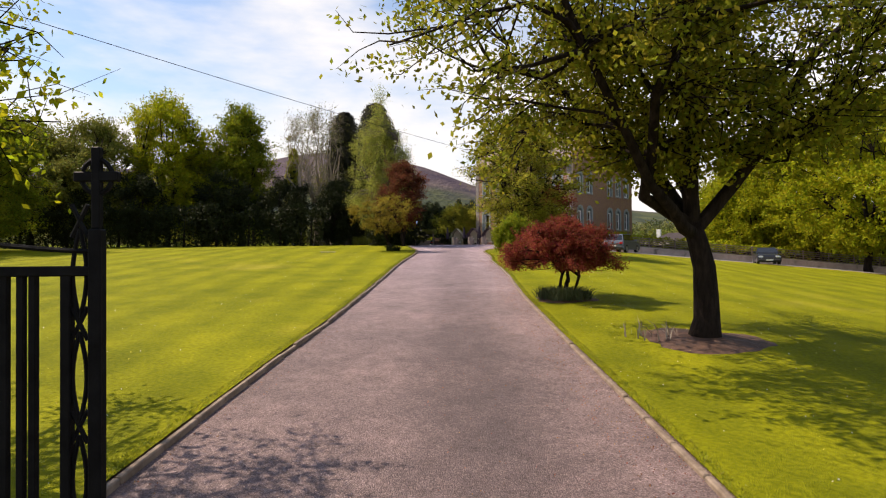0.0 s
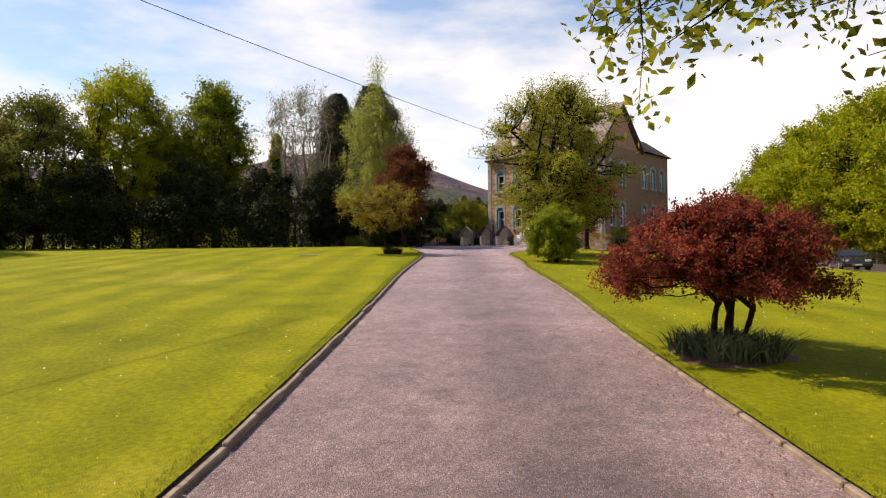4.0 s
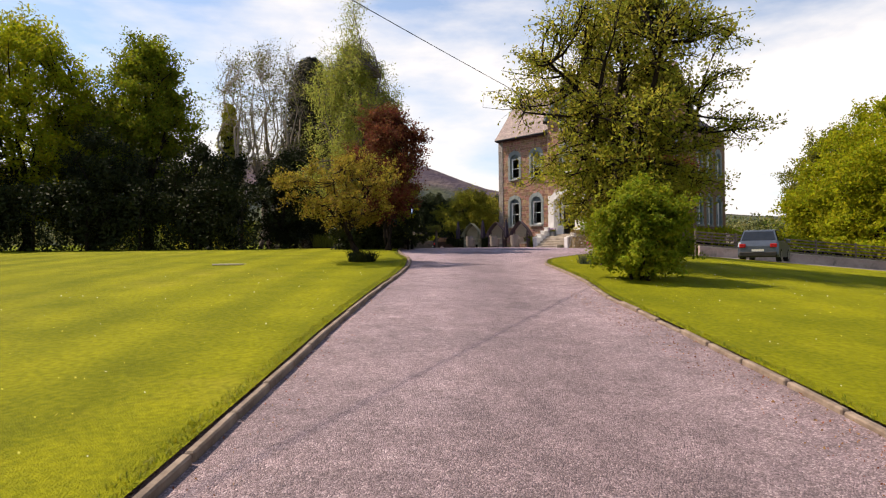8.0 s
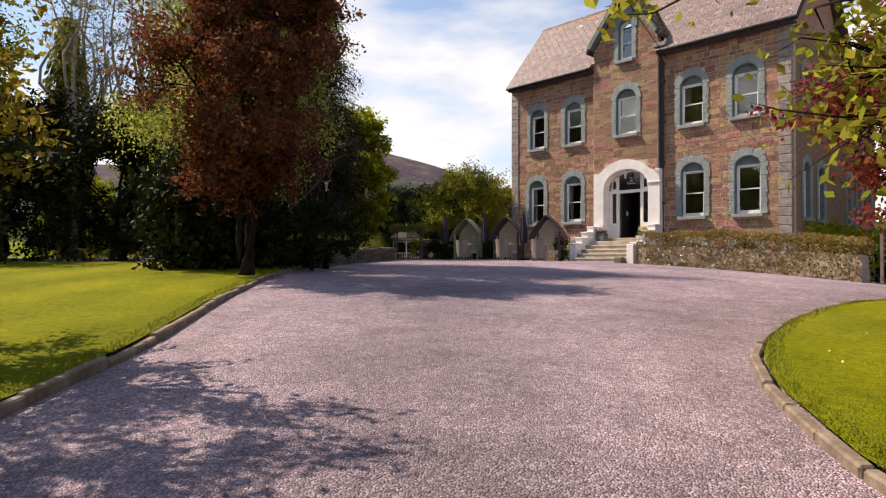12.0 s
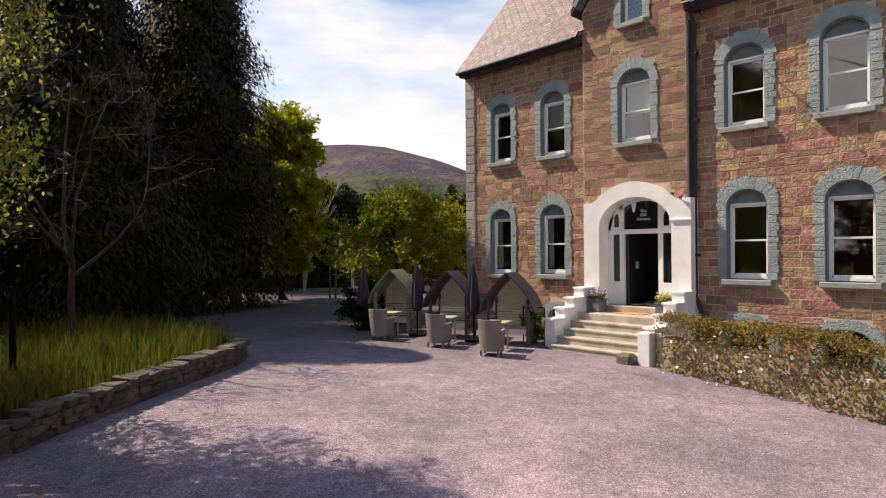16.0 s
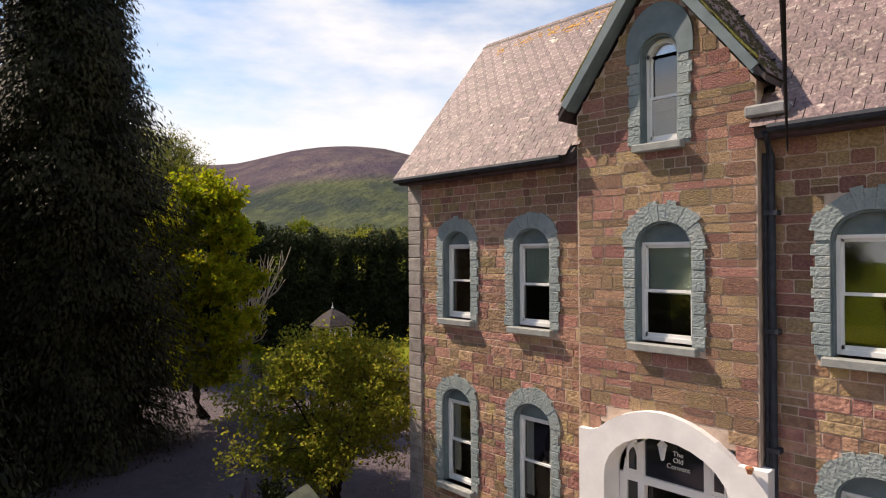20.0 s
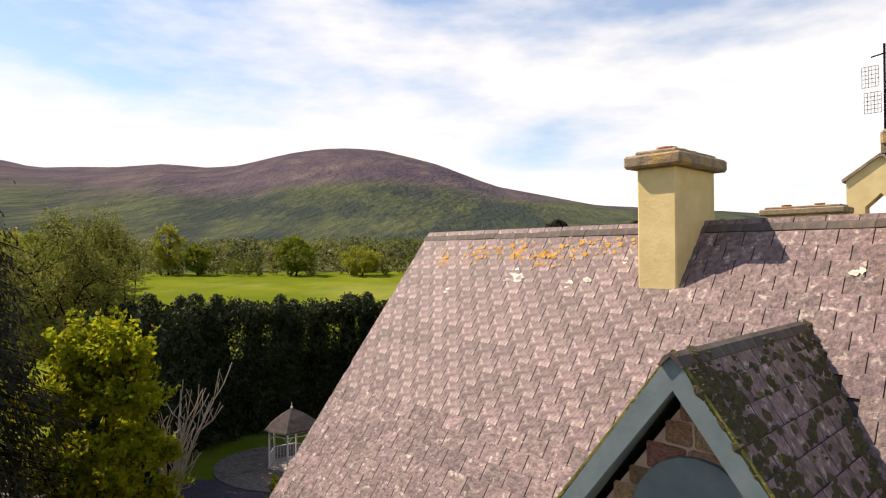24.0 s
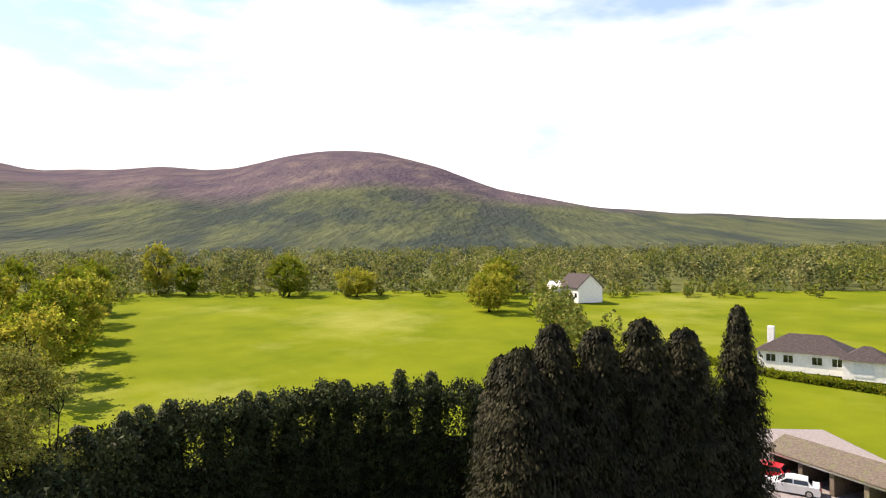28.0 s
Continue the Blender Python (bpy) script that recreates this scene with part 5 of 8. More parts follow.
def tree(name, at, height, spread, mat, label, seed, trunk=0.2, fork=0.3, lumps=26, twigs=9, leaves=60, size=0.12, bark="bark", crown=(0.3, 1.0),
         taper=1.0, droop=0.0, lean=(0, 0), hollow=0.45, lump_r=None, bare=False, forks=1, group="", sink=0.1, category="tree", squash=None, shift=(0, 0), mains=5, fine=True, dome=False, spire=0):
    """A tapered trunk that forks into limbs; every limb ends in twigs that carry the leaves."""
    rng = np.random.default_rng(seed)
    ob = thing(name, (at[0], at[1], (at[2] if len(at) > 2 else lay(at[0], at[1])) - sink), 0, label, category, group)
    wood = Shape()
    top = np.array([lean[0], lean[1], height * fork])
    stems = []
    for k in range(forks):
        off = rng.normal(size=3) * spread * 0.12 * (forks > 1)
        end = top + [off[0], off[1], rng.uniform(0, 0.1) * height]
        path = limb_path((0.12 * rng.normal() * (forks > 1), 0.12 * rng.normal() * (forks > 1), 0), end, rng, 0.06, 6)
        r = trunk * (1.0 if k == 0 else 0.7)
        wood.tube(path, [r * 1.45] + list(np.linspace(r * 1.02, r * 0.72, 5)), 9)
        stems.append(end)
    z0, z1 = crown[0] * height, crown[1] * height
    mid, half = (z0 + z1) / 2, (z1 - z0) / 2
    cx, cy = lean[0] * 1.3 + shift[0], lean[1] * 1.3 + shift[1]
    lr = lump_r or spread * 0.34
    # big limbs out of the fork
    limbs = []
    for k in range(mains):
        ang = 2 * math.pi * (k + rng.uniform(-0.25, 0.25)) / mains
        s = stems[k % len(stems)]
        far = rng.uniform(0.45, 0.62) * spread
        end = np.array([cx + far * math.cos(ang), cy + far * math.sin(ang), max(mid + rng.uniform(-0.1, 0.5) * half, s[2] * 1.25)])
        path = limb_path(s * np.array([1, 1, rng.uniform(0.82, 1.0)]), end, rng, 0.1, 7)
        wood.tube(path, list(np.linspace(trunk * 0.58, trunk * 0.2, 7)), 7, False)
        limbs.append(path)
    pts = []
    for i in range(lumps):
        t = rng.uniform(-1, 1)
        ang = i * 2.399963 + rng.uniform(-0.4, 0.4)
        w = math.sqrt(max(0.0, 1 - abs(t) ** 2.2)) * (1 - (1 - taper) * (t * 0.5 + 0.5))
        if dome:
            w = math.sqrt(max(0.0, 1 - ((t + 1) / 2) ** 2))
        rad = spread * w * rng.uniform(hollow, 1.0)
        c = np.array([cx + rad * math.cos(ang), cy + rad * math.sin(ang), mid + half * t * 0.92])
        roots = np.concatenate([p[2:] for p in limbs]) if limbs else np.array(stems)
        near = np.linalg.norm(roots - c, axis=1) + 1.2 * np.maximum(0, roots[:, 2] - c[2])
        start = roots[int(np.argmin(near))]
        path = limb_path(start, c, rng, 0.12, 5)
        r = trunk * rng.uniform(0.12, 0.22)
        wood.tube(path, list(np.linspace(r, r * 0.3, 5)), 5, False)
        for k in range(twigs):
            d = rng.normal(size=3)
            d[2] = d[2] * 0.75 + 0.15 - droop * 0.6
            e = c + d / np.linalg.norm(d) * lr * rng.uniform(0.5, 1.15)
            e[2] = max(e[2], 0.15 * height if not squash else squash)
            p0 = path[2] + (c - path[2]) * rng.uniform(0, 1)
            tp = limb_path(p0, e, rng, 0.12, 4)
            if fine:
                wood.tube(tp, [r * 0.4, r * 0.3, r * 0.2, r * 0.08], 3, False)
            if leaves:
                k_ = rng.uniform(0.25, 1.05, (leaves, 1))
                base = p0 + (e - p0) * k_
                base += rng.normal(size=(leaves, 3)) * lr * 0.12
                if droop:
                    base[:, 2] -= np.abs(rng.normal(size=leaves)) * droop * lr * 0.7
                pts.append(base)
    for i in range(spire):
        # a thin feathery leader above the crown
        t = (i + rng.random()) / spire
        c = np.array([cx + rng.normal() * spread * 0.16 * (1.1 - t), cy + rng.normal() * spread * 0.16 * (1.1 - t), z1 * (0.9 + 0.27 * t)])
        path = limb_path((cx, cy, c[2] - 0.7), c + [rng.normal() * 0.4, rng.normal() * 0.4, 0.2], rng, 0.1, 4)
        wood.tube(path, [0.02, 0.015, 0.01, 0.004], 3, False)
        pts.append(path[1:].mean(axis=0) + rng.normal(size=(leaves * 2, 3)) * [0.32, 0.32, 0.45])
    if len(stems) == 1:
        lead = limb_path(stems[0], (cx, cy, z1 * (1.12 if spire else 0.93)), rng, 0.04, 6)
        wood.tube(lead, list(np.linspace(trunk * 0.7, trunk * 0.06, 6)), 7, False)
    part("trunk", wood, bark, ob, smooth=True)
    if pts:
        v, q = leaf_cloud(np.concatenate(pts), rng, size, droop)
        me = np_mesh("crown", v, q)
        part("crown", me, mat, ob)
    return ob


def fronds(points, out, rng, size, aspect=0.34, hang=0.9, loose=0.28):
    """Narrow hanging sprays that lie over one another like shingles, each facing away from its tree."""
    n = len(points)
    d = out * (1 - hang * 0.55) + rng.normal(size=(n, 3)) * loose
    d[:, 2] -= hang
    d /= np.linalg.norm(d, axis=1, keepdims=True)
    side = np.stack([-out[:, 1], out[:, 0], 0 * out[:, 0]], -1) + rng.normal(size=(n, 3)) * loose
    e = side - d * np.sum(side * d, axis=1, keepdims=True)
    e /= np.linalg.norm(e, axis=1, keepdims=True) + 1e-9
    L = size * rng.uniform(0.6, 1.45, (n, 1))
    a, b = d * L * 0.5, e * L * 0.5 * aspect
    v = np.stack([points - a, points + b + a * 0.15, points + a, points - b + a * 0.15], 1).reshape(-1, 3)
    return v, np.arange(4 * n).reshape(n, 4)


def conifer(name, at, height, spread, mat, label, seed, n=9000, size=0.45, foot=0.05, group="", power=0.75, sprays=130, hang=0.9, lift=0.0):
    """A dense conifer: whorls of boughs, each a fan of hanging sprays with a shadowed gap under it."""
    rng = np.random.default_rng(seed)
    ob = thing(name, (at[0], at[1], (at[2] if len(at) > 2 else lay(at[0], at[1])) - 0.1), 0, label, "conifer", group)
    wood = Shape().tube([(0, 0, 0), (0, 0, height * 0.6), (0, 0, height * 0.97)], [spread * 0.12, spread * 0.07, 0.02], 8)
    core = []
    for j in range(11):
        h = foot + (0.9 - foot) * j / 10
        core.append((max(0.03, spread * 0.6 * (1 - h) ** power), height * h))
    pts, outs = [], []
    per = max(8, n // sprays)
    for i in range(sprays):
        h = foot + (0.99 - foot) * (i + rng.random()) / sprays
        ang = i * 2.399963 + rng.uniform(-0.3, 0.3)
        lobe = 1 + 0.14 * math.sin(2 * ang + seed + h * 6) + 0.1 * math.sin(5 * ang + h * 17) + 0.09 * math.sin(3 * ang - h * 31)
        rad = spread * (1 - h) ** power * rng.uniform(0.72, 1.15) * lobe + 0.12
        tip = np.array([rad * math.cos(ang), rad * math.sin(ang), height * h - rad * 0.16 + lift * rad])
        root = np.array([0, 0, height * h + rad * 0.12])
        if i % 2 == 0:
            wood.tube([root, (root + tip) / 2 + [0, 0, 0.08 * rad], tip], [0.05, 0.035, 0.01], 3, False)
        k = rng.uniform(0.45, 1.0, (per, 1)) ** 0.7
        base = root + (tip - root) * k
        across = rng.normal(size=per) * (0.1 * rad + 0.12)
        base[:, 0] += -math.sin(ang) * across
        base[:, 1] += math.cos(ang) * across
        base += rng.normal(size=(per, 3)) * 0.05
        base[:, 2] -= rng.uniform(0, 1, per) ** 1.6 * (0.22 + 0.08 * rad) + np.abs(across) * 0.35
        pts.append(base)
        turn = ang + across / max(rad, 0.4) * 0.8
        outs.append(np.stack([np.cos(turn), np.sin(turn), 0 * turn], -1))
    base, out = np.concatenate(pts), np.concatenate(outs)
    base[:, 2] = np.maximum(base[:, 2], 0.1)
    part("trunk", wood, "bark", ob)
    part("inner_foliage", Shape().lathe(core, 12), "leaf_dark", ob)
    v, q = fronds(base, out, rng, size, 0.4, hang)
    part("crown", np_mesh("crown", v, q), mat, ob)
    return ob


def hedge_mass(name, line, height, depth, mat, label, seed, n=20000, size=0.25, category="hedge", kind="", rough=0.25, droop=0.4, base=None, crest=0.0, stems=0):
    """A hedge or a belt of shrubs along a line of plan points, with an uneven face and top."""
    rng = np.random.default_rng(seed)
    line = np.asarray(line, float)
    seg = np.linalg.norm(np.diff(line, axis=0), axis=1)
    cum = np.concatenate([[0], np.cumsum(seg)])
    t = rng.uniform(0, cum[-1], n)
    x, y = np.interp(t, cum, line[:, 0]), np.interp(t, cum, line[:, 1])
    gx, gy = np.gradient(line[:, 0], cum), np.gradient(line[:, 1], cum)
    tx, ty = np.interp(t, cum, gx), np.interp(t, cum, gy)
    ln = np.hypot(tx, ty)
    nx, ny = -ty / ln, tx / ln
    wob = np.sin(t * 1.7 + seed) * 0.5 + np.sin(t * 0.63 + 2 * seed) * 0.5 + np.sin(t * 4.1) * 0.3
    H = height * (1 + rough * 0.5 * wob) + crest * np.abs(np.sin(t * 1.3 + seed))
    side = rng.uniform(-1, 1, n)
    up = rng.uniform(0, 1, n)
    top = rng.random(n) < 0.3
    across = np.where(top, side, np.sign(side) * rng.uniform(0.6, 1.0, n)) * depth / 2 * (1 + 0.25 * wob * rough * 2) * np.where(up > 0.8, 1.25 - up * 0.45, 1.0)
    lift = np.where(top, H * rng.uniform(0.86, 1.04, n), H * up)
    bump = np.sin(t * 5.3 + up * 9) * 0.12 + np.sin(t * 2.3 - up * 5) * 0.15
    across = across * (1 + bump)
    px, py = x + nx * across, y + ny * across
    s, u = along(px, py)
    z = lay_su(s, u) + lift if base is None else base + lift
    pts = np.stack([px, py, z], -1) + rng.normal(size=(n, 3)) * size * 0.35
    v, q = leaf_cloud(pts, rng, size, droop, 0.5)
    core = Shape()
    for (a0, b0), (a1, b1) in zip(line, line[1:]):
        d = Vector((a1 - a0, b1 - b0, 0)).normalized()
        w = Vector((-d.y, d.x, 0)) * depth * 0.2
        za, zb = (lay(a0, b0), lay(a1, b1)) if base is None else (base, base)
        core.add([(a0 - w.x, b0 - w.y, za), (a0 + w.x, b0 + w.y, za), (a1 + w.x, b1 + w.y, zb), (a1 - w.x, b1 - w.y, zb),
                  (a0 - w.x * 0.6, b0 - w.y * 0.6, za + height * 0.6), (a0 + w.x * 0.6, b0 + w.y * 0.6, za + height * 0.6), (a1 + w.x * 0.6, b1 + w.y * 0.6, zb + height * 0.6), (a1 - w.x * 0.6, b1 - w.y * 0.6, zb + height * 0.6)],
                 [(0, 3, 2, 1), (4, 5, 6, 7), (0, 1, 5, 4), (1, 2, 6, 5), (2, 3, 7, 6), (3, 0, 4, 7)])
    ob = thing(name, (0, 0, 0), 0, label, category, kind=kind)
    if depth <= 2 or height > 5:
        # bark-dark solid block stands in for shade inside; brown hedge gets twig colour
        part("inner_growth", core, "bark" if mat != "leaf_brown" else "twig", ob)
    if stems:
        for k in range(stems):
            t = cum[-1] * (k + 0.5) / stems
            px, py = float(np.interp(t, cum, line[:, 0])), float(np.interp(t, cum, line[:, 1]))
            z = lay(px, py)
            part("stem", Shape().tube([(px, py, z - 0.1), (px + 0.1, py, z + height * 0.5), (px, py + 0.1, z + height * 0.9)], [0.12, 0.08, 0.03], 6), "bark", ob)
    part("foliage", np_mesh("foliage", v, q), mat, ob)
    return ob


# beside the drive
PLUM = (18.5, -11.0)
tree("cherry_tree", (43.0, -40.0), 9.4, 6.9, "leaf_cherry_shade", "cherry tree with dark trunk and spreading fresh green crown", 23, trunk=0.27, fork=0.27, lumps=165, twigs=10, leaves=38, size=0.125, crown=(0.42, 1.0), hollow=0.1, lump_r=1.2, droop=0.16, lean=(-0.15, -0.15), shift=(-0.1, -0.6), squash=3.7, mains=7)
tree("red_acer", (37.3, -36.85), 2.65, 2.05, "leaf_red", "low spreading red-leaved acer on crooked stems", 12, trunk=0.085, fork=0.28, lumps=190, twigs=11, leaves=44, size=0.055, crown=(0.42, 0.97), hollow=0.1, lump_r=0.36, forks=3, droop=0.15, taper=0.7, squash=1.1, mains=7, dome=True)
tree("laurel_bush", (24.5, -23.4), 2.5, 1.25, "leaf_laurel", "rounded evergreen bush with glossy leaves", 13, trunk=0.06, fork=0.15, lumps=80, twigs=10, leaves=46, size=0.095, crown=(0.1, 1.0), hollow=0.4, lump_r=0.5, forks=4, squash=0.12, category="bush")
tree("cherry_tree", (21.75, -19.4), 9.6, 4.3, "leaf_cherry", "cherry tree in young leaf with gnarled trunk", 14, trunk=0.27, fork=0.2, lumps=260, twigs=10, leaves=26, size=0.11, crown=(0.11, 1.0), hollow=0.2, lump_r=0.9, shift=(0.1, 0.5), droop=0.05, lean=(-0.1, -0.1), mains=9, taper=0.9, squash=1.6)
tree("maple_tree", (13.9, -24.4), 4.1, 2.4, "leaf_bronze", "small leaning tree with bronze-green leaves", 15, trunk=0.13, fork=0.31, lumps=64, twigs=10, leaves=24, size=0.085, crown=(0.36, 1.0), hollow=0.15, lump_r=0.5, lean=(-0.35, -0.3), squash=1.35)
tree("copper_tree", (8.0, -18.3), 7.4, 2.6, "leaf_copper", "upright copper-leaved tree with several stems", 16, trunk=0.11, fork=0.25, lumps=90, twigs=10, leaves=44, size=0.11, crown=(0.2, 1.0), hollow=0.25, lump_r=0.75, forks=3, taper=0.75)
tree("plum_tree", PLUM, 5.0, 2.1, "leaf_red", "dark red plum tree beside the house corner", 17, trunk=0.16, fork=0.3, lumps=60, twigs=9, leaves=34, size=0.11, crown=(0.28, 1.0), hollow=0.3, lump_r=0.8)
tree("lime_tree", plan(-65.8, -12.5), 9.0, 5.2, "leaf_lime", "lime tree overhanging the gate with bright new leaves", 18, trunk=0.25, fork=0.32, lumps=90, twigs=9, leaves=18, size=0.12, crown=(0.38, 1.0), hollow=0.4, lump_r=1.0, droop=0.3, squash=3.0, dome=True)

# ---- belts of trees beyond the lawn and round the house ----
def su(s, u):
    return plan(s, u)


# dark belt along the lawn's far edge; its near-black leaf colour carries the shade under the trees
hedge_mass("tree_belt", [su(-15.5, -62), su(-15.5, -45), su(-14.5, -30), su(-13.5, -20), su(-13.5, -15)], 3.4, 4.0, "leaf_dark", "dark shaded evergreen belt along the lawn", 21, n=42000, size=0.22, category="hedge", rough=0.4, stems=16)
belt = [
    ("lime_tree", (-16.0, -29.4), 15.6, 5.2, "leaf_lime", 32, 0.85), ("sycamore_tree", (-13.4, -22.5), 15.4, 3.5, "leaf_green", 33, 0.85), ("lime_tree", (-17.8, -35.5), 12.5, 5.4, "leaf_olive", 31, 0.9),
    ("sycamore_tree", (-22, -40), 12.5, 5.5, "leaf_olive", 34, 0.9), ("lime_tree", (-12, -45), 12.0, 5.5, "leaf_green", 39, 0.9), ("lime_tree", (-16, -25.4), 10.5, 4.0, "leaf_olive", 38, 0.9), ("sycamore_tree", (-8, -52), 12.0, 5.0, "leaf_green", 37, 0.9)]
for nm, (x, y), h, sp, mat, seed, tp in belt:
    tree(nm, (x, y), h, sp, mat, "tall broadleaf tree in spring leaf behind the lawn", seed, trunk=0.32, fork=0.2, lumps=190, twigs=8, leaves=44, size=0.2, crown=(0.05, 1.0), hollow=0.35, lump_r=1.35, fine=False, taper=tp, group="trees behind the lawn")
for k, (x, y, h) in enumerate([(-10.6, -15.4, 15.8), (-10.3, -13.2, 16.2), (-12.4, -16.4, 15.4), (-9.6, -17.6, 14.4), (-11.6, -14.0, 16.4)]):
    tree("poplar_tree", (x, y), h, 2.0, "leaf_olive", "slender half-bare tree with pale twigs", 40 + k, trunk=0.15, fork=0.35, lumps=46, twigs=11, leaves=2, size=0.16, crown=(0.3, 1.0), hollow=0.2, lump_r=1.3, bark="twig", taper=0.6, group="half-bare trees")
conifer("slim_conifer", (-11.0, -17.6), 11.0, 1.5, "leaf_cherry", "slim pale green conifer behind the lawn", 45, n=9000, size=0.25, power=0.6)
tree("birch_tree", (2.5, -16.3), 12.8, 3.7, "leaf_birch", "tall weeping birch in pale new leaf", 46, trunk=0.2, fork=0.3, lumps=190, twigs=9, leaves=44, size=0.1, crown=(0.14, 1.0), hollow=0.25, lump_r=0.85, droop=0.9, taper=0.8, bark="bark_pale", spire=26)
tree("bare_tree", (-1.6, -11.8), 8.0, 3.4, "leaf_olive", "spreading tree with bare brown branches beside the pond", 47, trunk=0.085, fork=0.3, lumps=46, twigs=10, leaves=0, crown=(0.35, 0.95), hollow=0.4, lump_r=1.1, bark="twig_dark", droop=0.4)
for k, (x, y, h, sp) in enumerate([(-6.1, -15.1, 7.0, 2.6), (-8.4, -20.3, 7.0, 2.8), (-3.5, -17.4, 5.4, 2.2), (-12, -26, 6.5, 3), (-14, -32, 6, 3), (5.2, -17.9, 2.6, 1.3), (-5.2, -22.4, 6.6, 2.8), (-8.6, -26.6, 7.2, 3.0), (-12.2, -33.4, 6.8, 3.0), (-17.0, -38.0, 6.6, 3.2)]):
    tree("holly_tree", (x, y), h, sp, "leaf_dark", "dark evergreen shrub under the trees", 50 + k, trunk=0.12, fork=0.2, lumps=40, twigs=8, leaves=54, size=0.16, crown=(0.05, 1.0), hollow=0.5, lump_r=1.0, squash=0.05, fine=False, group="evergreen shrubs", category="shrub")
# the great cypress and the trees left of the house
conifer("cypress_tree", (-13.2, -4.5), 18.6, 3.95, "leaf_cypress", "great dark cypress with hanging sprays", 60, n=120000, size=0.19, power=0.33, sprays=1900)
conifer("cypress_tree", (-6.6, -10.4), 13.5, 3.3, "leaf_cypress", "dark cypress with hanging sprays behind the pond", 61, n=60000, size=0.19, power=0.55, sprays=620)
# the third cypress is added so that its shadow falls on the lane
conifer("cypress_tree", (-12.4, -9.8), 16.5, 3.9, "leaf_cypress", "dark cypress added beside the great one to shade the lane", 68, n=50000, size=0.24, power=0.4, sprays=700)
tree("ash_tree", (-14.6, 0.9), 10.6, 2.6, "leaf_lime", "bright lime-green tree beside the lane", 62, trunk=0.16, fork=0.25, lumps=130, twigs=9, leaves=40, size=0.2, crown=(0.1, 1.0), hollow=0.2, lump_r=0.75)
rb = random.Random(63)
snag = thing("dead_shrub", (-19.2, 4.8, lay(-19.2, 4.8) - 0.1), 0, "bare dead shrub with many pale upswept branches", "shrub")
for k in range(11):
    branches, way = Shape(), rb.uniform(-1.5, 2.6)
    tip = Vector((math.cos(way) * rb.uniform(0.8, 2.9), math.sin(way) * rb.uniform(0.8, 2.9), rb.uniform(4.6, 7.4)))
    line = [Vector((tip.x * t ** 1.5, tip.y * t ** 1.5, tip.z * t)) + Vector((rb.gauss(0, 0.09), rb.gauss(0, 0.09), 0)) * t for t in (0, 0.2, 0.4, 0.6, 0.8, 1)]
    for a, b in zip(range(5), range(1, 6)):
        branches.tube([line[a], line[b]], 0.06 - 0.01 * a, 6)
    for f in range(7):
        start = line[rb.randrange(2, 5)]
        end = start + Vector((rb.gauss(tip.x * 0.18, 0.4), rb.gauss(tip.y * 0.18, 0.4), rb.uniform(0.6, 1.7)))
        mid_ = (start + end) / 2 + Vector((rb.gauss(0, 0.1), rb.gauss(0, 0.1), -0.12))
        branches.tube([start, mid_, end], 0.022, 5)
        branches.tube([mid_, mid_ + Vector((rb.gauss(0, 0.3), rb.gauss(0, 0.3), rb.uniform(0.4, 0.9)))], 0.014, 4)
    part("branch", branches, "wood_dead", snag)
tree("spirea_bush", (-2.7, -0.5), 4.8, 2.9, "leaf_cherry", "broad rounded green shrub at the house corner", 64, trunk=0.09, fork=0.22, lumps=100, twigs=10, leaves=36, size=0.1, crown=(0.22, 1.0), hollow=0.3, lump_r=0.85, forks=5, category="shrub")
tree("laurel_bush", (7.2, -16.2), 1.8, 1.15, "leaf_dark", "dark clipped shrub by the pond", 65, trunk=0.05, fork=0.2, lumps=26, twigs=8, leaves=30, size=0.1, crown=(0.1, 1.0), hollow=0.5, lump_r=0.4, squash=0.03, category="shrub")
tree("laurel_bush", (-1.6, -3.0), 1.6, 1.0, "leaf_dark", "dark shrub beside the garden seats", 67, trunk=0.05, fork=0.2, lumps=26, twigs=8, leaves=30, size=0.1, crown=(0.05, 1.0), hollow=0.5, lump_r=0.4, squash=0.03, category="shrub")
# evergreen hedge behind, cypress clump, meadow edge
HEDGE = [(-22, 3.4), (-29, 6.3), (-34.5, 11), (-36, 17.5), (-36.2, 24), (-33.5, 30), (-27, 35)]
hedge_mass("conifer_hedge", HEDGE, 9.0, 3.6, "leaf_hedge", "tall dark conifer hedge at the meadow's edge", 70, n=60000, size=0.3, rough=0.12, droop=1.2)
rh = random.Random(70)
for (xa, ya), (xb, yb) in zip(HEDGE, HEDGE[1:]):
    count = int(math.hypot(xb - xa, yb - ya) / 2.1)
    for k in range(count):
        x, y = xa + (xb - xa) * (k + 0.5) / count + rh.uniform(-0.6, 0.6), ya + (yb - ya) * (k + 0.5) / count + rh.uniform(-0.5, 0.5)
        conifer("hedge_conifer", (x, y), rh.uniform(9.2, 11.0), rh.uniform(2.0, 2.6), "leaf_hedge", "bushy dark conifer growing out of the hedge", rh.randrange(9999), n=7000, size=0.24, power=0.6, sprays=150, hang=0.45, lift=0.2, group="conifers of the hedge")
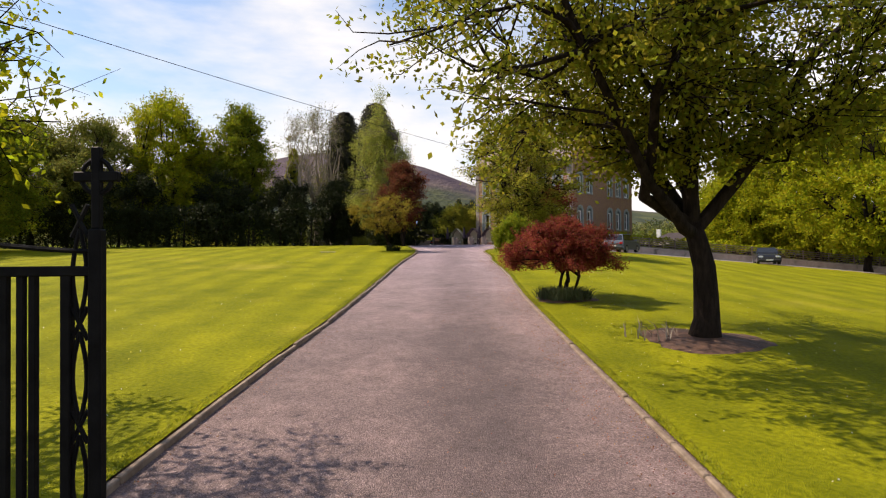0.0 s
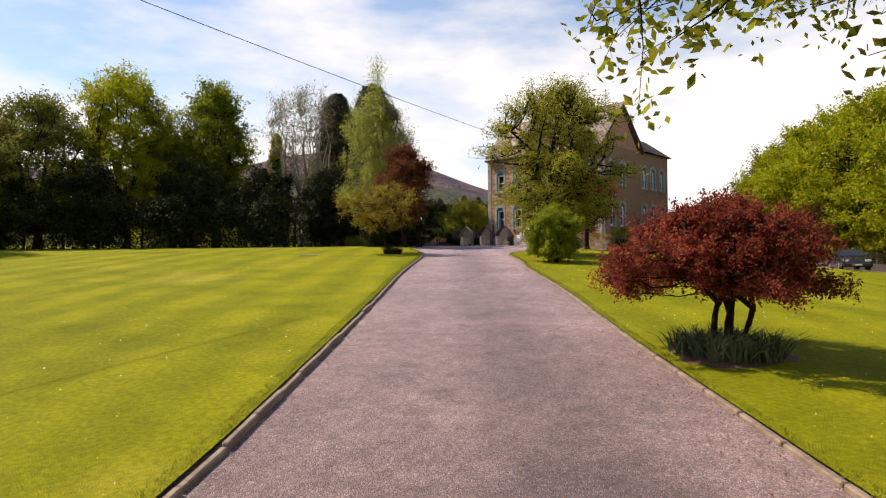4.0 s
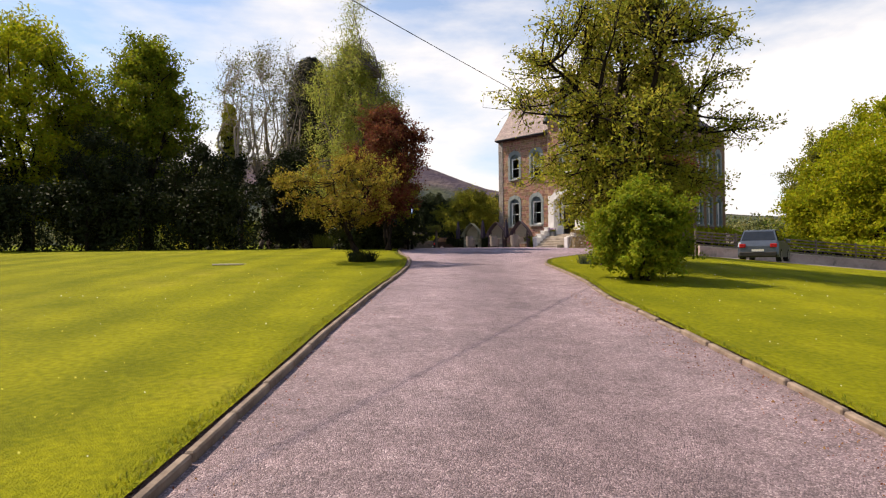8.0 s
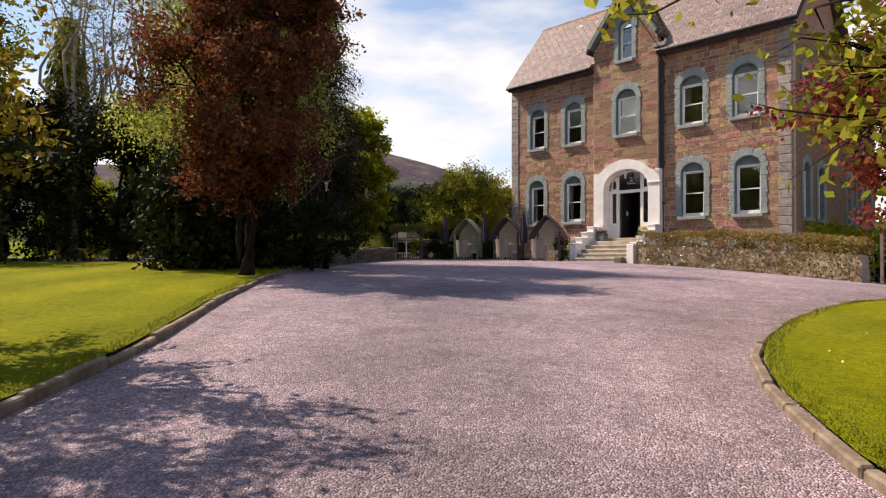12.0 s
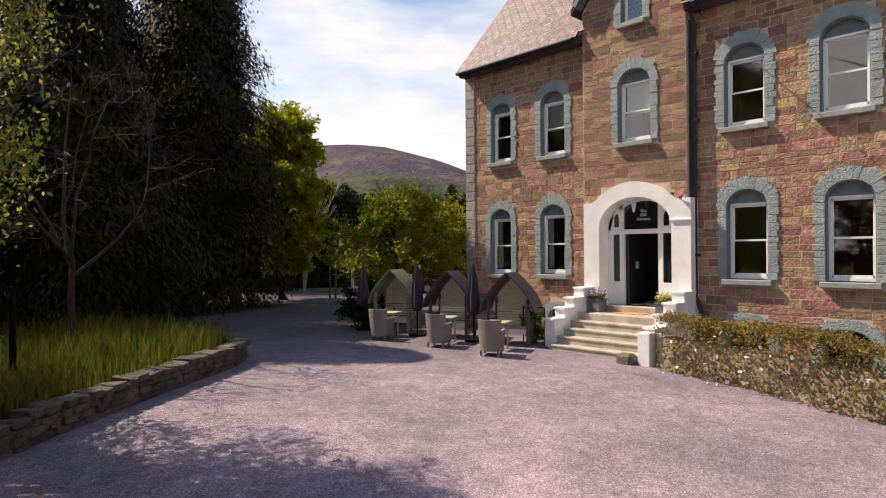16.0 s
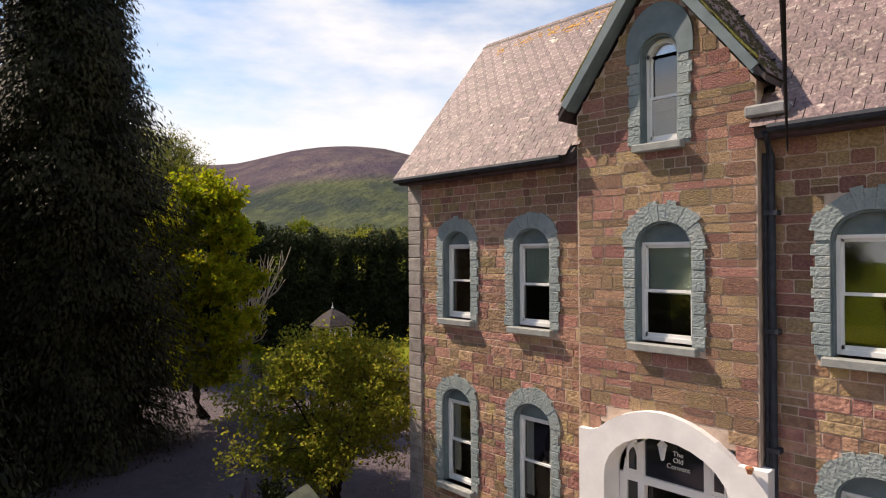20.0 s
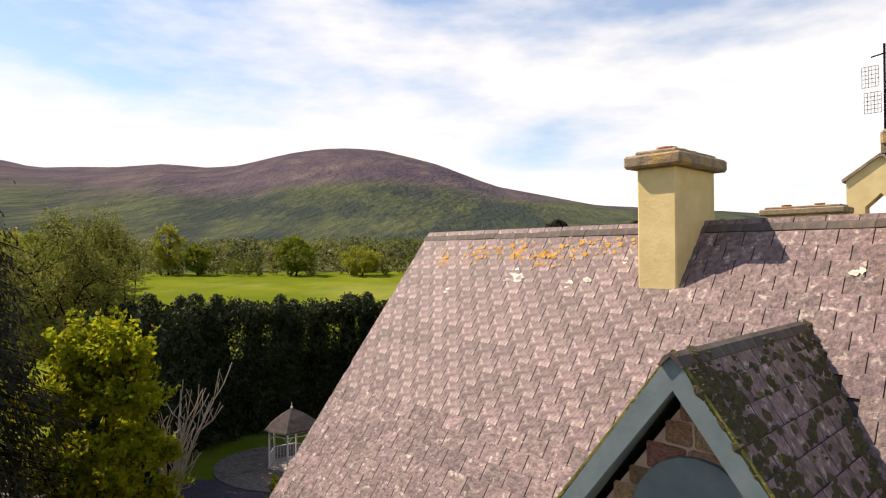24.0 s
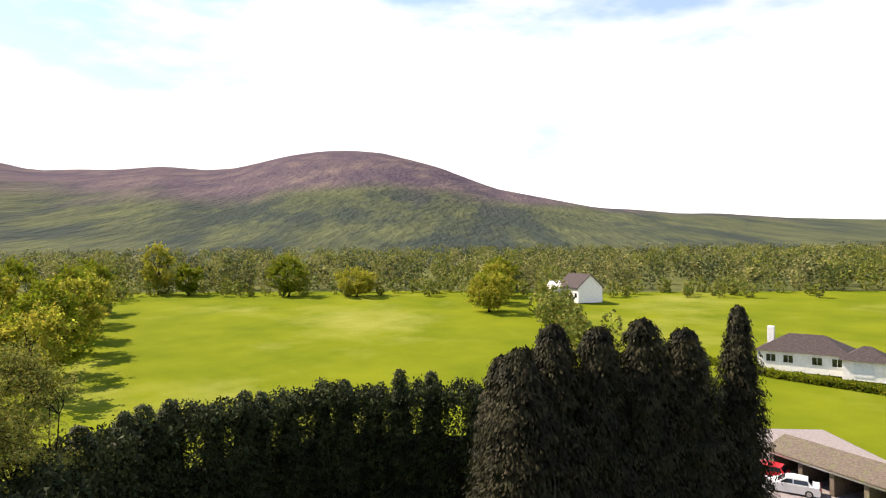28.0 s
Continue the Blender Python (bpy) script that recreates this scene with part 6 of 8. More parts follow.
for k, (x, y, h, sp) in enumerate([(-16.2, 26.0, 14.4, 3.4), (-16.4, 29.2, 15.6, 3.5), (-15.3, 32.4, 15.4, 3.5), (-14.1, 35.6, 15.9, 3.5), (-13.0, 39.0, 15.2, 3.4), (-12.0, 45.5, 16.6, 2.8), (-18.5, 32, 15, 3.9), (-14.4, 42.3, 14.6, 3.9), (-19.6, 28.5, 13.5, 3.0)]):
    conifer("cypress_tree", (x, y), h, sp, "leaf_cypress", "tall dark cypress in the clump behind the house", 80 + k, n=26000, size=0.27, power=0.46 if k != 5 else 0.6, sprays=520, group="cypress clump")

# ---- hills, valley woods, far houses ----
SKY = between([(-60, 6.4), (-46, 7.2), (-40, 7.8), (-35.7, 7.34), (-33.6, 6.9), (-31.0, 7.16), (-28.2, 7.29), (-24.4, 7.78), (-20.8, 7.61), (-18.4, 7.89), (-14.1, 9.08), (-11.8, 9.5), (-9.5, 9.7),
               (-7.4, 9.68), (-5.4, 9.5), (-2.8, 8.9), (-0.2, 8.22), (2.4, 7.2), (5.1, 6.18), (9.2, 5.33), (14.3, 4.23), (17.7, 3.98), (21.4, 3.52), (24.1, 3.48), (29.5, 2.91), (35.8, 2.54), (55, 2.0), (90, 2.0)])
hv, hq = [], []
HEAD = math.radians(46.8)
azs = np.arange(-75, 92, 1.2)
rads = [(350, 0.0), (450, 0.06), (575, 0.16), (725, 0.32), (900, 0.52), (1075, 0.72), (1250, 0.9), (1375, 1.0), (1500, 0.97), (1900, 0.7)]
for a in azs:
    yaw = HEAD - math.radians(a)
    e = math.radians(SKY(a) - 0.1)
    for r, k in rads:
        wig = 7 * noise.noise(Vector((a * 0.12, r * 0.008, 2.0))) * k
        far = max(0.3, math.cos(math.radians(a))) ** 0.4
        dx, dy = -math.sin(yaw) * r / far, math.cos(yaw) * r / far
        full = math.tan(e) * 1375 / far + 14
        hv.append((dx, dy, 8 + (full - 8) * k + wig * (1 - k) * 2))
for i in range(len(azs) - 1):
    for j in range(len(rads) - 1):
        a = i * len(rads) + j
        hq.append((a, a + 1, a + len(rads) + 1, a + len(rads)))
hill = new("hill", np_mesh("hill", hv, hq, True))
hill.data.materials.append(M["heather"])
tagged(hill, "heather-brown mountain with forestry on its lower slopes", "hill", kind="structure")

rng = np.random.default_rng(90)


def far_wood(name, spots, mat, label, leaf=1.6, per=36, seed=1, hgt=(7, 13)):
    """Far trees that nobody could count, as clumps of foliage."""
    rg = np.random.default_rng(seed)
    out = []
    for x, y in spots:
        h = rg.uniform(*hgt)
        r = h * rg.uniform(0.3, 0.5)
        p = rg.normal(size=(per, 3))
        p /= np.linalg.norm(p, axis=1, keepdims=True)
        p *= rg.uniform(0.7, 1.05, (per, 1))
        z = float(lay_su(*along(x, y)))
        out.append(p * [r, r, h * 0.5] + [x, y, z + h * 0.5])
    v, q = leaf_cloud(np.concatenate(out), rg, leaf, 0.2, 0.8)
    ob = new(name, np_mesh(name, v, q))
    ob.data.materials.append(M[mat])
    return tagged(ob, label, "woodland", kind="stuff")


spots = [[], [], []]
for i in range(2300):
    s, u = 205 + 330 * rng.random() ** 1.3, rng.uniform(-480, 500)
    if abs(u) < s * 0.95 + 40:
        spots[rng.integers(0, 3)].append(plan(s, u))
for k, (mat, lab) in enumerate((("leaf_wood_dark", "dark valley woodland"), ("leaf_wood", "green valley woodland"), ("leaf_wood_pale", "pale olive valley trees"))):
    far_wood("valley_wood", spots[k], mat, lab, 1.0, 150, 91 + k)
edge = [plan(s, u) for s, u in zip(rng.uniform(186, 204, 90), rng.uniform(-130, 120, 90))] + [plan(s, -62 - (s - 60) * 0.32 + rng.normal() * 3) for s in rng.uniform(60, 190, 50)] + [plan(s, 26 + (s - 90) * 0.06 + rng.normal() * 3) for s in rng.uniform(95, 195, 46)]
far_wood("meadow_hedge", edge, "leaf_wood", "hedgerow trees round the meadow", 0.9, 90, 95, (3, 6.5))
for k, (s, u, h, sp) in enumerate([(196, -95, 17, 5), (190, -50, 13, 6), (188, -28, 9, 6), (194, -84, 10, 4.5)] + [(*along(x, y), h, 6) for x, y, h in ((-92, 15, 13), (-106, 20, 15), (-122, 26, 14), (-138, 30, 15), (-156, 36, 13), (-176, 42, 14), (-98, 3, 14), (-118, 10, 16), (-140, 16, 16), (-170, 26, 15), (-124, 144, 10), (-114, 131, 9), (-103, 118, 10), (-134, 157, 11))]):
    tree("field_tree", plan(s, u), h, sp, "leaf_cherry" if k % 2 == 0 else "leaf_green", "round-headed tree at the edge of the meadow", 100 + k, trunk=0.3, fork=0.2, lumps=44, twigs=7, leaves=24, size=0.55, crown=(0.08, 1.0), hollow=0.5, lump_r=sp * 0.36, fine=False, group="meadow trees")
for k, (x, y, h) in enumerate([(-26.4, 2.0, 14.6), (-29.0, 4.6, 15.0), (-30.5, 0.8, 13.6), (-50, -2, 13)]):
    tree("alder_tree", (x, y), h, 3.4, "leaf_olive", "thin-leaved tree with visible stems", 120 + k, trunk=0.14, fork=0.4, lumps=80, twigs=10, leaves=22, size=0.13, crown=(0.5, 1.0), hollow=0.15, lump_r=1.1, forks=3, group="trees by the lane")
# woods east of the car park
for k, (x, y, h, sp, mat) in enumerate([(19.5, 36, 12.5, 6, "leaf_lime"), (25, 27, 13, 6, "leaf_lime"), (30, 20, 13, 6, "leaf_lime"), (34, 33, 16, 7, "leaf_lime"), (36, 12, 12.5, 6, "leaf_lime"), (43, 22, 15, 7, "leaf_cherry"), (44, 4, 12, 6, "leaf_lime"), (13.5, 45, 11.5, 6, "leaf_olive"), (54, -6, 12, 6, "leaf_lime"), (28, 42, 16, 7, "leaf_olive"), (16.5, 30.5, 7.5, 4.4, "leaf_lime"), (22, 22, 8, 5, "leaf_lime")]):
    tree("beech_tree", (x, y), h * 1.3, sp * 1.1, mat, "full bright green tree beyond the car park", 130 + k, trunk=0.3, fork=0.2, lumps=120, twigs=8, leaves=40, size=0.27, crown=(0.03, 1.0), hollow=0.45, lump_r=1.6, fine=False, group="trees east of the drive")

# ---- forecourt: pond, garden seats, planting ----
def scatter_blades(name, pts, rng, length, width, mat, label, category, lean=0.25, kind="", at=(0, 0, 0), group=""):
    """Upright tapering blades, three triangles' worth each."""
    n = len(pts)
    L = length * rng.uniform(0.6, 1.25, (n, 1))
    d = np.concatenate([rng.normal(size=(n, 2)) * lean, np.ones((n, 1))], 1)
    a = rng.uniform(0, 2 * math.pi, n)
    w = np.stack([np.cos(a), np.sin(a), 0 * a], -1) * width / 2
    mid = pts + d * L * 0.55
    tip = pts + d * L + np.concatenate([d[:, :2] * L * 0.6, -0.12 * L], 1)
    v = np.stack([pts - w, pts + w, mid + w * 0.7, mid - w * 0.7, tip + w * 0.1, tip - w * 0.1], 1).reshape(-1, 3)
    k = np.arange(n)[:, None] * 6
    q = np.concatenate([k + [0, 1, 2, 3], k + [3, 2, 4, 5]])
    ob = new(name, np_mesh(name, v, q))
    ob.data.materials.append(M[mat])
    ob.location = at
    return tagged(ob, label, category, group, kind)


def disc_points(rng, n, r, z=0.0):
    a, k = rng.uniform(0, 2 * math.pi, n), np.sqrt(rng.uniform(0, 1, n)) * r
    return np.stack([k * np.cos(a), k * np.sin(a), np.full(n, z)], -1)


rg = np.random.default_rng(200)
POND = [(6.3, -15.5), (5.0, -13.9), (3.8, -12.3), (2.8, -10.9), (2.0, -9.7), (1.3, -9.0), (0.4, -8.75), (-0.5, -8.9), (-1.4, -9.4)]
pond_wall = thing("pond_wall", (0, 0, 0), 0, "low curved dry-stone wall round the reed pond", "wall")
rw = random.Random(5)
shared = []
for k in range(6):
    sh = Shape().slab((-0.5, -0.5, -0.5), (0.5, 0.5, 0.5), 0.12)
    sh.v = [(a + rw.uniform(-0.08, 0.08), b + rw.uniform(-0.08, 0.08), c + rw.uniform(-0.08, 0.08)) for a, b, c in sh.v]
    me = sh.mesh("wall_stone")
    me.materials.append(M["rubble"])
    shared.append(me)
core = Shape()
for (x0, y0), (x1, y1) in zip(POND, POND[1:]):
    ln, ang = math.hypot(x1 - x0, y1 - y0), math.degrees(math.atan2(y1 - y0, x1 - x0))
    nrm = Vector((-(y1 - y0), x1 - x0, 0)) / ln * 0.12
    z = lay(x0, y0)
    core.add([(x0 - nrm.x, y0 - nrm.y, z - 0.2), (x0 + nrm.x, y0 + nrm.y, z - 0.2), (x1 + nrm.x, y1 + nrm.y, z - 0.2), (x1 - nrm.x, y1 - nrm.y, z - 0.2),
              (x0 - nrm.x, y0 - nrm.y, z + 0.38), (x0 + nrm.x, y0 + nrm.y, z + 0.38), (x1 + nrm.x, y1 + nrm.y, z + 0.38), (x1 - nrm.x, y1 - nrm.y, z + 0.38)],
             [(0, 3, 2, 1), (4, 5, 6, 7), (0, 1, 5, 4), (1, 2, 6, 5), (2, 3, 7, 6), (3, 0, 4, 7)])
    for row in range(4):
        d = rw.uniform(-0.1, 0.05)
        while d < ln:
            w = rw.uniform(0.2, 0.42)
            k = (d + w / 2) / ln
            ob = new("wall_stone", rw.choice(shared))
            ob.parent = pond_wall
            ob.matrix_basis = pose(x0 + (x1 - x0) * k, y0 + (y1 - y0) * k, z + 0.06 + row * 0.125 + rw.uniform(-0.015, 0.015), rw.uniform(-6, 6), rw.uniform(-5, 5), ang + rw.uniform(-6, 6)) @ Matrix.Diagonal((w * 0.97, 0.34 if row < 3 else 0.42, 0.125, 1))
            d += w
part("wall_core", core, "earth", pond_wall)
pond = Shape()
ring = [(x - 0.1, y - 0.05, lay(x, y) + 0.18) for x, y in POND] + [(-4.5, -11.5, 0.1), (-4.0, -15.0, 0.1), (0.0, -17.5, 0.0), (4.5, -17.5, -0.2)]
pond.add(ring, [tuple(range(len(ring)))])
single("water", pond, "water", "dark still pond water under the reeds", "water", kind="structure")
pp = rg.uniform((-3.8, -16.5), (5.0, -9.2), (16000, 2))
inside = np.zeros(len(pp), bool)
poly = [(p[0], p[1]) for p in ring]
for (xa, ya), (xb, yb) in zip(poly, poly[1:] + poly[:1]):
    hit = ((ya > pp[:, 1]) != (yb > pp[:, 1])) & (pp[:, 0] < (xb - xa) * (pp[:, 1] - ya) / (yb - ya + 1e-9) + xa)
    inside ^= hit
inside &= (np.sin(pp[:, 0] * 2.1) + np.sin(pp[:, 1] * 1.7 + 1) + rg.normal(size=len(pp)) * 0.7) > -0.6
pp = pp[inside]
zz = lay_su(*along(pp[:, 0], pp[:, 1])) + 0.12
scatter_blades("reeds", np.column_stack([pp, zz]), rg, 0.85, 0.025, "reed", "tall yellow-green reeds standing in the pond", "reeds", 0.12, "stuff")

lamp = thing("lamp_post", (6.75, -15.5, lay(6.75, -15.5)), 0, "black iron lamp post with clear glass lantern", "street lamp")
part("post", Shape().lathe([(0.09, 0), (0.09, 0.2), (0.05, 0.26), (0.035, 0.8), (0.03, 1.95), (0.055, 1.99)], 12), "black_iron", lamp, smooth=True)
lant = part("lantern", Shape().lathe([(0.06, 2.0), (0.115, 2.26), (0.115, 2.27)], 6), "glass", lamp, "clear glass lantern")
part("lantern_roof", Shape().lathe([(0.14, 2.27), (0.08, 2.37), (0.02, 2.41), (0.012, 2.46)], 6), "black_iron", lant)
stand = thing("garden_ornament", (2.6, -13.6, lay(2.6, -13.6) + 0.1), 0, "dark iron pedestal standing among the reeds", "ornament")
part("base", Shape().lathe([(0.42, 0), (0.42, 0.3), (0.3, 0.36), (0.12, 0.42)], 12), "black_iron", stand)
part("stem", Shape().lathe([(0.06, 0.4), (0.045, 1.9), (0.08, 1.95)], 10), "black_iron", stand)


def garden_pod(at, turn, roof_mat, label):
    pod = thing("garden_pod", at, turn, label, "garden seat", "arched garden seats")
    for x in (-0.55, 0.55):
        for y in (-0.38, 0.4):
            part("post", Shape().slab((x - 0.04, y - 0.04, -0.03), (x + 0.04, y + 0.04, 1.24), 0.008), roof_mat, pod)
        part("side_rail", Shape().slab((x - 0.03, -0.34, 0.62), (x + 0.03, 0.36, 0.68), 0.006), roof_mat, pod)
        for k in range(3):
            part("side_slat", Shape().slab((x - 0.015, -0.28 + 0.2 * k, 0.1), (x + 0.015, -0.2 + 0.2 * k, 0.62), 0.004), roof_mat, pod)
    prof = [(0.74, 0.88), (0.69, 1.04), (0.61, 1.22), (0.5, 1.39), (0.38, 1.54), (0.25, 1.68), (0.12, 1.81), (0.0, 1.92)]
    for sd in (-1, 1):
        for (xa, za), (xb, zb) in zip(prof, prof[1:]):
            nx, nz = (za - zb), (xa - xb) * 1.0
            n = math.hypot(nx, nz)
            nx, nz = -nx / n * 0.034, nz / n * 0.034
            out = [(sd * xa, za), (sd * xb, zb), (sd * (xb + nx), zb + nz), (sd * (xa + nx), za + nz)]
            part("roof_board", Shape().prism(out, -0.52, 0.5), roof_mat, pod)
    outline = [(x - 0.03, z - 0.03) for x, z in prof[:-1]]
    part("back_panel", Shape().prism([(-x, z) for x, z in outline] + [(0, 1.87)] + outline[::-1] + [(0.55, 0.86), (-0.55, 0.86)], 0.38, 0.41), "pod_wood", pod, "pale cream boarded back")
    for k in range(8):
        part("back_slat", Shape().slab((-0.53, 0.33, 0.45 + 0.078 * k), (0.53, 0.355, 0.51 + 0.078 * k), 0.005), "pod_wood", pod)
    for k in range(5):
        part("seat_slat", Shape().slab((-0.53, -0.32 + 0.125 * k, 0.4), (0.53, -0.21 + 0.125 * k, 0.43), 0.005), "pod_wood", pod)
    part("seat_front", Shape().slab((-0.53, -0.34, 0.3), (0.53, -0.32, 0.43), 0.005), "pod_wood", pod)
    return pod


pod_b = garden_pod((2.05, -2.75, lay(2.05, -2.75)), 26, "pod_grey", "arched garden seat with plum-grey boarded roof and cream slats")
copy_thing(pod_b, pose(4.12, -2.5, lay(4.12, -2.5), 0, 0, 24))
garden_pod((-0.15, -3.1, lay(-0.15, -3.1)), 28, "pod_green", "arched garden seat with pale green boarded roof and cream slats")


def wicker_chair(at, turn):
    ch = thing("wicker_chair", at, turn, "pale woven wicker tub chair on the gravel", "chair", "wicker chairs")
    outer, inner = [], []
    for i in range(13):
        t = math.pi * i / 12
        outer.append((0.3 * math.cos(t), 0.06 + 0.28 * math.sin(t)))
        inner.append((0.25 * math.cos(t), 0.06 + 0.23 * math.sin(t)))
    outer, inner = [(0.3, -0.28)] + outer + [(-0.3, -0.28)], [(0.25, -0.28)] + inner + [(-0.25, -0.28)]
    for name, shape in (("arm_shell", Shape().ring(outer, inner, 0.12, 0.62, 2)), ("backrest", Shape().ring(outer[3:-3], inner[3:-3], 0.62, 0.88, 2))):
        # the shell widens upwards
        shape.v = [(x * (0.82 + 0.36 * z), 0.05 + (y - 0.05) * (0.84 + 0.3 * z), z) for x, y, z in shape.v]
        part(name, shape, "wicker", ch)
    part("seat", Shape().slab((-0.25, -0.28, 0.34), (0.25, 0.2, 0.42), 0.02), "wicker", ch)
    part("front_apron", Shape().slab((-0.25, -0.28, 0.12), (0.25, -0.24, 0.34), 0.01), "wicker", ch)
    for x in (-0.21, 0.21):
        for y in (-0.21, 0.22):
            part("leg", Shape().slab((x - 0.025, y - 0.025, -0.02), (x + 0.025, y + 0.025, 0.14), 0.005), "wicker", ch)
    return ch


def cafe_table(at, turn):
    tb = thing("cafe_table", at, turn, "square pale table with metal legs before a seat", "table", "cafe tables")
    part("tabletop", Shape().slab((-0.3, -0.3, 0.69), (0.3, 0.3, 0.72), 0.008), "table", tb)
    for x in (-0.2, 0.2):
        for y in (-0.2, 0.2):
            part("leg", Shape().slab((x - 0.02, y - 0.02, -0.02), (x + 0.02, y + 0.02, 0.7), 0.004), "table", tb)
    return tb


c1 = wicker_chair((4.95, -4.25, lay(4.95, -4.25)), 212)
copy_thing(c1, pose(3.1, -4.3, lay(3.1, -4.3), 0, 0, 206))
copy_thing(c1, pose(1.0, -4.6, lay(1.0, -4.6), 0, 0, 208))
t1 = cafe_table((4.5, -3.5, lay(4.5, -3.5)), 24)
copy_thing(t1, pose(2.75, -3.7, lay(2.75, -3.7), 0, 0, 26))
copy_thing(t1, pose(0.62, -4.0, lay(0.62, -4.0), 0, 0, 28))


def parasol(at):
    p = thing("parasol", at, 0, "closed dark canvas parasol on a round base", "parasol", "closed parasols")
    part("base", Shape().lathe([(0.26, 0), (0.26, 0.06), (0.05, 0.09)], 14), "black_iron", p)
    part("pole", Shape().tube([(0, 0, 0), (0, 0, 2.15)], 0.022, 8), "black_iron", p)
    sh = Shape()
    prof = [(0.10, 0.75), (0.17, 0.82), (0.19, 1.1), (0.15, 1.5), (0.10, 1.85), (0.03, 2.12)]
    k, sides = len(sh.v), 16
    for r, z in prof:
        for j in range(sides):
            a = 2 * math.pi * j / sides
            rr = r * (1 if j % 2 else 0.72)
            sh.v.append((rr * math.cos(a), rr * math.sin(a), z))
    for i in range(len(prof) - 1):
        for j in range(sides):
            a, b = i * sides + j, i * sides + (j + 1) % sides
            sh.f.append((a, b, b + sides, a + sides))
    part("canopy", sh, "canvas", p, "folded dark canvas canopy")
    return p


u1 = parasol((3.15, -3.0, lay(3.15, -3.0)))
copy_thing(u1, pose(1.2, -3.4, lay(1.2, -3.4)))
copy_thing(u1, pose(-1.1, -3.7, lay(-1.1, -3.7)))

# at the door
def flower_box(at, petals, label):
    b = thing("flower_box", at, 0, label, "planter", "flower boxes")
    part("box", Shape().slab((-0.18, -0.18, 0), (0.18, 0.18, 0.34), 0.01), "planter", b)
    part("rim", Shape().ring([(-0.2, -0.2), (0.2, -0.2), (0.2, 0.2), (-0.2, 0.2)], [(-0.16, -0.16), (0.16, -0.16), (0.16, 0.16), (-0.16, 0.16)], 0.33, 0.36, 2, True), "planter", b)
    r = np.random.default_rng(int(at[0] * 10))
    v, q = leaf_cloud(disc_points(r, 500, 0.2, 0.42) + r.normal(size=(500, 3)) * [0.03, 0.03, 0.07], r, 0.06)
    part("foliage", np_mesh("foliage", v, q), "leaf_green", b)
    for pm in petals:
        v, q = leaf_cloud(disc_points(r, 160, 0.2, 0.52) + r.normal(size=(160, 3)) * [0.03, 0.03, 0.05], r, 0.045, 0, 0.9)
        part("blossom", np_mesh("blossom", v, q), pm, b)


flower_box((5.62, -0.62, 0.78), ("petal_violet", "petal_white"), "grey planter with violet and white flowers beside the door")
flower_box((7.62, -0.66, 0.78), ("petal_white", "petal_yellow"), "grey planter with pale flowers beside the door")
single("doormat", Shape().slab((-0.42, -0.2, 0), (0.42, 0.2, 0.02), 0.006), "mat_coir", "orange-brown coir doormat on the landing", "doormat", (6.6, -0.55, 0.78))
wall_lamp = thing("wall_lamp", (7.98, -0.4, 3.72), 0, "small spot lamp on the white door surround", "lamp")
part("bracket", Shape().tube([(0, 0, 0), (0, -0.1, 0.03)], 0.02, 6), "white_gloss", wall_lamp)
part("head", Shape().lathe([(0.03, 0.02), (0.06, 0.1), (0.05, 0.12)], 10, (0, -0.12)), "pot", wall_lamp)
rail = thing("handrail", (0, 0, 0), 0, "thin black iron rail beside the steps", "railing")
part("top_rail", Shape().tube([(5.0, -2.2, 0.95), (4.2, -2.1, 0.9)], 0.016, 6), "black_iron", rail)
for x, y in ((5.0, -2.2), (4.2, -2.1)):
    part("upright", Shape().tube([(x, y, -0.1), (x, y, 0.95)], 0.018, 6), "black_iron", rail)
for z in (0.35, 0.65):
    part("cross_rail", Shape().tube([(5.0, -2.2, z), (4.2, -2.1, z - 0.03)], 0.012, 6), "black_iron", rail)
tree("rose_shrub", (4.4, -1.9, 0), 0.95, 0.4, "leaf_green", "small climbing shrub beside the steps", 71, trunk=0.02, fork=0.3, lumps=18, twigs=6, leaves=20, size=0.07, crown=(0.1, 1), lump_r=0.2, squash=0.02, category="shrub")

# brown-leaved hedge before the front wall
hedge_mass("front_hedge", [(8.5, -2.35), (10.2, -2.6), (12.0, -3.0), (14.0, -3.6), (16.2, -4.6)], 1.22, 0.8, "leaf_brown", "thin brown-leaved hedge along the front of the house", 72, n=19000, size=0.07, rough=0.12, droop=0)
fr = thing("hedge_rail", (0, 0, 0), 0, "low iron rail inside the front hedge", "railing")
for (xa, ya), (xb, yb) in zip([(8.3, -2.45), (10.2, -2.7), (12.0, -3.1), (14.0, -3.7)], [(10.2, -2.7), (12.0, -3.1), (14.0, -3.7), (16.2, -4.7)]):
    for z in (0.35, 0.75):
        part("rail", Shape().tube([(xa, ya, lay(xa, ya) + z), (xb, yb, lay(xb, yb) + z)], 0.016, 6), "rail", fr)
    part("upright", Shape().tube([(xa, ya, lay(xa, ya) - 0.05), (xa, ya, lay(xa, ya) + 0.85)], 0.02, 6), "rail", fr)
v, q = leaf_cloud(np.column_stack([rg.uniform(8.6, 14, 90), rg.uniform(-3.6, -2.9, 90), rg.uniform(-0.2, 0.9, 90)]), rg, 0.09, 0, 0.9)
sb = new("blossom", np_mesh("blossom", v, q))
sb.data.materials.append(M["petal_white"])
tagged(sb, "scattered white clematis flowers in the hedge", "flowers", kind="stuff")

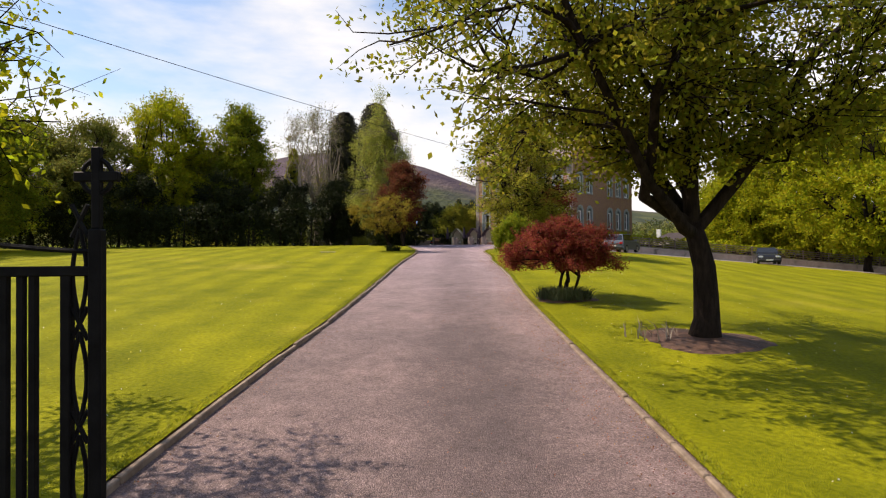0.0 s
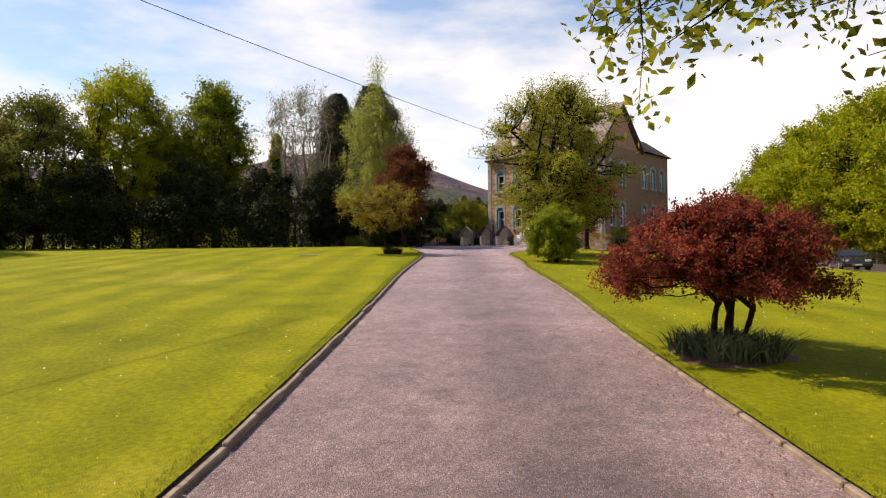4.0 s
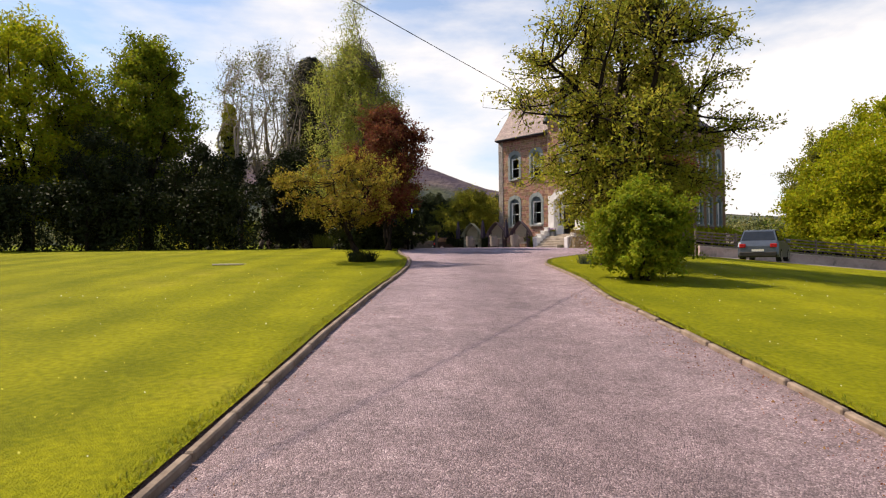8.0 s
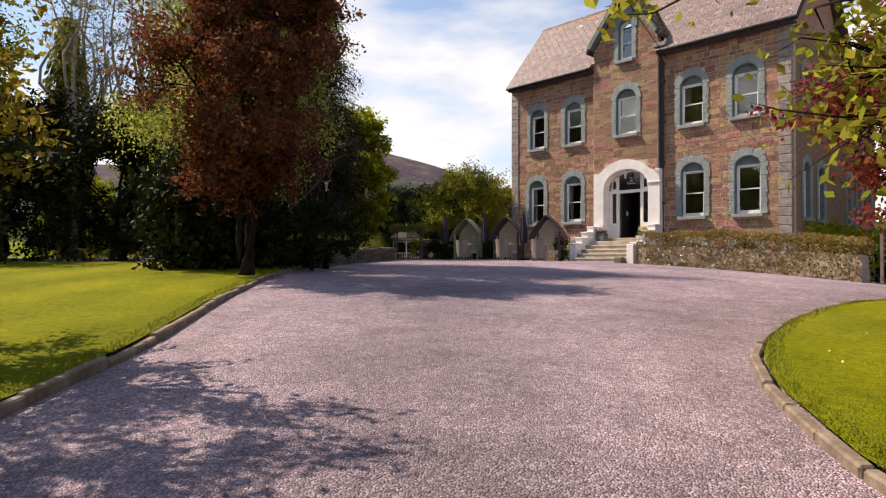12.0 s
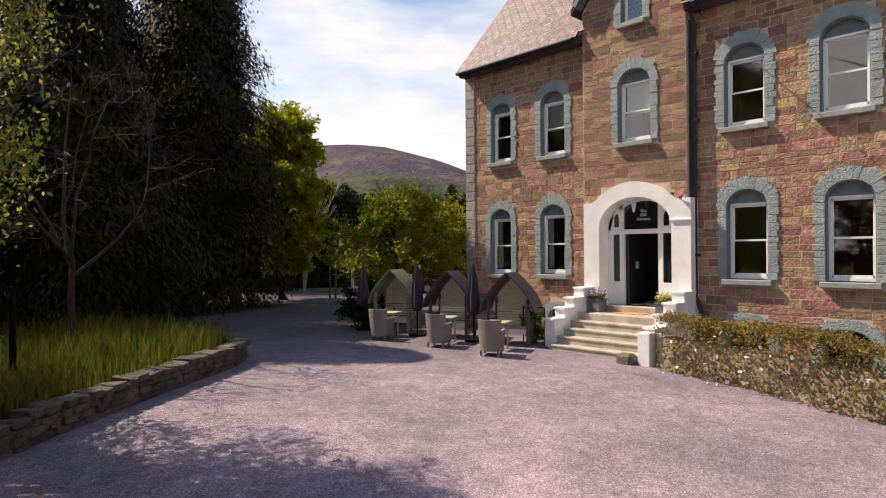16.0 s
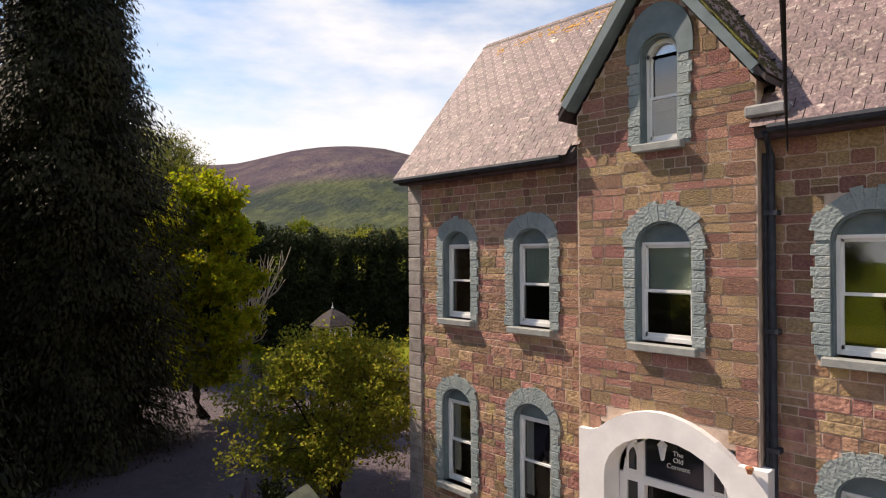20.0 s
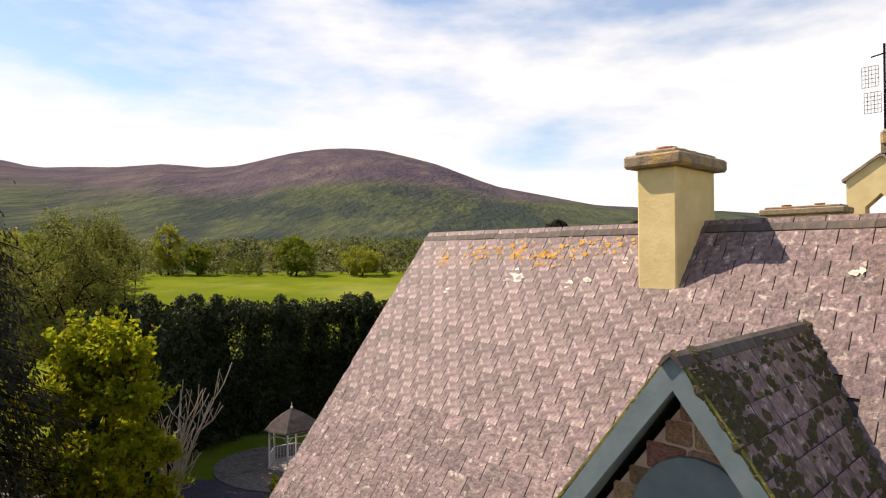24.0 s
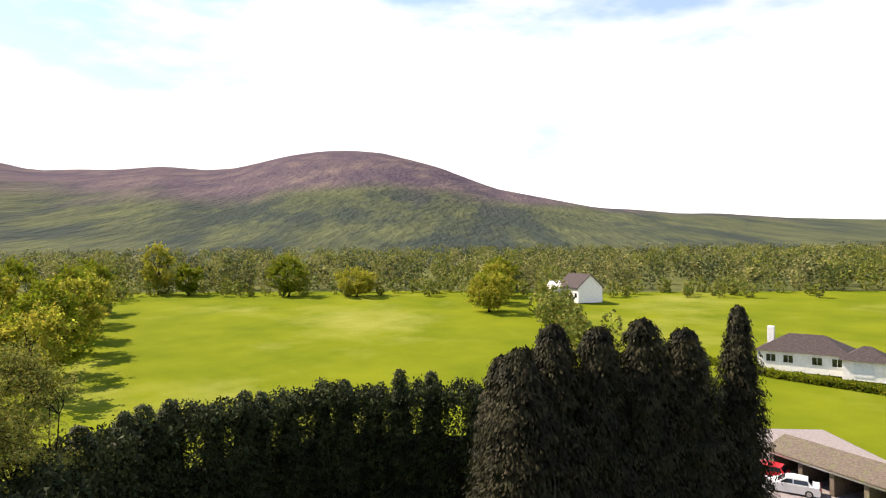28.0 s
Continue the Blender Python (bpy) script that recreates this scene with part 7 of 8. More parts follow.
# planting round the drive's trees
def iris_clump(x, y, r, n, h, label, mat="leaf_iris"):
    scatter_blades("iris_clump", disc_points(rg, n, r), rg, h, 0.035, mat, label, "plants", 0.35, at=(x, y, lay(x, y) + 0.03), group="clumps of iris")


iris_clump(37.3, -36.85, 0.85, 900, 0.42, "grey-green iris leaves round the acer's foot")
iris_clump(14.0, -24.4, 0.5, 420, 0.45, "dark iris leaves round the leaning tree", "leaf_dark")
iris_clump(20.9, -19.8, 0.55, 320, 0.38, "iris leaves under the cherry tree")
iris_clump(22.9, -20.6, 0.5, 260, 0.36, "iris leaves under the cherry tree")
iris_clump(20.3, -18.4, 0.4, 160, 0.35, "iris leaves near the lawn's tip")
rhodo = tree("rhododendron_bush", (20.2, -17.6), 1.6, 0.6, "leaf_lime", "young green shrub with one bright pink bloom", 73, trunk=0.03, fork=0.2, lumps=34, twigs=8, leaves=22, size=0.085, crown=(0.08, 1), hollow=0.3, lump_r=0.28, squash=0.03, category="shrub")
v, q = leaf_cloud(disc_points(rg, 90, 0.08, 0) + rg.normal(size=(90, 3)) * 0.05 + [-0.55, -0.45, 0.75], rg, 0.055, 0, 0.9)
part("flower_head", np_mesh("flower_head", v, q), "petal_pink", rhodo, "bright pink rhododendron bloom")


def earth_bed(x, y, r, label):
    sh = Shape()
    n, ring = 28, []
    rr = random.Random(int(x))
    for k in range(3):
        for i in range(n):
            a = 2 * math.pi * i / n
            q = r * (1 - k * 0.33) * (1 + 0.1 * math.sin(3 * a + x) + rr.uniform(-0.05, 0.05) * (k == 0))
            px, py = x + q * math.cos(a), y + q * math.sin(a)
            ring.append((px, py, lay(px, py) + 0.03 + 0.05 * k + rr.uniform(0, 0.025)))
    sh.v = ring + [(x, y, lay(x, y) + 0.16)]
    for k in range(2):
        for i in range(n):
            j = (i + 1) % n
            sh.f.append((k * n + i, k * n + j, (k + 1) * n + j, (k + 1) * n + i))
    sh.f += [(2 * n + i, 2 * n + (i + 1) % n, 3 * n) for i in range(n)]
    single("earth_bed", sh, "earth", label, "flower bed", kind="structure")


earth_bed(43.0, -40.0, 1.35, "bare red-brown earth bed round the cherry trunk")
earth_bed(37.3, -36.85, 1.0, "earth bed under the acer")
earth_bed(21.5, -19.5, 0.8, "earth bed under the cherry tree")
iris_clump(42.1, -40.5, 0.6, 26, 0.4, "sparse dry stems in the earth bed", "twig")
single("manhole_cover", Shape().slab((-0.5, -0.35, 0), (0.5, 0.35, 0.05), 0.02), "concrete", "pale concrete cover set in the lawn", "manhole cover", (11.5, -28.3, lay(11.5, -28.3) + 0.03), 44)

# ---- gate at the start ----
gate = thing("iron_gate", (45.19, -52.32, lay(45.19, -52.32)), 45, "open black wrought-iron gate leaf with a ringed cross finial", "gate")
TOPZ = 2.53
part("stile", Shape().slab((-0.032, -0.032, 0.0), (0.032, 0.032, 2.74), 0.008), "black_iron", gate)
part("stile", Shape().slab((-0.17, -0.025, 0.05), (-0.12, 0.025, TOPZ), 0.006), "black_iron", gate)
for x in (-0.31, -0.37, -0.45, -0.62, -0.76, -0.9, -1.04, -1.18):
    part("bar", Shape().slab((x - 0.018, -0.018, 0.05), (x + 0.018, 0.018, TOPZ), 0.004), "black_iron", gate)
part("top_rail", Shape().slab((-1.3, -0.03, TOPZ - 0.02), (0, 0.03, TOPZ + 0.03), 0.006), "black_iron", gate)
part("bottom_rail", Shape().slab((-1.3, -0.03, 0.05), (0, 0.03, 0.2), 0.006), "black_iron", gate)
part("arched_rail", Shape().tube([(-1.3 + 0.1 * i, 0, TOPZ + 0.1 + 0.16 * (1 - i / 13) ** 1.5) for i in range(14)], 0.014, 6), "black_iron", gate)
for k in range(5):
    z = 0.3 + k * 0.5
    for sd in (-1, 1):
        part("scroll", Shape().tube([(-0.085 + sd * 0.035 * math.sin(math.pi * i / 8), 0, z + 0.44 * i / 8) for i in range(9)], 0.011, 6), "black_iron", gate)
    part("cross_strap", Shape().tube([(-0.125, 0, z + 0.4), (-0.045, 0, z + 0.56)], 0.011, 6), "black_iron", gate)
    part("cross_strap", Shape().tube([(-0.045, 0, z + 0.4), (-0.125, 0, z + 0.56)], 0.011, 6), "black_iron", gate)
cross = part("cross_finial", Shape().slab((-0.022, -0.02, 2.74), (0.022, 0.02, 3.14), 0.006).slab((-0.11, -0.018, 2.97), (0.11, 0.018, 3.02), 0.006), "black_iron", gate, "ringed cross")
part("ring", Shape().tube([(0.075 * math.cos(2 * math.pi * i / 16), 0, 2.995 + 0.085 * math.sin(2 * math.pi * i / 16)) for i in range(17)], 0.012, 6), "black_iron", cross)
part("latch", Shape().tube([(-0.05, -0.05, 0.35), (-0.14, -0.05, 0.55)], 0.012, 6), "black_iron", gate)

# ---- overhead wire ----
sag = []
for i in range(25):
    k = i / 24
    p = Vector((8.4, -0.15, 8.3)).lerp(Vector((27.0, -59.6, 6.9)), k)
    sag.append(p - Vector((0, 0, 1.6 * k * (1 - k))))
single("overhead_wire", Shape().tube(sag, 0.014, 5), "black_iron", "thin black overhead wire running to the house", "cable")
pole = thing("utility_pole", (27.0, -59.6, lay(27.0, -59.6)), 0, "wooden pole that carries the wire", "pole")
part("shaft", Shape().tube([(0, 0, -0.3), (0, 0, 11.3)], [0.14, 0.1], 10), "bark", pole)

# ---- vehicles ----
def car(at, turn, paint, label, length=4.2, height=1.5, hatch=True):
    """x is ahead. Body lofted from sections, with cabin, glass, wheels and lamps."""
    c = thing("car", at, turn, label, "car", "parked cars")
    L, W, H = length / 2, 0.87, height
    side = [(-L, 0.35), (-L + 0.03, 0.75), (-L + 0.12, 0.95), (-L * 0.3, 0.98), (L * 0.42, 0.95), (L * 0.9, 0.78), (L - 0.02, 0.6), (L, 0.35), (L - 0.1, 0.22), (-L + 0.1, 0.22)]
    sh = Shape()
    n = len(side)
    for k, (y, sq) in enumerate(((-W, 0.9), (-W * 0.86, 1.0), (W * 0.86, 1.0), (W, 0.9))):
        sh.v += [(x * (0.985 if k in (0, 3) else 1.0), y, 0.3 + (z - 0.3) * (0.96 if k in (0, 3) and z > 0.5 else 1.0)) for x, z in side]
    for k in range(3):
        for i in range(n):
            j = (i + 1) % n
            sh.f.append((k * n + i, k * n + j, (k + 1) * n + j, (k + 1) * n + i))
    sh.f += [tuple(range(n - 1, -1, -1)), tuple(range(3 * n, 4 * n))]
    body = part("body", sh, paint, c, smooth=False)
    rear = -L + 0.14 if hatch else -L * 0.72
    cab = [(rear, 0.95), (rear + 0.32, H - 0.06), (-L * 0.1, H), (L * 0.12, H - 0.04), (L * 0.46, 0.95)]
    cb = Shape()
    m = len(cab)
    for y, k in ((-W * 0.93, 0), (W * 0.93, 0)):
        cb.v += [(x, y * (0.8 if z > 1.1 else 1.0), z) for x, z in cab]
    cb.f = [tuple(range(m - 1, -1, -1)), tuple(range(m, 2 * m))] + [(i, i + 1, m + i + 1, m + i) for i in range(m - 1)]
    part("cabin", cb, paint, c)
    for sd in (-1, 1):
        for (xa, xb) in ((rear + 0.26, -L * 0.12), (-L * 0.08, L * 0.33)):
            y0, y1 = sd * W * 0.94, sd * W * 0.8
            top = H - 0.1
            xt0, xt1 = (max(xa, rear + 0.36), xb) if xa < -L * 0.2 else (xa, L * 0.12)
            part("side_window", Shape().add([(xa, y0 * 1.0 + sd * 0.004, 1.0), (xb, y0 + sd * 0.004, 1.0), (xt1, y1 + sd * 0.012, top), (xt0, y1 + sd * 0.012, top), (xa, y0 - sd * 0.03, 1.0), (xb, y0 - sd * 0.03, 1.0), (xt1, y1 - sd * 0.03, top), (xt0, y1 - sd * 0.03, top)],
                 [(0, 1, 2, 3), (4, 7, 6, 5), (0, 3, 7, 4), (1, 5, 6, 2), (3, 2, 6, 7), (0, 4, 5, 1)]), "car_glass", c)
    def screen(p0, p1):
        (xa, za), (xb, zb) = p0, p1
        dx, dz = (zb - za), -(xb - xa)
        n_ = math.hypot(dx, dz)
        dx, dz = dx / n_ * 0.008, dz / n_ * 0.008
        if dz < 0:
            dx, dz = -dx, -dz
        a, b = 0.12, 0.86
        q = [(xa + (xb - xa) * a + dx, za + (zb - za) * a + dz), (xa + (xb - xa) * b + dx, za + (zb - za) * b + dz)]
        w0, w1 = W * 0.84, W * 0.7
        return Shape().add([(q[0][0], -w0, q[0][1]), (q[0][0], w0, q[0][1]), (q[1][0], w1, q[1][1]), (q[1][0], -w1, q[1][1])], [(0, 1, 2, 3)])
    part("windscreen", screen((L * 0.46, 0.95), (L * 0.12, H - 0.04)), "car_glass", c)
    part("rear_window", screen((rear, 0.95), (rear + 0.32, H - 0.06)), "car_glass", c)
    for x in (-L * 0.62, L * 0.62):
        for sd in (-1, 1):
            wh = part("wheel", Shape().tube([(x, sd * (W - 0.2), 0.31), (x, sd * (W + 0.01), 0.31)], 0.31, 18), "rubber", c, "black tyre")
            part("rim", Shape().tube([(x, sd * (W - 0.1), 0.31), (x, sd * (W + 0.018), 0.31)], 0.2, 14), "rim", wh)
    for sd in (-1, 1):
        part("headlight", Shape().slab((L - 0.2, sd * 0.62 - 0.17, 0.58), (L - 0.015, sd * 0.62 + 0.17, 0.72), 0.02), "lamp_clear", c)
        part("tail_light", Shape().slab((-L - 0.005, sd * 0.66 - 0.14, 0.68), (-L + 0.14, sd * 0.66 + 0.14, 0.86), 0.02), "tail_red", c)
        part("mirror", Shape().slab((L * 0.3, sd * (W + 0.02), 0.98), (L * 0.3 + 0.12, sd * (W + 0.16), 1.1), 0.02), paint, c)
    part("bumper", Shape().slab((L - 0.16, -0.8, 0.24), (L + 0.03, 0.8, 0.46), 0.04), "rubber", c)
    part("bumper", Shape().slab((-L - 0.03, -0.8, 0.24), (-L + 0.16, 0.8, 0.48), 0.04), "rubber", c)
    part("number_plate", Shape().box((-L - 0.04, -0.26, 0.5), (-L - 0.025, 0.26, 0.6)), "white_gloss", c, "white plate")
    part("number_plate", Shape().box((L + 0.02, -0.26, 0.34), (L + 0.035, 0.26, 0.44)), "white_gloss", c, "white plate")
    return c


def on_land(x, y):
    return (x, y, lay(x, y) + 0.01)


car(on_land(21.6, -5.2), 100, "car_silver", "blue-grey compact car parked beside the house", 4.3, 1.58)
car(on_land(30.6, 2.6), -66, "car_black", "dark saloon parked by the low wall", 4.4, 1.45, False)
car((-15.1, 58.9, lay(-15.1, 58.9)), 185, "car_red", "red hatchback parked in the rear yard", 4.0, 1.45)
car((-12.3, 57.0, lay(-12.3, 57.0)), 195, "car_white", "silver-white saloon parked in the rear yard", 4.5, 1.42, False)
car((-14.0, 8.6, lay(-14.0, 8.6)), 60, "car_black", "black car parked beyond the house corner", 4.2, 1.5)

# ---- car-park wall and fence ----
lw = thing("low_wall", (0, 0, 0), 0, "long low rendered wall at the edge of the car park", "wall")
fence = thing("fence", (0, 0, 0), 0, "timber rail fence standing behind the low wall", "fence")
for i in range(15):
    ua, ub = 11.5 + 2.6 * i, 11.5 + 2.6 * (i + 1)
    (xa, ya), (xb, yb) = plan(-11 + 0.06 * i, ua), plan(-11 + 0.06 * (i + 1), ub)
    za, zb = lay(xa, ya), lay(xb, yb)
    nx, ny = AHEAD[0] * 0.12, AHEAD[1] * 0.12
    def run(z0, z1, off=0.0, thick=1.0):
        ox, oy = AHEAD[0] * off, AHEAD[1] * off
        mx, my = nx * thick, ny * thick
        return Shape().add([(xa - mx + ox, ya - my + oy, za + z0), (xa + mx + ox, ya + my + oy, za + z0), (xb + mx + ox, yb + my + oy, zb + z0), (xb - mx + ox, yb - my + oy, zb + z0),
                            (xa - mx + ox, ya - my + oy, za + z1), (xa + mx + ox, ya + my + oy, za + z1), (xb + mx + ox, yb + my + oy, zb + z1), (xb - mx + ox, yb - my + oy, zb + z1)],
                           [(0, 3, 2, 1), (4, 5, 6, 7), (0, 1, 5, 4), (1, 2, 6, 5), (2, 3, 7, 6), (3, 0, 4, 7)])
    part("wall_panel", run(-0.4, 0.62), "lowwall", lw)
    part("coping", run(0.62, 0.69, 0, 1.3), "concrete", lw)
    for z in (0.75, 0.95, 1.15, 1.35, 1.55):
        part("rail", run(z, z + 0.07, 0.5, 0.2), "rail", fence)
    part("post", Shape().slab((xa + AHEAD[0] * 0.55 - 0.05, ya + AHEAD[1] * 0.55 - 0.05, za - 0.2), (xa + AHEAD[0] * 0.55 + 0.05, ya + AHEAD[1] * 0.55 + 0.05, za + 1.7), 0.01), "rail", fence)
hedge_mass("scrub_hedge", [plan(-7.5, 10), plan(-7, 25), plan(-6.5, 50)], 1.9, 2.0, "leaf_lime", "bright green scrub behind the fence", 75, n=9000, size=0.3)
sheet("pavement", list(np.arange(-21.4, -10.3, 1.0)), lambda s: 9.4, lambda s: 47.0, "asphalt", 0.03, 30, "pinkish tarmac car park by the low wall", "car park")
utility = thing("utility_box", (*plan(-42.3, 22.5), lay(*plan(-42.3, 22.5)) + 0.02), 30, "small dark stone marker on the lawn", "marker")
part("block", Shape().slab((-0.35, -0.2, 0), (0.35, 0.2, 0.28), 0.04), "rubble", utility)

# ---- gazebo and garden behind ----
gz = lay(-25, 14)
gaz = thing("gazebo", (-25, 14, gz), 20, "white six-sided timber gazebo with dark pointed roof", "gazebo")
part("floor_plate", Shape().lathe([(1.55, 0), (1.55, 0.15)], 6), "concrete", gaz)
for k in range(6):
    a, b = math.radians(60 * k), math.radians(60 * (k + 1))
    xa, ya, xb, yb = 1.4 * math.cos(a), 1.4 * math.sin(a), 1.4 * math.cos(b), 1.4 * math.sin(b)
    part("post", Shape().tube([(xa, ya, 0.1), (xa, ya, 2.35)], 0.06, 8), "white", gaz)
    part("frieze", Shape().tube([(xa, ya, 2.3), (xb, yb, 2.3)], 0.06, 4).tube([(xa, ya, 2.05), (xb, yb, 2.05)], 0.03, 4), "white", gaz)
    if k not in (4,):
        part("rail", Shape().tube([(xa, ya, 0.95), (xb, yb, 0.95)], 0.035, 6), "white", gaz)
        for j in range(1, 7):
            x, y = xa + (xb - xa) * j / 7, ya + (yb - ya) * j / 7
            part("baluster", Shape().tube([(x, y, 0.15), (x, y, 0.95)], 0.018, 5), "white", gaz)
    for s_ in (0.25, 0.75):
        x, y = xa + (xb - xa) * s_, ya + (yb - ya) * s_
        part("brace", Shape().tube([(xa + (xb - xa) * (0.02 if s_ < 0.5 else 0.98), ya + (yb - ya) * (0.02 if s_ < 0.5 else 0.98), 1.75), (x, y, 2.1)], 0.02, 5), "white", gaz)
part("roof", Shape().lathe([(1.75, 2.35), (1.7, 2.42), (0.85, 3.05), (0.12, 3.45)], 6), "slate_dark", gaz, "dark pointed roof")
part("finial", Shape().lathe([(0.06, 3.45), (0.09, 3.55), (0.03, 3.62), (0.02, 3.85)], 8), "white", gaz)


def flat_disc(name, x, y, rx, ry, mat, lift, label, category, turn=0):
    sh = Shape()
    n = 40
    pts = []
    for i in range(n):
        a = 2 * math.pi * i / n
        dx, dy = rx * math.cos(a), ry * math.sin(a)
        c, s = math.cos(radians(turn)), math.sin(radians(turn))
        px, py = x + dx * c - dy * s, y + dx * s + dy * c
        pts.append((px, py, lay(px, py) + lift))
    sh.v, sh.f = pts + [(x, y, lay(x, y) + lift)], [(i, (i + 1) % n, n) for i in range(n)]
    single(name, sh, mat, label, category, kind="structure")


flat_disc("pavement", -25, 14, 5.2, 4.4, "kerb", 0.03, "brown brick-paved circle under the gazebo", "paving")
flat_disc("lawn", -18.0, 9.6, 4.2, 2.4, "lawn", 0.06, "small garden lawn beyond the house corner", "lawn", 60)
tree("laurel_bush", (-18.2, 9.9), 2.0, 0.9, "leaf_lime", "small rounded shrub on the garden lawn", 76, trunk=0.05, fork=0.2, lumps=22, twigs=8, leaves=22, size=0.12, crown=(0.1, 1), hollow=0.4, lump_r=0.4, squash=0.03, category="shrub")
perg = thing("pergola", (-12.2, 3.4, lay(-12.2, 3.4)), 40, "rustic timber pergola overgrown with leaves", "pergola")
for x in (-0.9, 0.9):
    for y in (-0.5, 0.5):
        part("post", Shape().tube([(x, y, -0.1), (x, y, 2.1)], 0.06, 7), "bark_pale", perg)
for y in (-0.5, 0.5):
    part("beam", Shape().tube([(-1.2, y, 2.1), (1.2, y, 2.1)], 0.05, 6), "bark_pale", perg)
r = np.random.default_rng(5)
v, q = leaf_cloud(np.column_stack([r.uniform(-1.3, 1.3, 2500), r.uniform(-0.7, 0.7, 2500), 2.15 + r.normal(size=2500) * 0.15]), r, 0.12, 0.4)
part("climber", np_mesh("climber", v, q), "leaf_olive", perg, "leafy climber")

# ---- rear yard, bungalow, white house ----
sheet("yard", list(np.arange(44, 70, 2.0)), lambda s: 20.0, lambda s: 46.0, "asphalt", 0.05, 10, "grey tarmac yard behind the house", "yard")
gar = thing("garage", (-9.6, 61.0, lay(-9.6, 61.0) - 0.1), -20, "low stone garage block with three openings", "garage")
part("back_wall", Shape().box((-5, 2.2, 0), (7, 2.5, 2.6)), "rubble", gar)
for k in range(5):
    part("pier", Shape().box((-5 + 2.85 * k, -2.4, 0), (-4.6 + 2.85 * k, 2.2, 2.3)), "rubble", gar)
part("lintel", Shape().box((-5, -2.5, 2.1), (7, -2.2, 2.5)), "white", gar)
part("roof", Shape().prism([(-2.8, 2.5), (0, 3.5), (2.8, 2.5), (2.8, 2.35), (0, 3.3), (-2.8, 2.35)], -5.3, 7.3, 0), "rubble", gar, "lichened pale roof")
bun = thing("bungalow", (-25.5, 112, lay(-25.5, 112) + 0.5), 8, "white bungalow with grey hipped roof", "house")


def hip_house(parent, x0, x1, y0, y1, zw, zr, mat="white"):
    part("wall", Shape().box((x0, y0, -0.5), (x1, y1, zw)), mat, parent)
    d = (y1 - y0) / 2
    o = 0.5
    part("roof", Shape().add([(x0 - o, y0 - o, zw - 0.1), (x1 + o, y0 - o, zw - 0.1), (x1 + o, y1 + o, zw - 0.1), (x0 - o, y1 + o, zw - 0.1), (x0 + d, (y0 + y1) / 2, zr), (x1 - d, (y0 + y1) / 2, zr)],
                             [(0, 1, 5, 4), (1, 2, 5), (2, 3, 4, 5), (3, 0, 4), (0, 3, 2, 1)]), "slate_dark", parent, "grey slate hipped roof")


hip_house(bun, -8, 5, -4, 4, 2.7, 5.2)
hip_house(bun, 4, 10, -6, -1, 2.5, 4.4)
part("chimney", Shape().slab((-7.2, -0.5, 3), (-6.2, 0.5, 6.2), 0.03), "white", bun)
for x in (-6, -3.5, 0.5, 3.2):
    w = part("window", Shape().box((x - 0.7, -4.06, 0.9), (x + 0.7, -4.0, 2.1)), "car_glass", bun)
    part("window_frame", Shape().ring([(x - 0.76, 0.84), (x + 0.76, 0.84), (x + 0.76, 2.16), (x - 0.76, 2.16)], [(x - 0.68, 0.92), (x + 0.68, 0.92), (x + 0.68, 2.08), (x - 0.68, 2.08)], -4.1, -4.06, 1, True).box((x - 0.03, -4.1, 0.9), (x + 0.03, -4.06, 2.1)), "white_gloss", w)
part("garage_door", Shape().box((5.5, -6.06, 0), (8, -6.0, 2.1)), "lamp_clear", bun)
hedge_mass("garden_hedge", [(-40, 104), (-28, 102), (-14, 103)], 1.1, 1.4, "leaf_green", "clipped garden hedge by the bungalow", 77, n=5000, size=0.4)
wh = thing("white_house", (-101, 156, lay(-101, 156) + 0.4), -25, "white two-storey gabled house in the valley", "house")
part("wall", Shape().box((-6, -4, -0.5), (6, 4, 4.2)).prism([(-4, 4.2), (4, 4.2), (0, 7.6)], -6, 6, 0), "white", wh)
part("roof", Shape().prism([(-4.5, 3.9), (0, 7.9), (4.5, 3.9), (4.5, 3.6), (0, 7.6), (-4.5, 3.6)], -6.3, 6.3, 0), "slate_dark", wh, "dark slate roof")
part("wing", Shape().prism([(-7.5, -0.5), (-2.5, -0.5), (-2.5, 3.4), (-5, 5.6), (-7.5, 3.4)], -7.5, -4.0), "white", wh)
for x in (-4, -1, 2, 4.5):
    part("window", Shape().box((x - 0.6, -4.06, 1.0), (x + 0.6, -4.0, 2.3)), "car_glass", wh)
aer = thing("aerial", (4.85, 14.7, 14.9), 0, "grid television aerials on a mast above the bellcote", "aerial")
part("mast", Shape().tube([(0, 0, -0.3), (0, 0, 3.0)], 0.03, 6), "black_iron", aer)
for z0, x0 in ((1.9, -0.5), (1.2, -0.45), (1.95, 0.12)):
    grid = Shape()
    for k in range(6):
        grid.tube([(x0 + 0.076 * k, -0.05, z0), (x0 + 0.076 * k, -0.05, z0 + 0.55)], 0.006, 4)
        grid.tube([(x0, -0.05, z0 + 0.11 * k), (x0 + 0.38, -0.05, z0 + 0.11 * k)], 0.006, 4)
    part("reflector_grid", grid, "black_iron", aer)
part("antenna_boom", Shape().tube([(-0.3, 0, 2.7), (0.45, 0.1, 2.85)], 0.02, 5), "black_iron", aer)
part("bracket", Shape().slab((-0.09, -0.09, 0.1), (0.09, 0.09, 0.5), 0.01), "cap", aer)

# ---- grass tufts along the edging, daisies, litter on the drive ----
rl = np.random.default_rng(300)


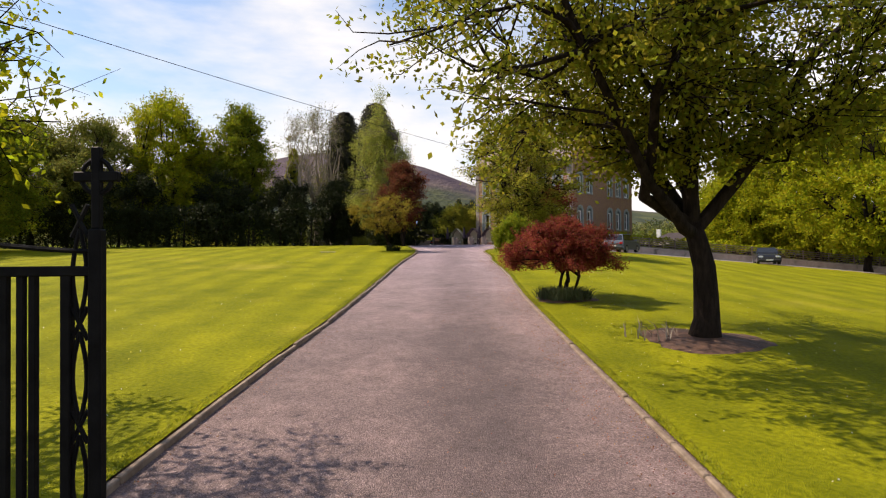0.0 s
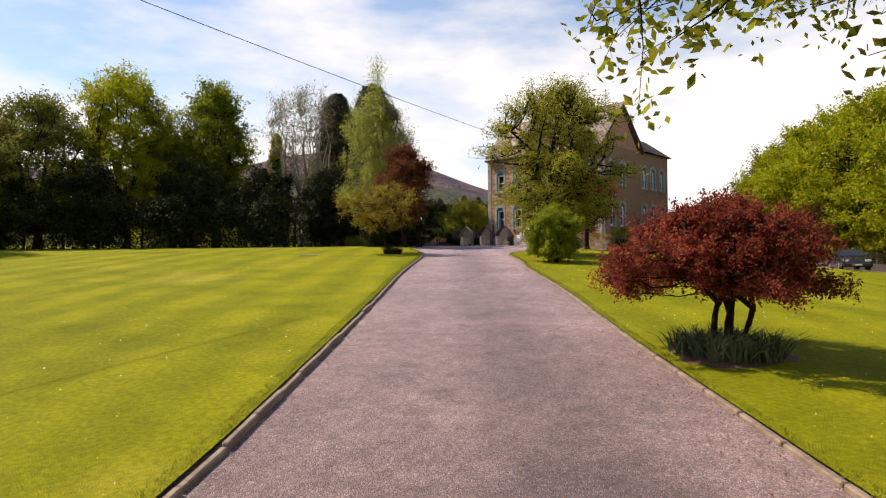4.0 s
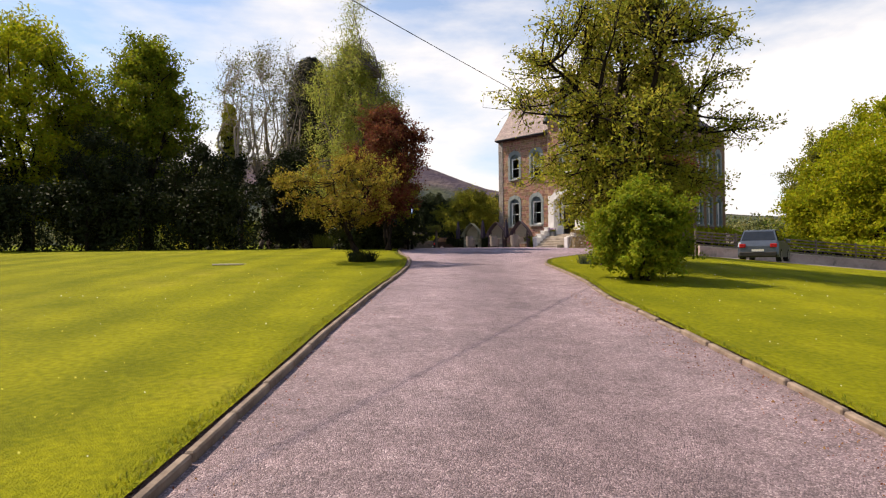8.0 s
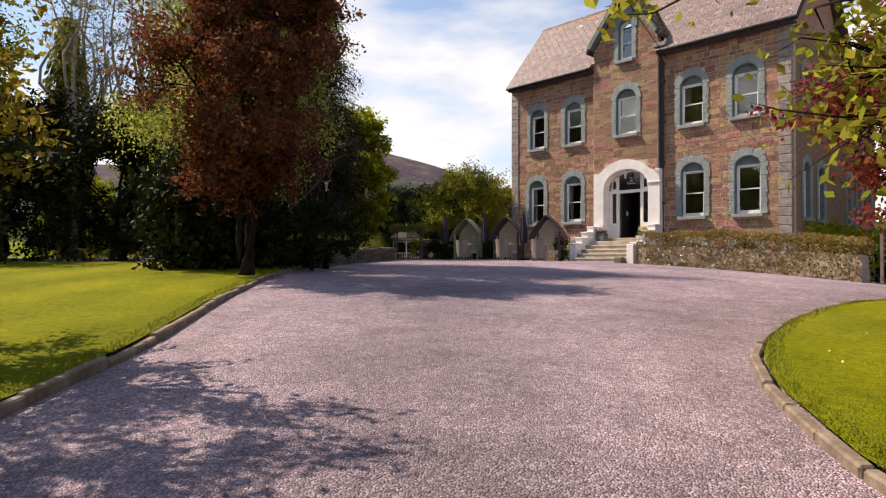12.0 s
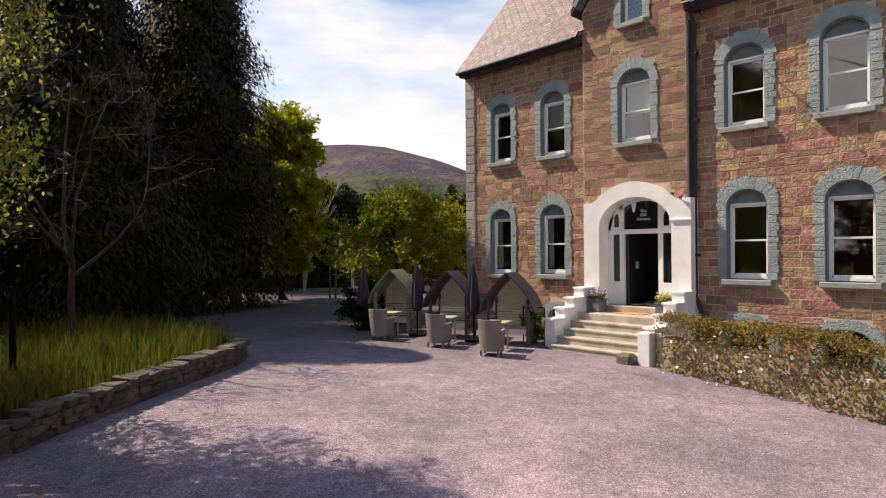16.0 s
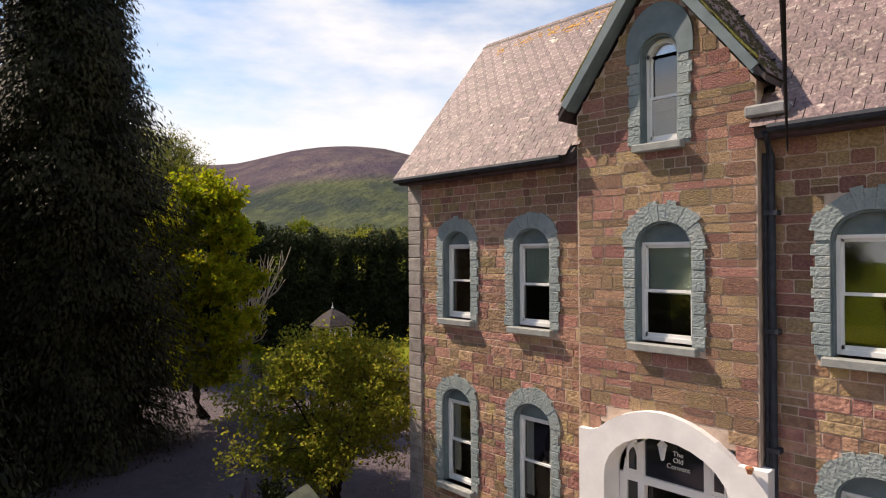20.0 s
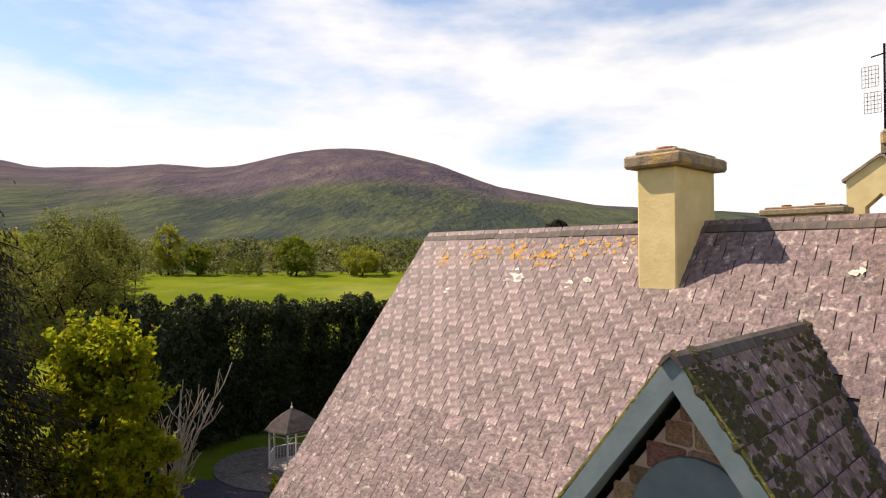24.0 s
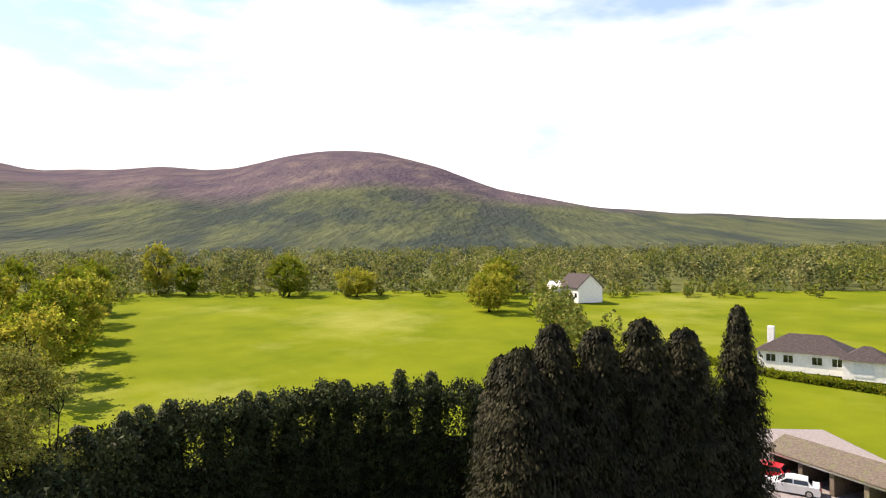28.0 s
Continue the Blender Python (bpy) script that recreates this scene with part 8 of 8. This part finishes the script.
def strip_points(curve, s0, s1, n, lo, hi):
    """Points on the land in a strip beside an edging line."""
    s = rl.uniform(s0, s1, n)
    u = np.array([curve(a) for a in s]) + rl.uniform(lo, hi, n)
    x, y = plan(s, u)
    return np.stack([x, y, lay_su(s, u)], -1)


for curve, lo, hi in ((KERB_L, -0.3, -0.12), (KERB_R, 0.05, 0.22)):
    p = strip_points(curve, -68, -20.5, 9000, lo, hi)
    scatter_blades("grass_edge", p + [0, 0, 0.045], rl, 0.045, 0.008, "blade", "longer unmown grass along the edging stones", "grass", 0.45, "stuff")
p = np.concatenate([strip_points(KERB_L, -68, -30, 130, -7.0, -0.2), strip_points(KERB_R, -68, -24, 320, 0.2, 6.5)])
v, q = leaf_cloud(p + [0, 0, 0.07], rl, 0.022, 0.0, 0.9)
ob = new("daisies", np_mesh("daisies", v, q))
ob.data.materials.append(M["petal_white"])
tagged(ob, "small white daisies scattered over the lawns", "flowers", kind="stuff")
p = np.concatenate([strip_points(KERB_L, -68, -26, 220, -5.5, -0.2), strip_points(KERB_R, -68, -24, 240, 0.2, 5.5)])
v, q = leaf_cloud(p + [0, 0, 0.065], rl, 0.02, 0.0, 0.9)
ob = new("dandelions", np_mesh("dandelions", v, q))
ob.data.materials.append(M["petal_yellow"])
tagged(ob, "small yellow flowers in the turf", "flowers", kind="stuff")
p = np.concatenate([strip_points(KERB_R, -68, -36, 2600, -0.75, -0.02) + [0, 0, 0.012], strip_points(KERB_L, -68, -30, 700, 0.03, 0.5) + [0, 0, 0.012], strip_points(KERB_R, -68, -50, 500, -3.0, -0.6) + [0, 0, 0.012]])
v, q = leaf_cloud(p, rl, 0.022, 0.0, 0.7)
ob = new("fallen_bud_scales", np_mesh("fallen_bud_scales", v, q))
ob.data.materials.append(M["litter"])
tagged(ob, "reddish-brown fallen bud scales along the drive's edge", "litter", kind="stuff")

# ---- stones of the walls and slates of the roofs ----
unit_stones = []
for k in range(5):
    sh = Shape().slab((-0.5, -1.0, -0.5), (0.5, 0.3, 0.5), 0.07 + 0.01 * k)
    rr = random.Random(k)
    sh.v = [(x + rr.uniform(-0.02, 0.02), y + rr.uniform(-0.18, 0.18) * (y < -0.5), z + rr.uniform(-0.03, 0.03)) for x, y, z in sh.v]
    me = sh.mesh("stone")
    me.materials.append(M["stone"])
    unit_stones.append(me)
rs = random.Random(12)
for owner, layers in ((front_wall, LAYERS[:2]), (bay_wall, LAYERS[2:])):
    rest, count = Shape(), 0
    for stones, wy in layers:
        for x, z, w, h, d in stones:
            near = (3.0 < x < 9.6 and 5.4 < z < 9.4) if owner is front_wall else (z > 4.2)
            if near and count < 300:
                ob = new("stone", rs.choice(unit_stones))
                ob.parent = owner
                ob.matrix_basis = Matrix.Translation((x, wy, z)) @ Matrix.Diagonal((w - 0.018, d, h - 0.018, 1))
                count += 1
            else:
                k = len(rest.v)
                rest.slab((x - w / 2 + 0.009, wy - d, z - h / 2 + 0.009), (x + w / 2 - 0.009, wy + 0.01, z + h / 2 - 0.009), 0.005)
                rest.v[k:] = [(a + rs.uniform(-0.006, 0.006), b + rs.uniform(-0.003, 0.003), c + rs.uniform(-0.006, 0.006)) for a, b, c in rest.v[k:]]
    part("stone_facing", rest, "stone_rest", owner, kind="stuff")
# grey quoins at the corners of the walls
for x0, sgn, y, z0, z1, owner in ((0.0, 1, 0.0, -0.9, 8.7, front_wall), (13.0, -1, 0.0, -1.6, 8.7, front_wall)):
    z, k = z0, 0
    while z < z1:
        h = min(0.32, z1 - z)
        w = 0.42 if k % 2 else 0.4
        part("quoin", Shape().slab((min(x0, x0 + sgn * w) - (0.03 if sgn > 0 else 0), y - 0.055, z + 0.006), (max(x0, x0 + sgn * w) + (0.03 if sgn < 0 else 0), y + 0.2, z + h - 0.006), 0.015), "quoin", owner)
        z, k = z + h, k + 1


def slate_field(origin, right, up, width, height, keep, col=0.345, row=0.24, seed=1, edge=lambda b: 0.0):
    """Rows of slates on a slope: (matrix) for each slate that keep(a, b) allows, a along and b up the slope."""
    rng, out = random.Random(seed), []
    right, up = Vector(right).normalized(), Vector(up).normalized()
    nrm = right.cross(up)
    j, b = 0, 0.0
    while b < height - 0.05:
        a = -(col / 2 if j % 2 else 0.0)
        while a < width:
            lo, hi = max(a, edge(b + row / 2)), min(a + col, width)
            if hi - lo > 0.05 and keep((lo + hi) / 2, b + row / 2):
                p = Vector(origin) + right * ((lo + hi) / 2) + up * (b + row / 2) + nrm * 0.03
                m = Matrix((right, up, nrm)).transposed().to_4x4()
                m.translation = p
                out.append(m @ pose(0, 0, 0, 4.3 + rng.uniform(-0.5, 0.9), rng.uniform(-0.25, 0.25), rng.uniform(-0.35, 0.35)) @ Matrix.Diagonal(((hi - lo) / col, 1, 1, 1)))
            a += col
        b += row
        j += 1
    return out


slate_me = Shape().slab((-0.1695, -0.126, -0.011), (0.1695, 0.15, 0.011), 0.003).mesh("slate")
slate_me.materials.append(M["slate"])
slate_me.materials.append(M["slate_edge_shade"])
# only the top face is slate; the rest takes the painted shadow-line colour
for pl in slate_me.polygons:
    pl.material_index = 0 if pl.normal.z > 0.9 else 1
up_v = (0, RIDGE_Y - EAVE_Y, RIDGE_Z - EAVE_Z)
slope_len = math.hypot(up_v[1], up_v[2])


def main_keep(a, b):
    x, z = -0.62 + a, EAVE_Z + (RIDGE_Z - EAVE_Z) * b / slope_len
    if z < BAY_APEX + 0.05 and abs(x - BAY_C) < min(1.62, (BAY_APEX - z) * 0.7 + 0.02):
        return False
    return x < 13.3


fields = [slate_field((-0.62, EAVE_Y - 0.06, EAVE_Z - 0.06), (1, 0, 0), up_v, 13.95, slope_len + 0.05, main_keep, seed=3, edge=lambda b: 0.62 + VERGE_EAVE - 0.03 + (VERGE_RIDGE - VERGE_EAVE) * b / slope_len)]
for sd in (-1, 1):
    dn = Vector((-sd * 1.74, 0, BAY_APEX - 9.34))
    if sd > 0:
        fields.append(slate_field((BAY_C + 1.74, -0.56, 9.34), (0, 1, 0), dn, 3.0, dn.length, lambda a, b: a - 0.81 < 2.13 * b / 2.99 + 0.1, seed=5))
    else:
        fields.append(slate_field((BAY_C - 1.74, 2.4, 9.34), (0, -1, 0), dn, 2.96, dn.length, lambda a, b: 2.96 - a - 0.81 < 2.13 * b / 2.99 + 0.1, seed=6))
slate_count, rest_v, rest_f = 0, [], []
for fld in fields:
    for m in fld:
        p = m.translation
        if p.x < 5.0 and p.z > 10.2 and slate_count < 300:
            ob = new("slate", slate_me)
            ob.parent, ob.matrix_basis = roof, m
            slate_count += 1
        else:
            k = len(rest_v)
            rest_v += [tuple(m @ v.co) for v in slate_me.vertices]
            rest_f += [tuple(i + k for i in pl.vertices) for pl in slate_me.polygons]
rest = Shape()
rest.v, rest.f = rest_v, rest_f
facing = part("slate_facing", rest, "slate_rest", roof, kind="stuff")
facing.data.materials.append(M["slate_edge_shade"])
edges = [pl.material_index for pl in slate_me.polygons]
for i, pl in enumerate(facing.data.polygons):
    pl.material_index = edges[i % len(edges)]
ridge_me = Shape().prism([(-0.1, -0.085), (-0.05, -0.015), (0.0, 0.01), (0.05, -0.015), (0.1, -0.085), (0.085, -0.1), (0.0, -0.015), (-0.085, -0.1)], -0.235, 0.235, 0).mesh("ridge_tile")
ridge_me.materials.append(M["ridge"])
x = -0.4
while x < 13.3:
    ob = new("ridge_tile", ridge_me)
    ob.parent, ob.location = roof, (x, RIDGE_Y, RIDGE_Z + 0.06 + rs.uniform(-0.008, 0.008))
    x += 0.475
y = -0.4
while y < 2.2:
    ob = new("ridge_tile", ridge_me)
    ob.parent = roof
    ob.matrix_basis = pose(BAY_C, y, BAY_APEX + 0.05, 0, 0, 90)
    y += 0.475
lich, pale = Shape(), Shape()
nrm = Vector((0, -slope, 1)).normalized()
e1, e2 = Vector((1, 0, 0)), nrm.cross(Vector((1, 0, 0)))


def lichen_spot(shape, x, b, r):
    """An irregular flat rosette on the front slope, b metres down from the ridge."""
    base = Vector((x, RIDGE_Y, RIDGE_Z)) - Vector((0, RIDGE_Y - EAVE_Y, RIDGE_Z - EAVE_Z)).normalized() * b + nrm * 0.052
    shape.add([base + (e1 * math.cos(t) + e2 * math.sin(t)) * r * rs.uniform(0.5, 1.25) for t in [k * math.pi / 5 for k in range(10)]], [tuple(range(10))])


for cx, cb, wide, n in ((0.35, 0.45, 0.12, 16), (1.5, 0.3, 0.35, 40), (2.2, 0.32, 0.3, 50), (2.7, 0.5, 0.2, 26), (3.2, 0.25, 0.3, 30), (3.9, 0.2, 0.25, 16), (1.0, 0.5, 0.2, 10)):
    for i in range(n):
        lichen_spot(lich, rs.gauss(cx, wide), abs(rs.gauss(cb, 0.11)) + 0.1, rs.uniform(0.012, 0.05))
for x, b, r in ((3.35, 1.05, 0.06), (3.62, 0.98, 0.05), (2.2, 0.85, 0.07), (2.35, 0.95, 0.09), (2.1, 1.05, 0.06), (6.9, 0.75, 0.05), (0.9, 1.3, 0.05), (4.1, 0.6, 0.04)):
    for i in range(3):
        lichen_spot(pale, x + rs.uniform(-0.04, 0.04), b + rs.uniform(-0.03, 0.03), r)
# a little real moss; the 700 darker cushions paint in the slope's shade
for count, name, low, big in ((120, "moss", 0.02, 0.06), (700, "moss_shade", 0.03, 0.12)):
    mossy = Shape()
    for i in range(count):
        k = rs.random() ** 0.8
        a = rs.choice((rs.uniform(0.0, 0.5), rs.gauss(0.7 + 2.13 * k, 0.2), rs.uniform(0.0, 2.9)))
        if a > 0.86 + 2.13 * k or a < 0:
            continue
        c, r = Vector((BAY_C + 1.74 * (1 - k), -0.56 + a, 9.34 + (BAY_APEX - 9.34) * k)), rs.uniform(low, big)
        side, up_, out_ = Vector((0, 1, 0)), Vector((-1.74, 0, BAY_APEX - 9.34)).normalized(), Vector((BAY_APEX - 9.34, 0, 1.74)).normalized()
        rim = [c + out_ * 0.035 + (side * math.cos(t) + up_ * math.sin(t) * 0.7) * r * rs.uniform(0.6, 1.2) for t in [j * math.pi / 4 for j in range(8)]]
        mossy.add(rim + [c + out_ * (0.055 + r * 0.25)], [(j, (j + 1) % 8, 8) for j in range(8)])
    part("moss_cushion", mossy, name, roof, "cushions of moss and added dark shade cushions on the bay's slates", kind="stuff")
part("lichen", lich, "lichen", roof, "orange lichen along the ridge", kind="stuff")
part("lichen", pale, "lichen_pale", roof, "pale lichen rosettes on the slates", kind="stuff")
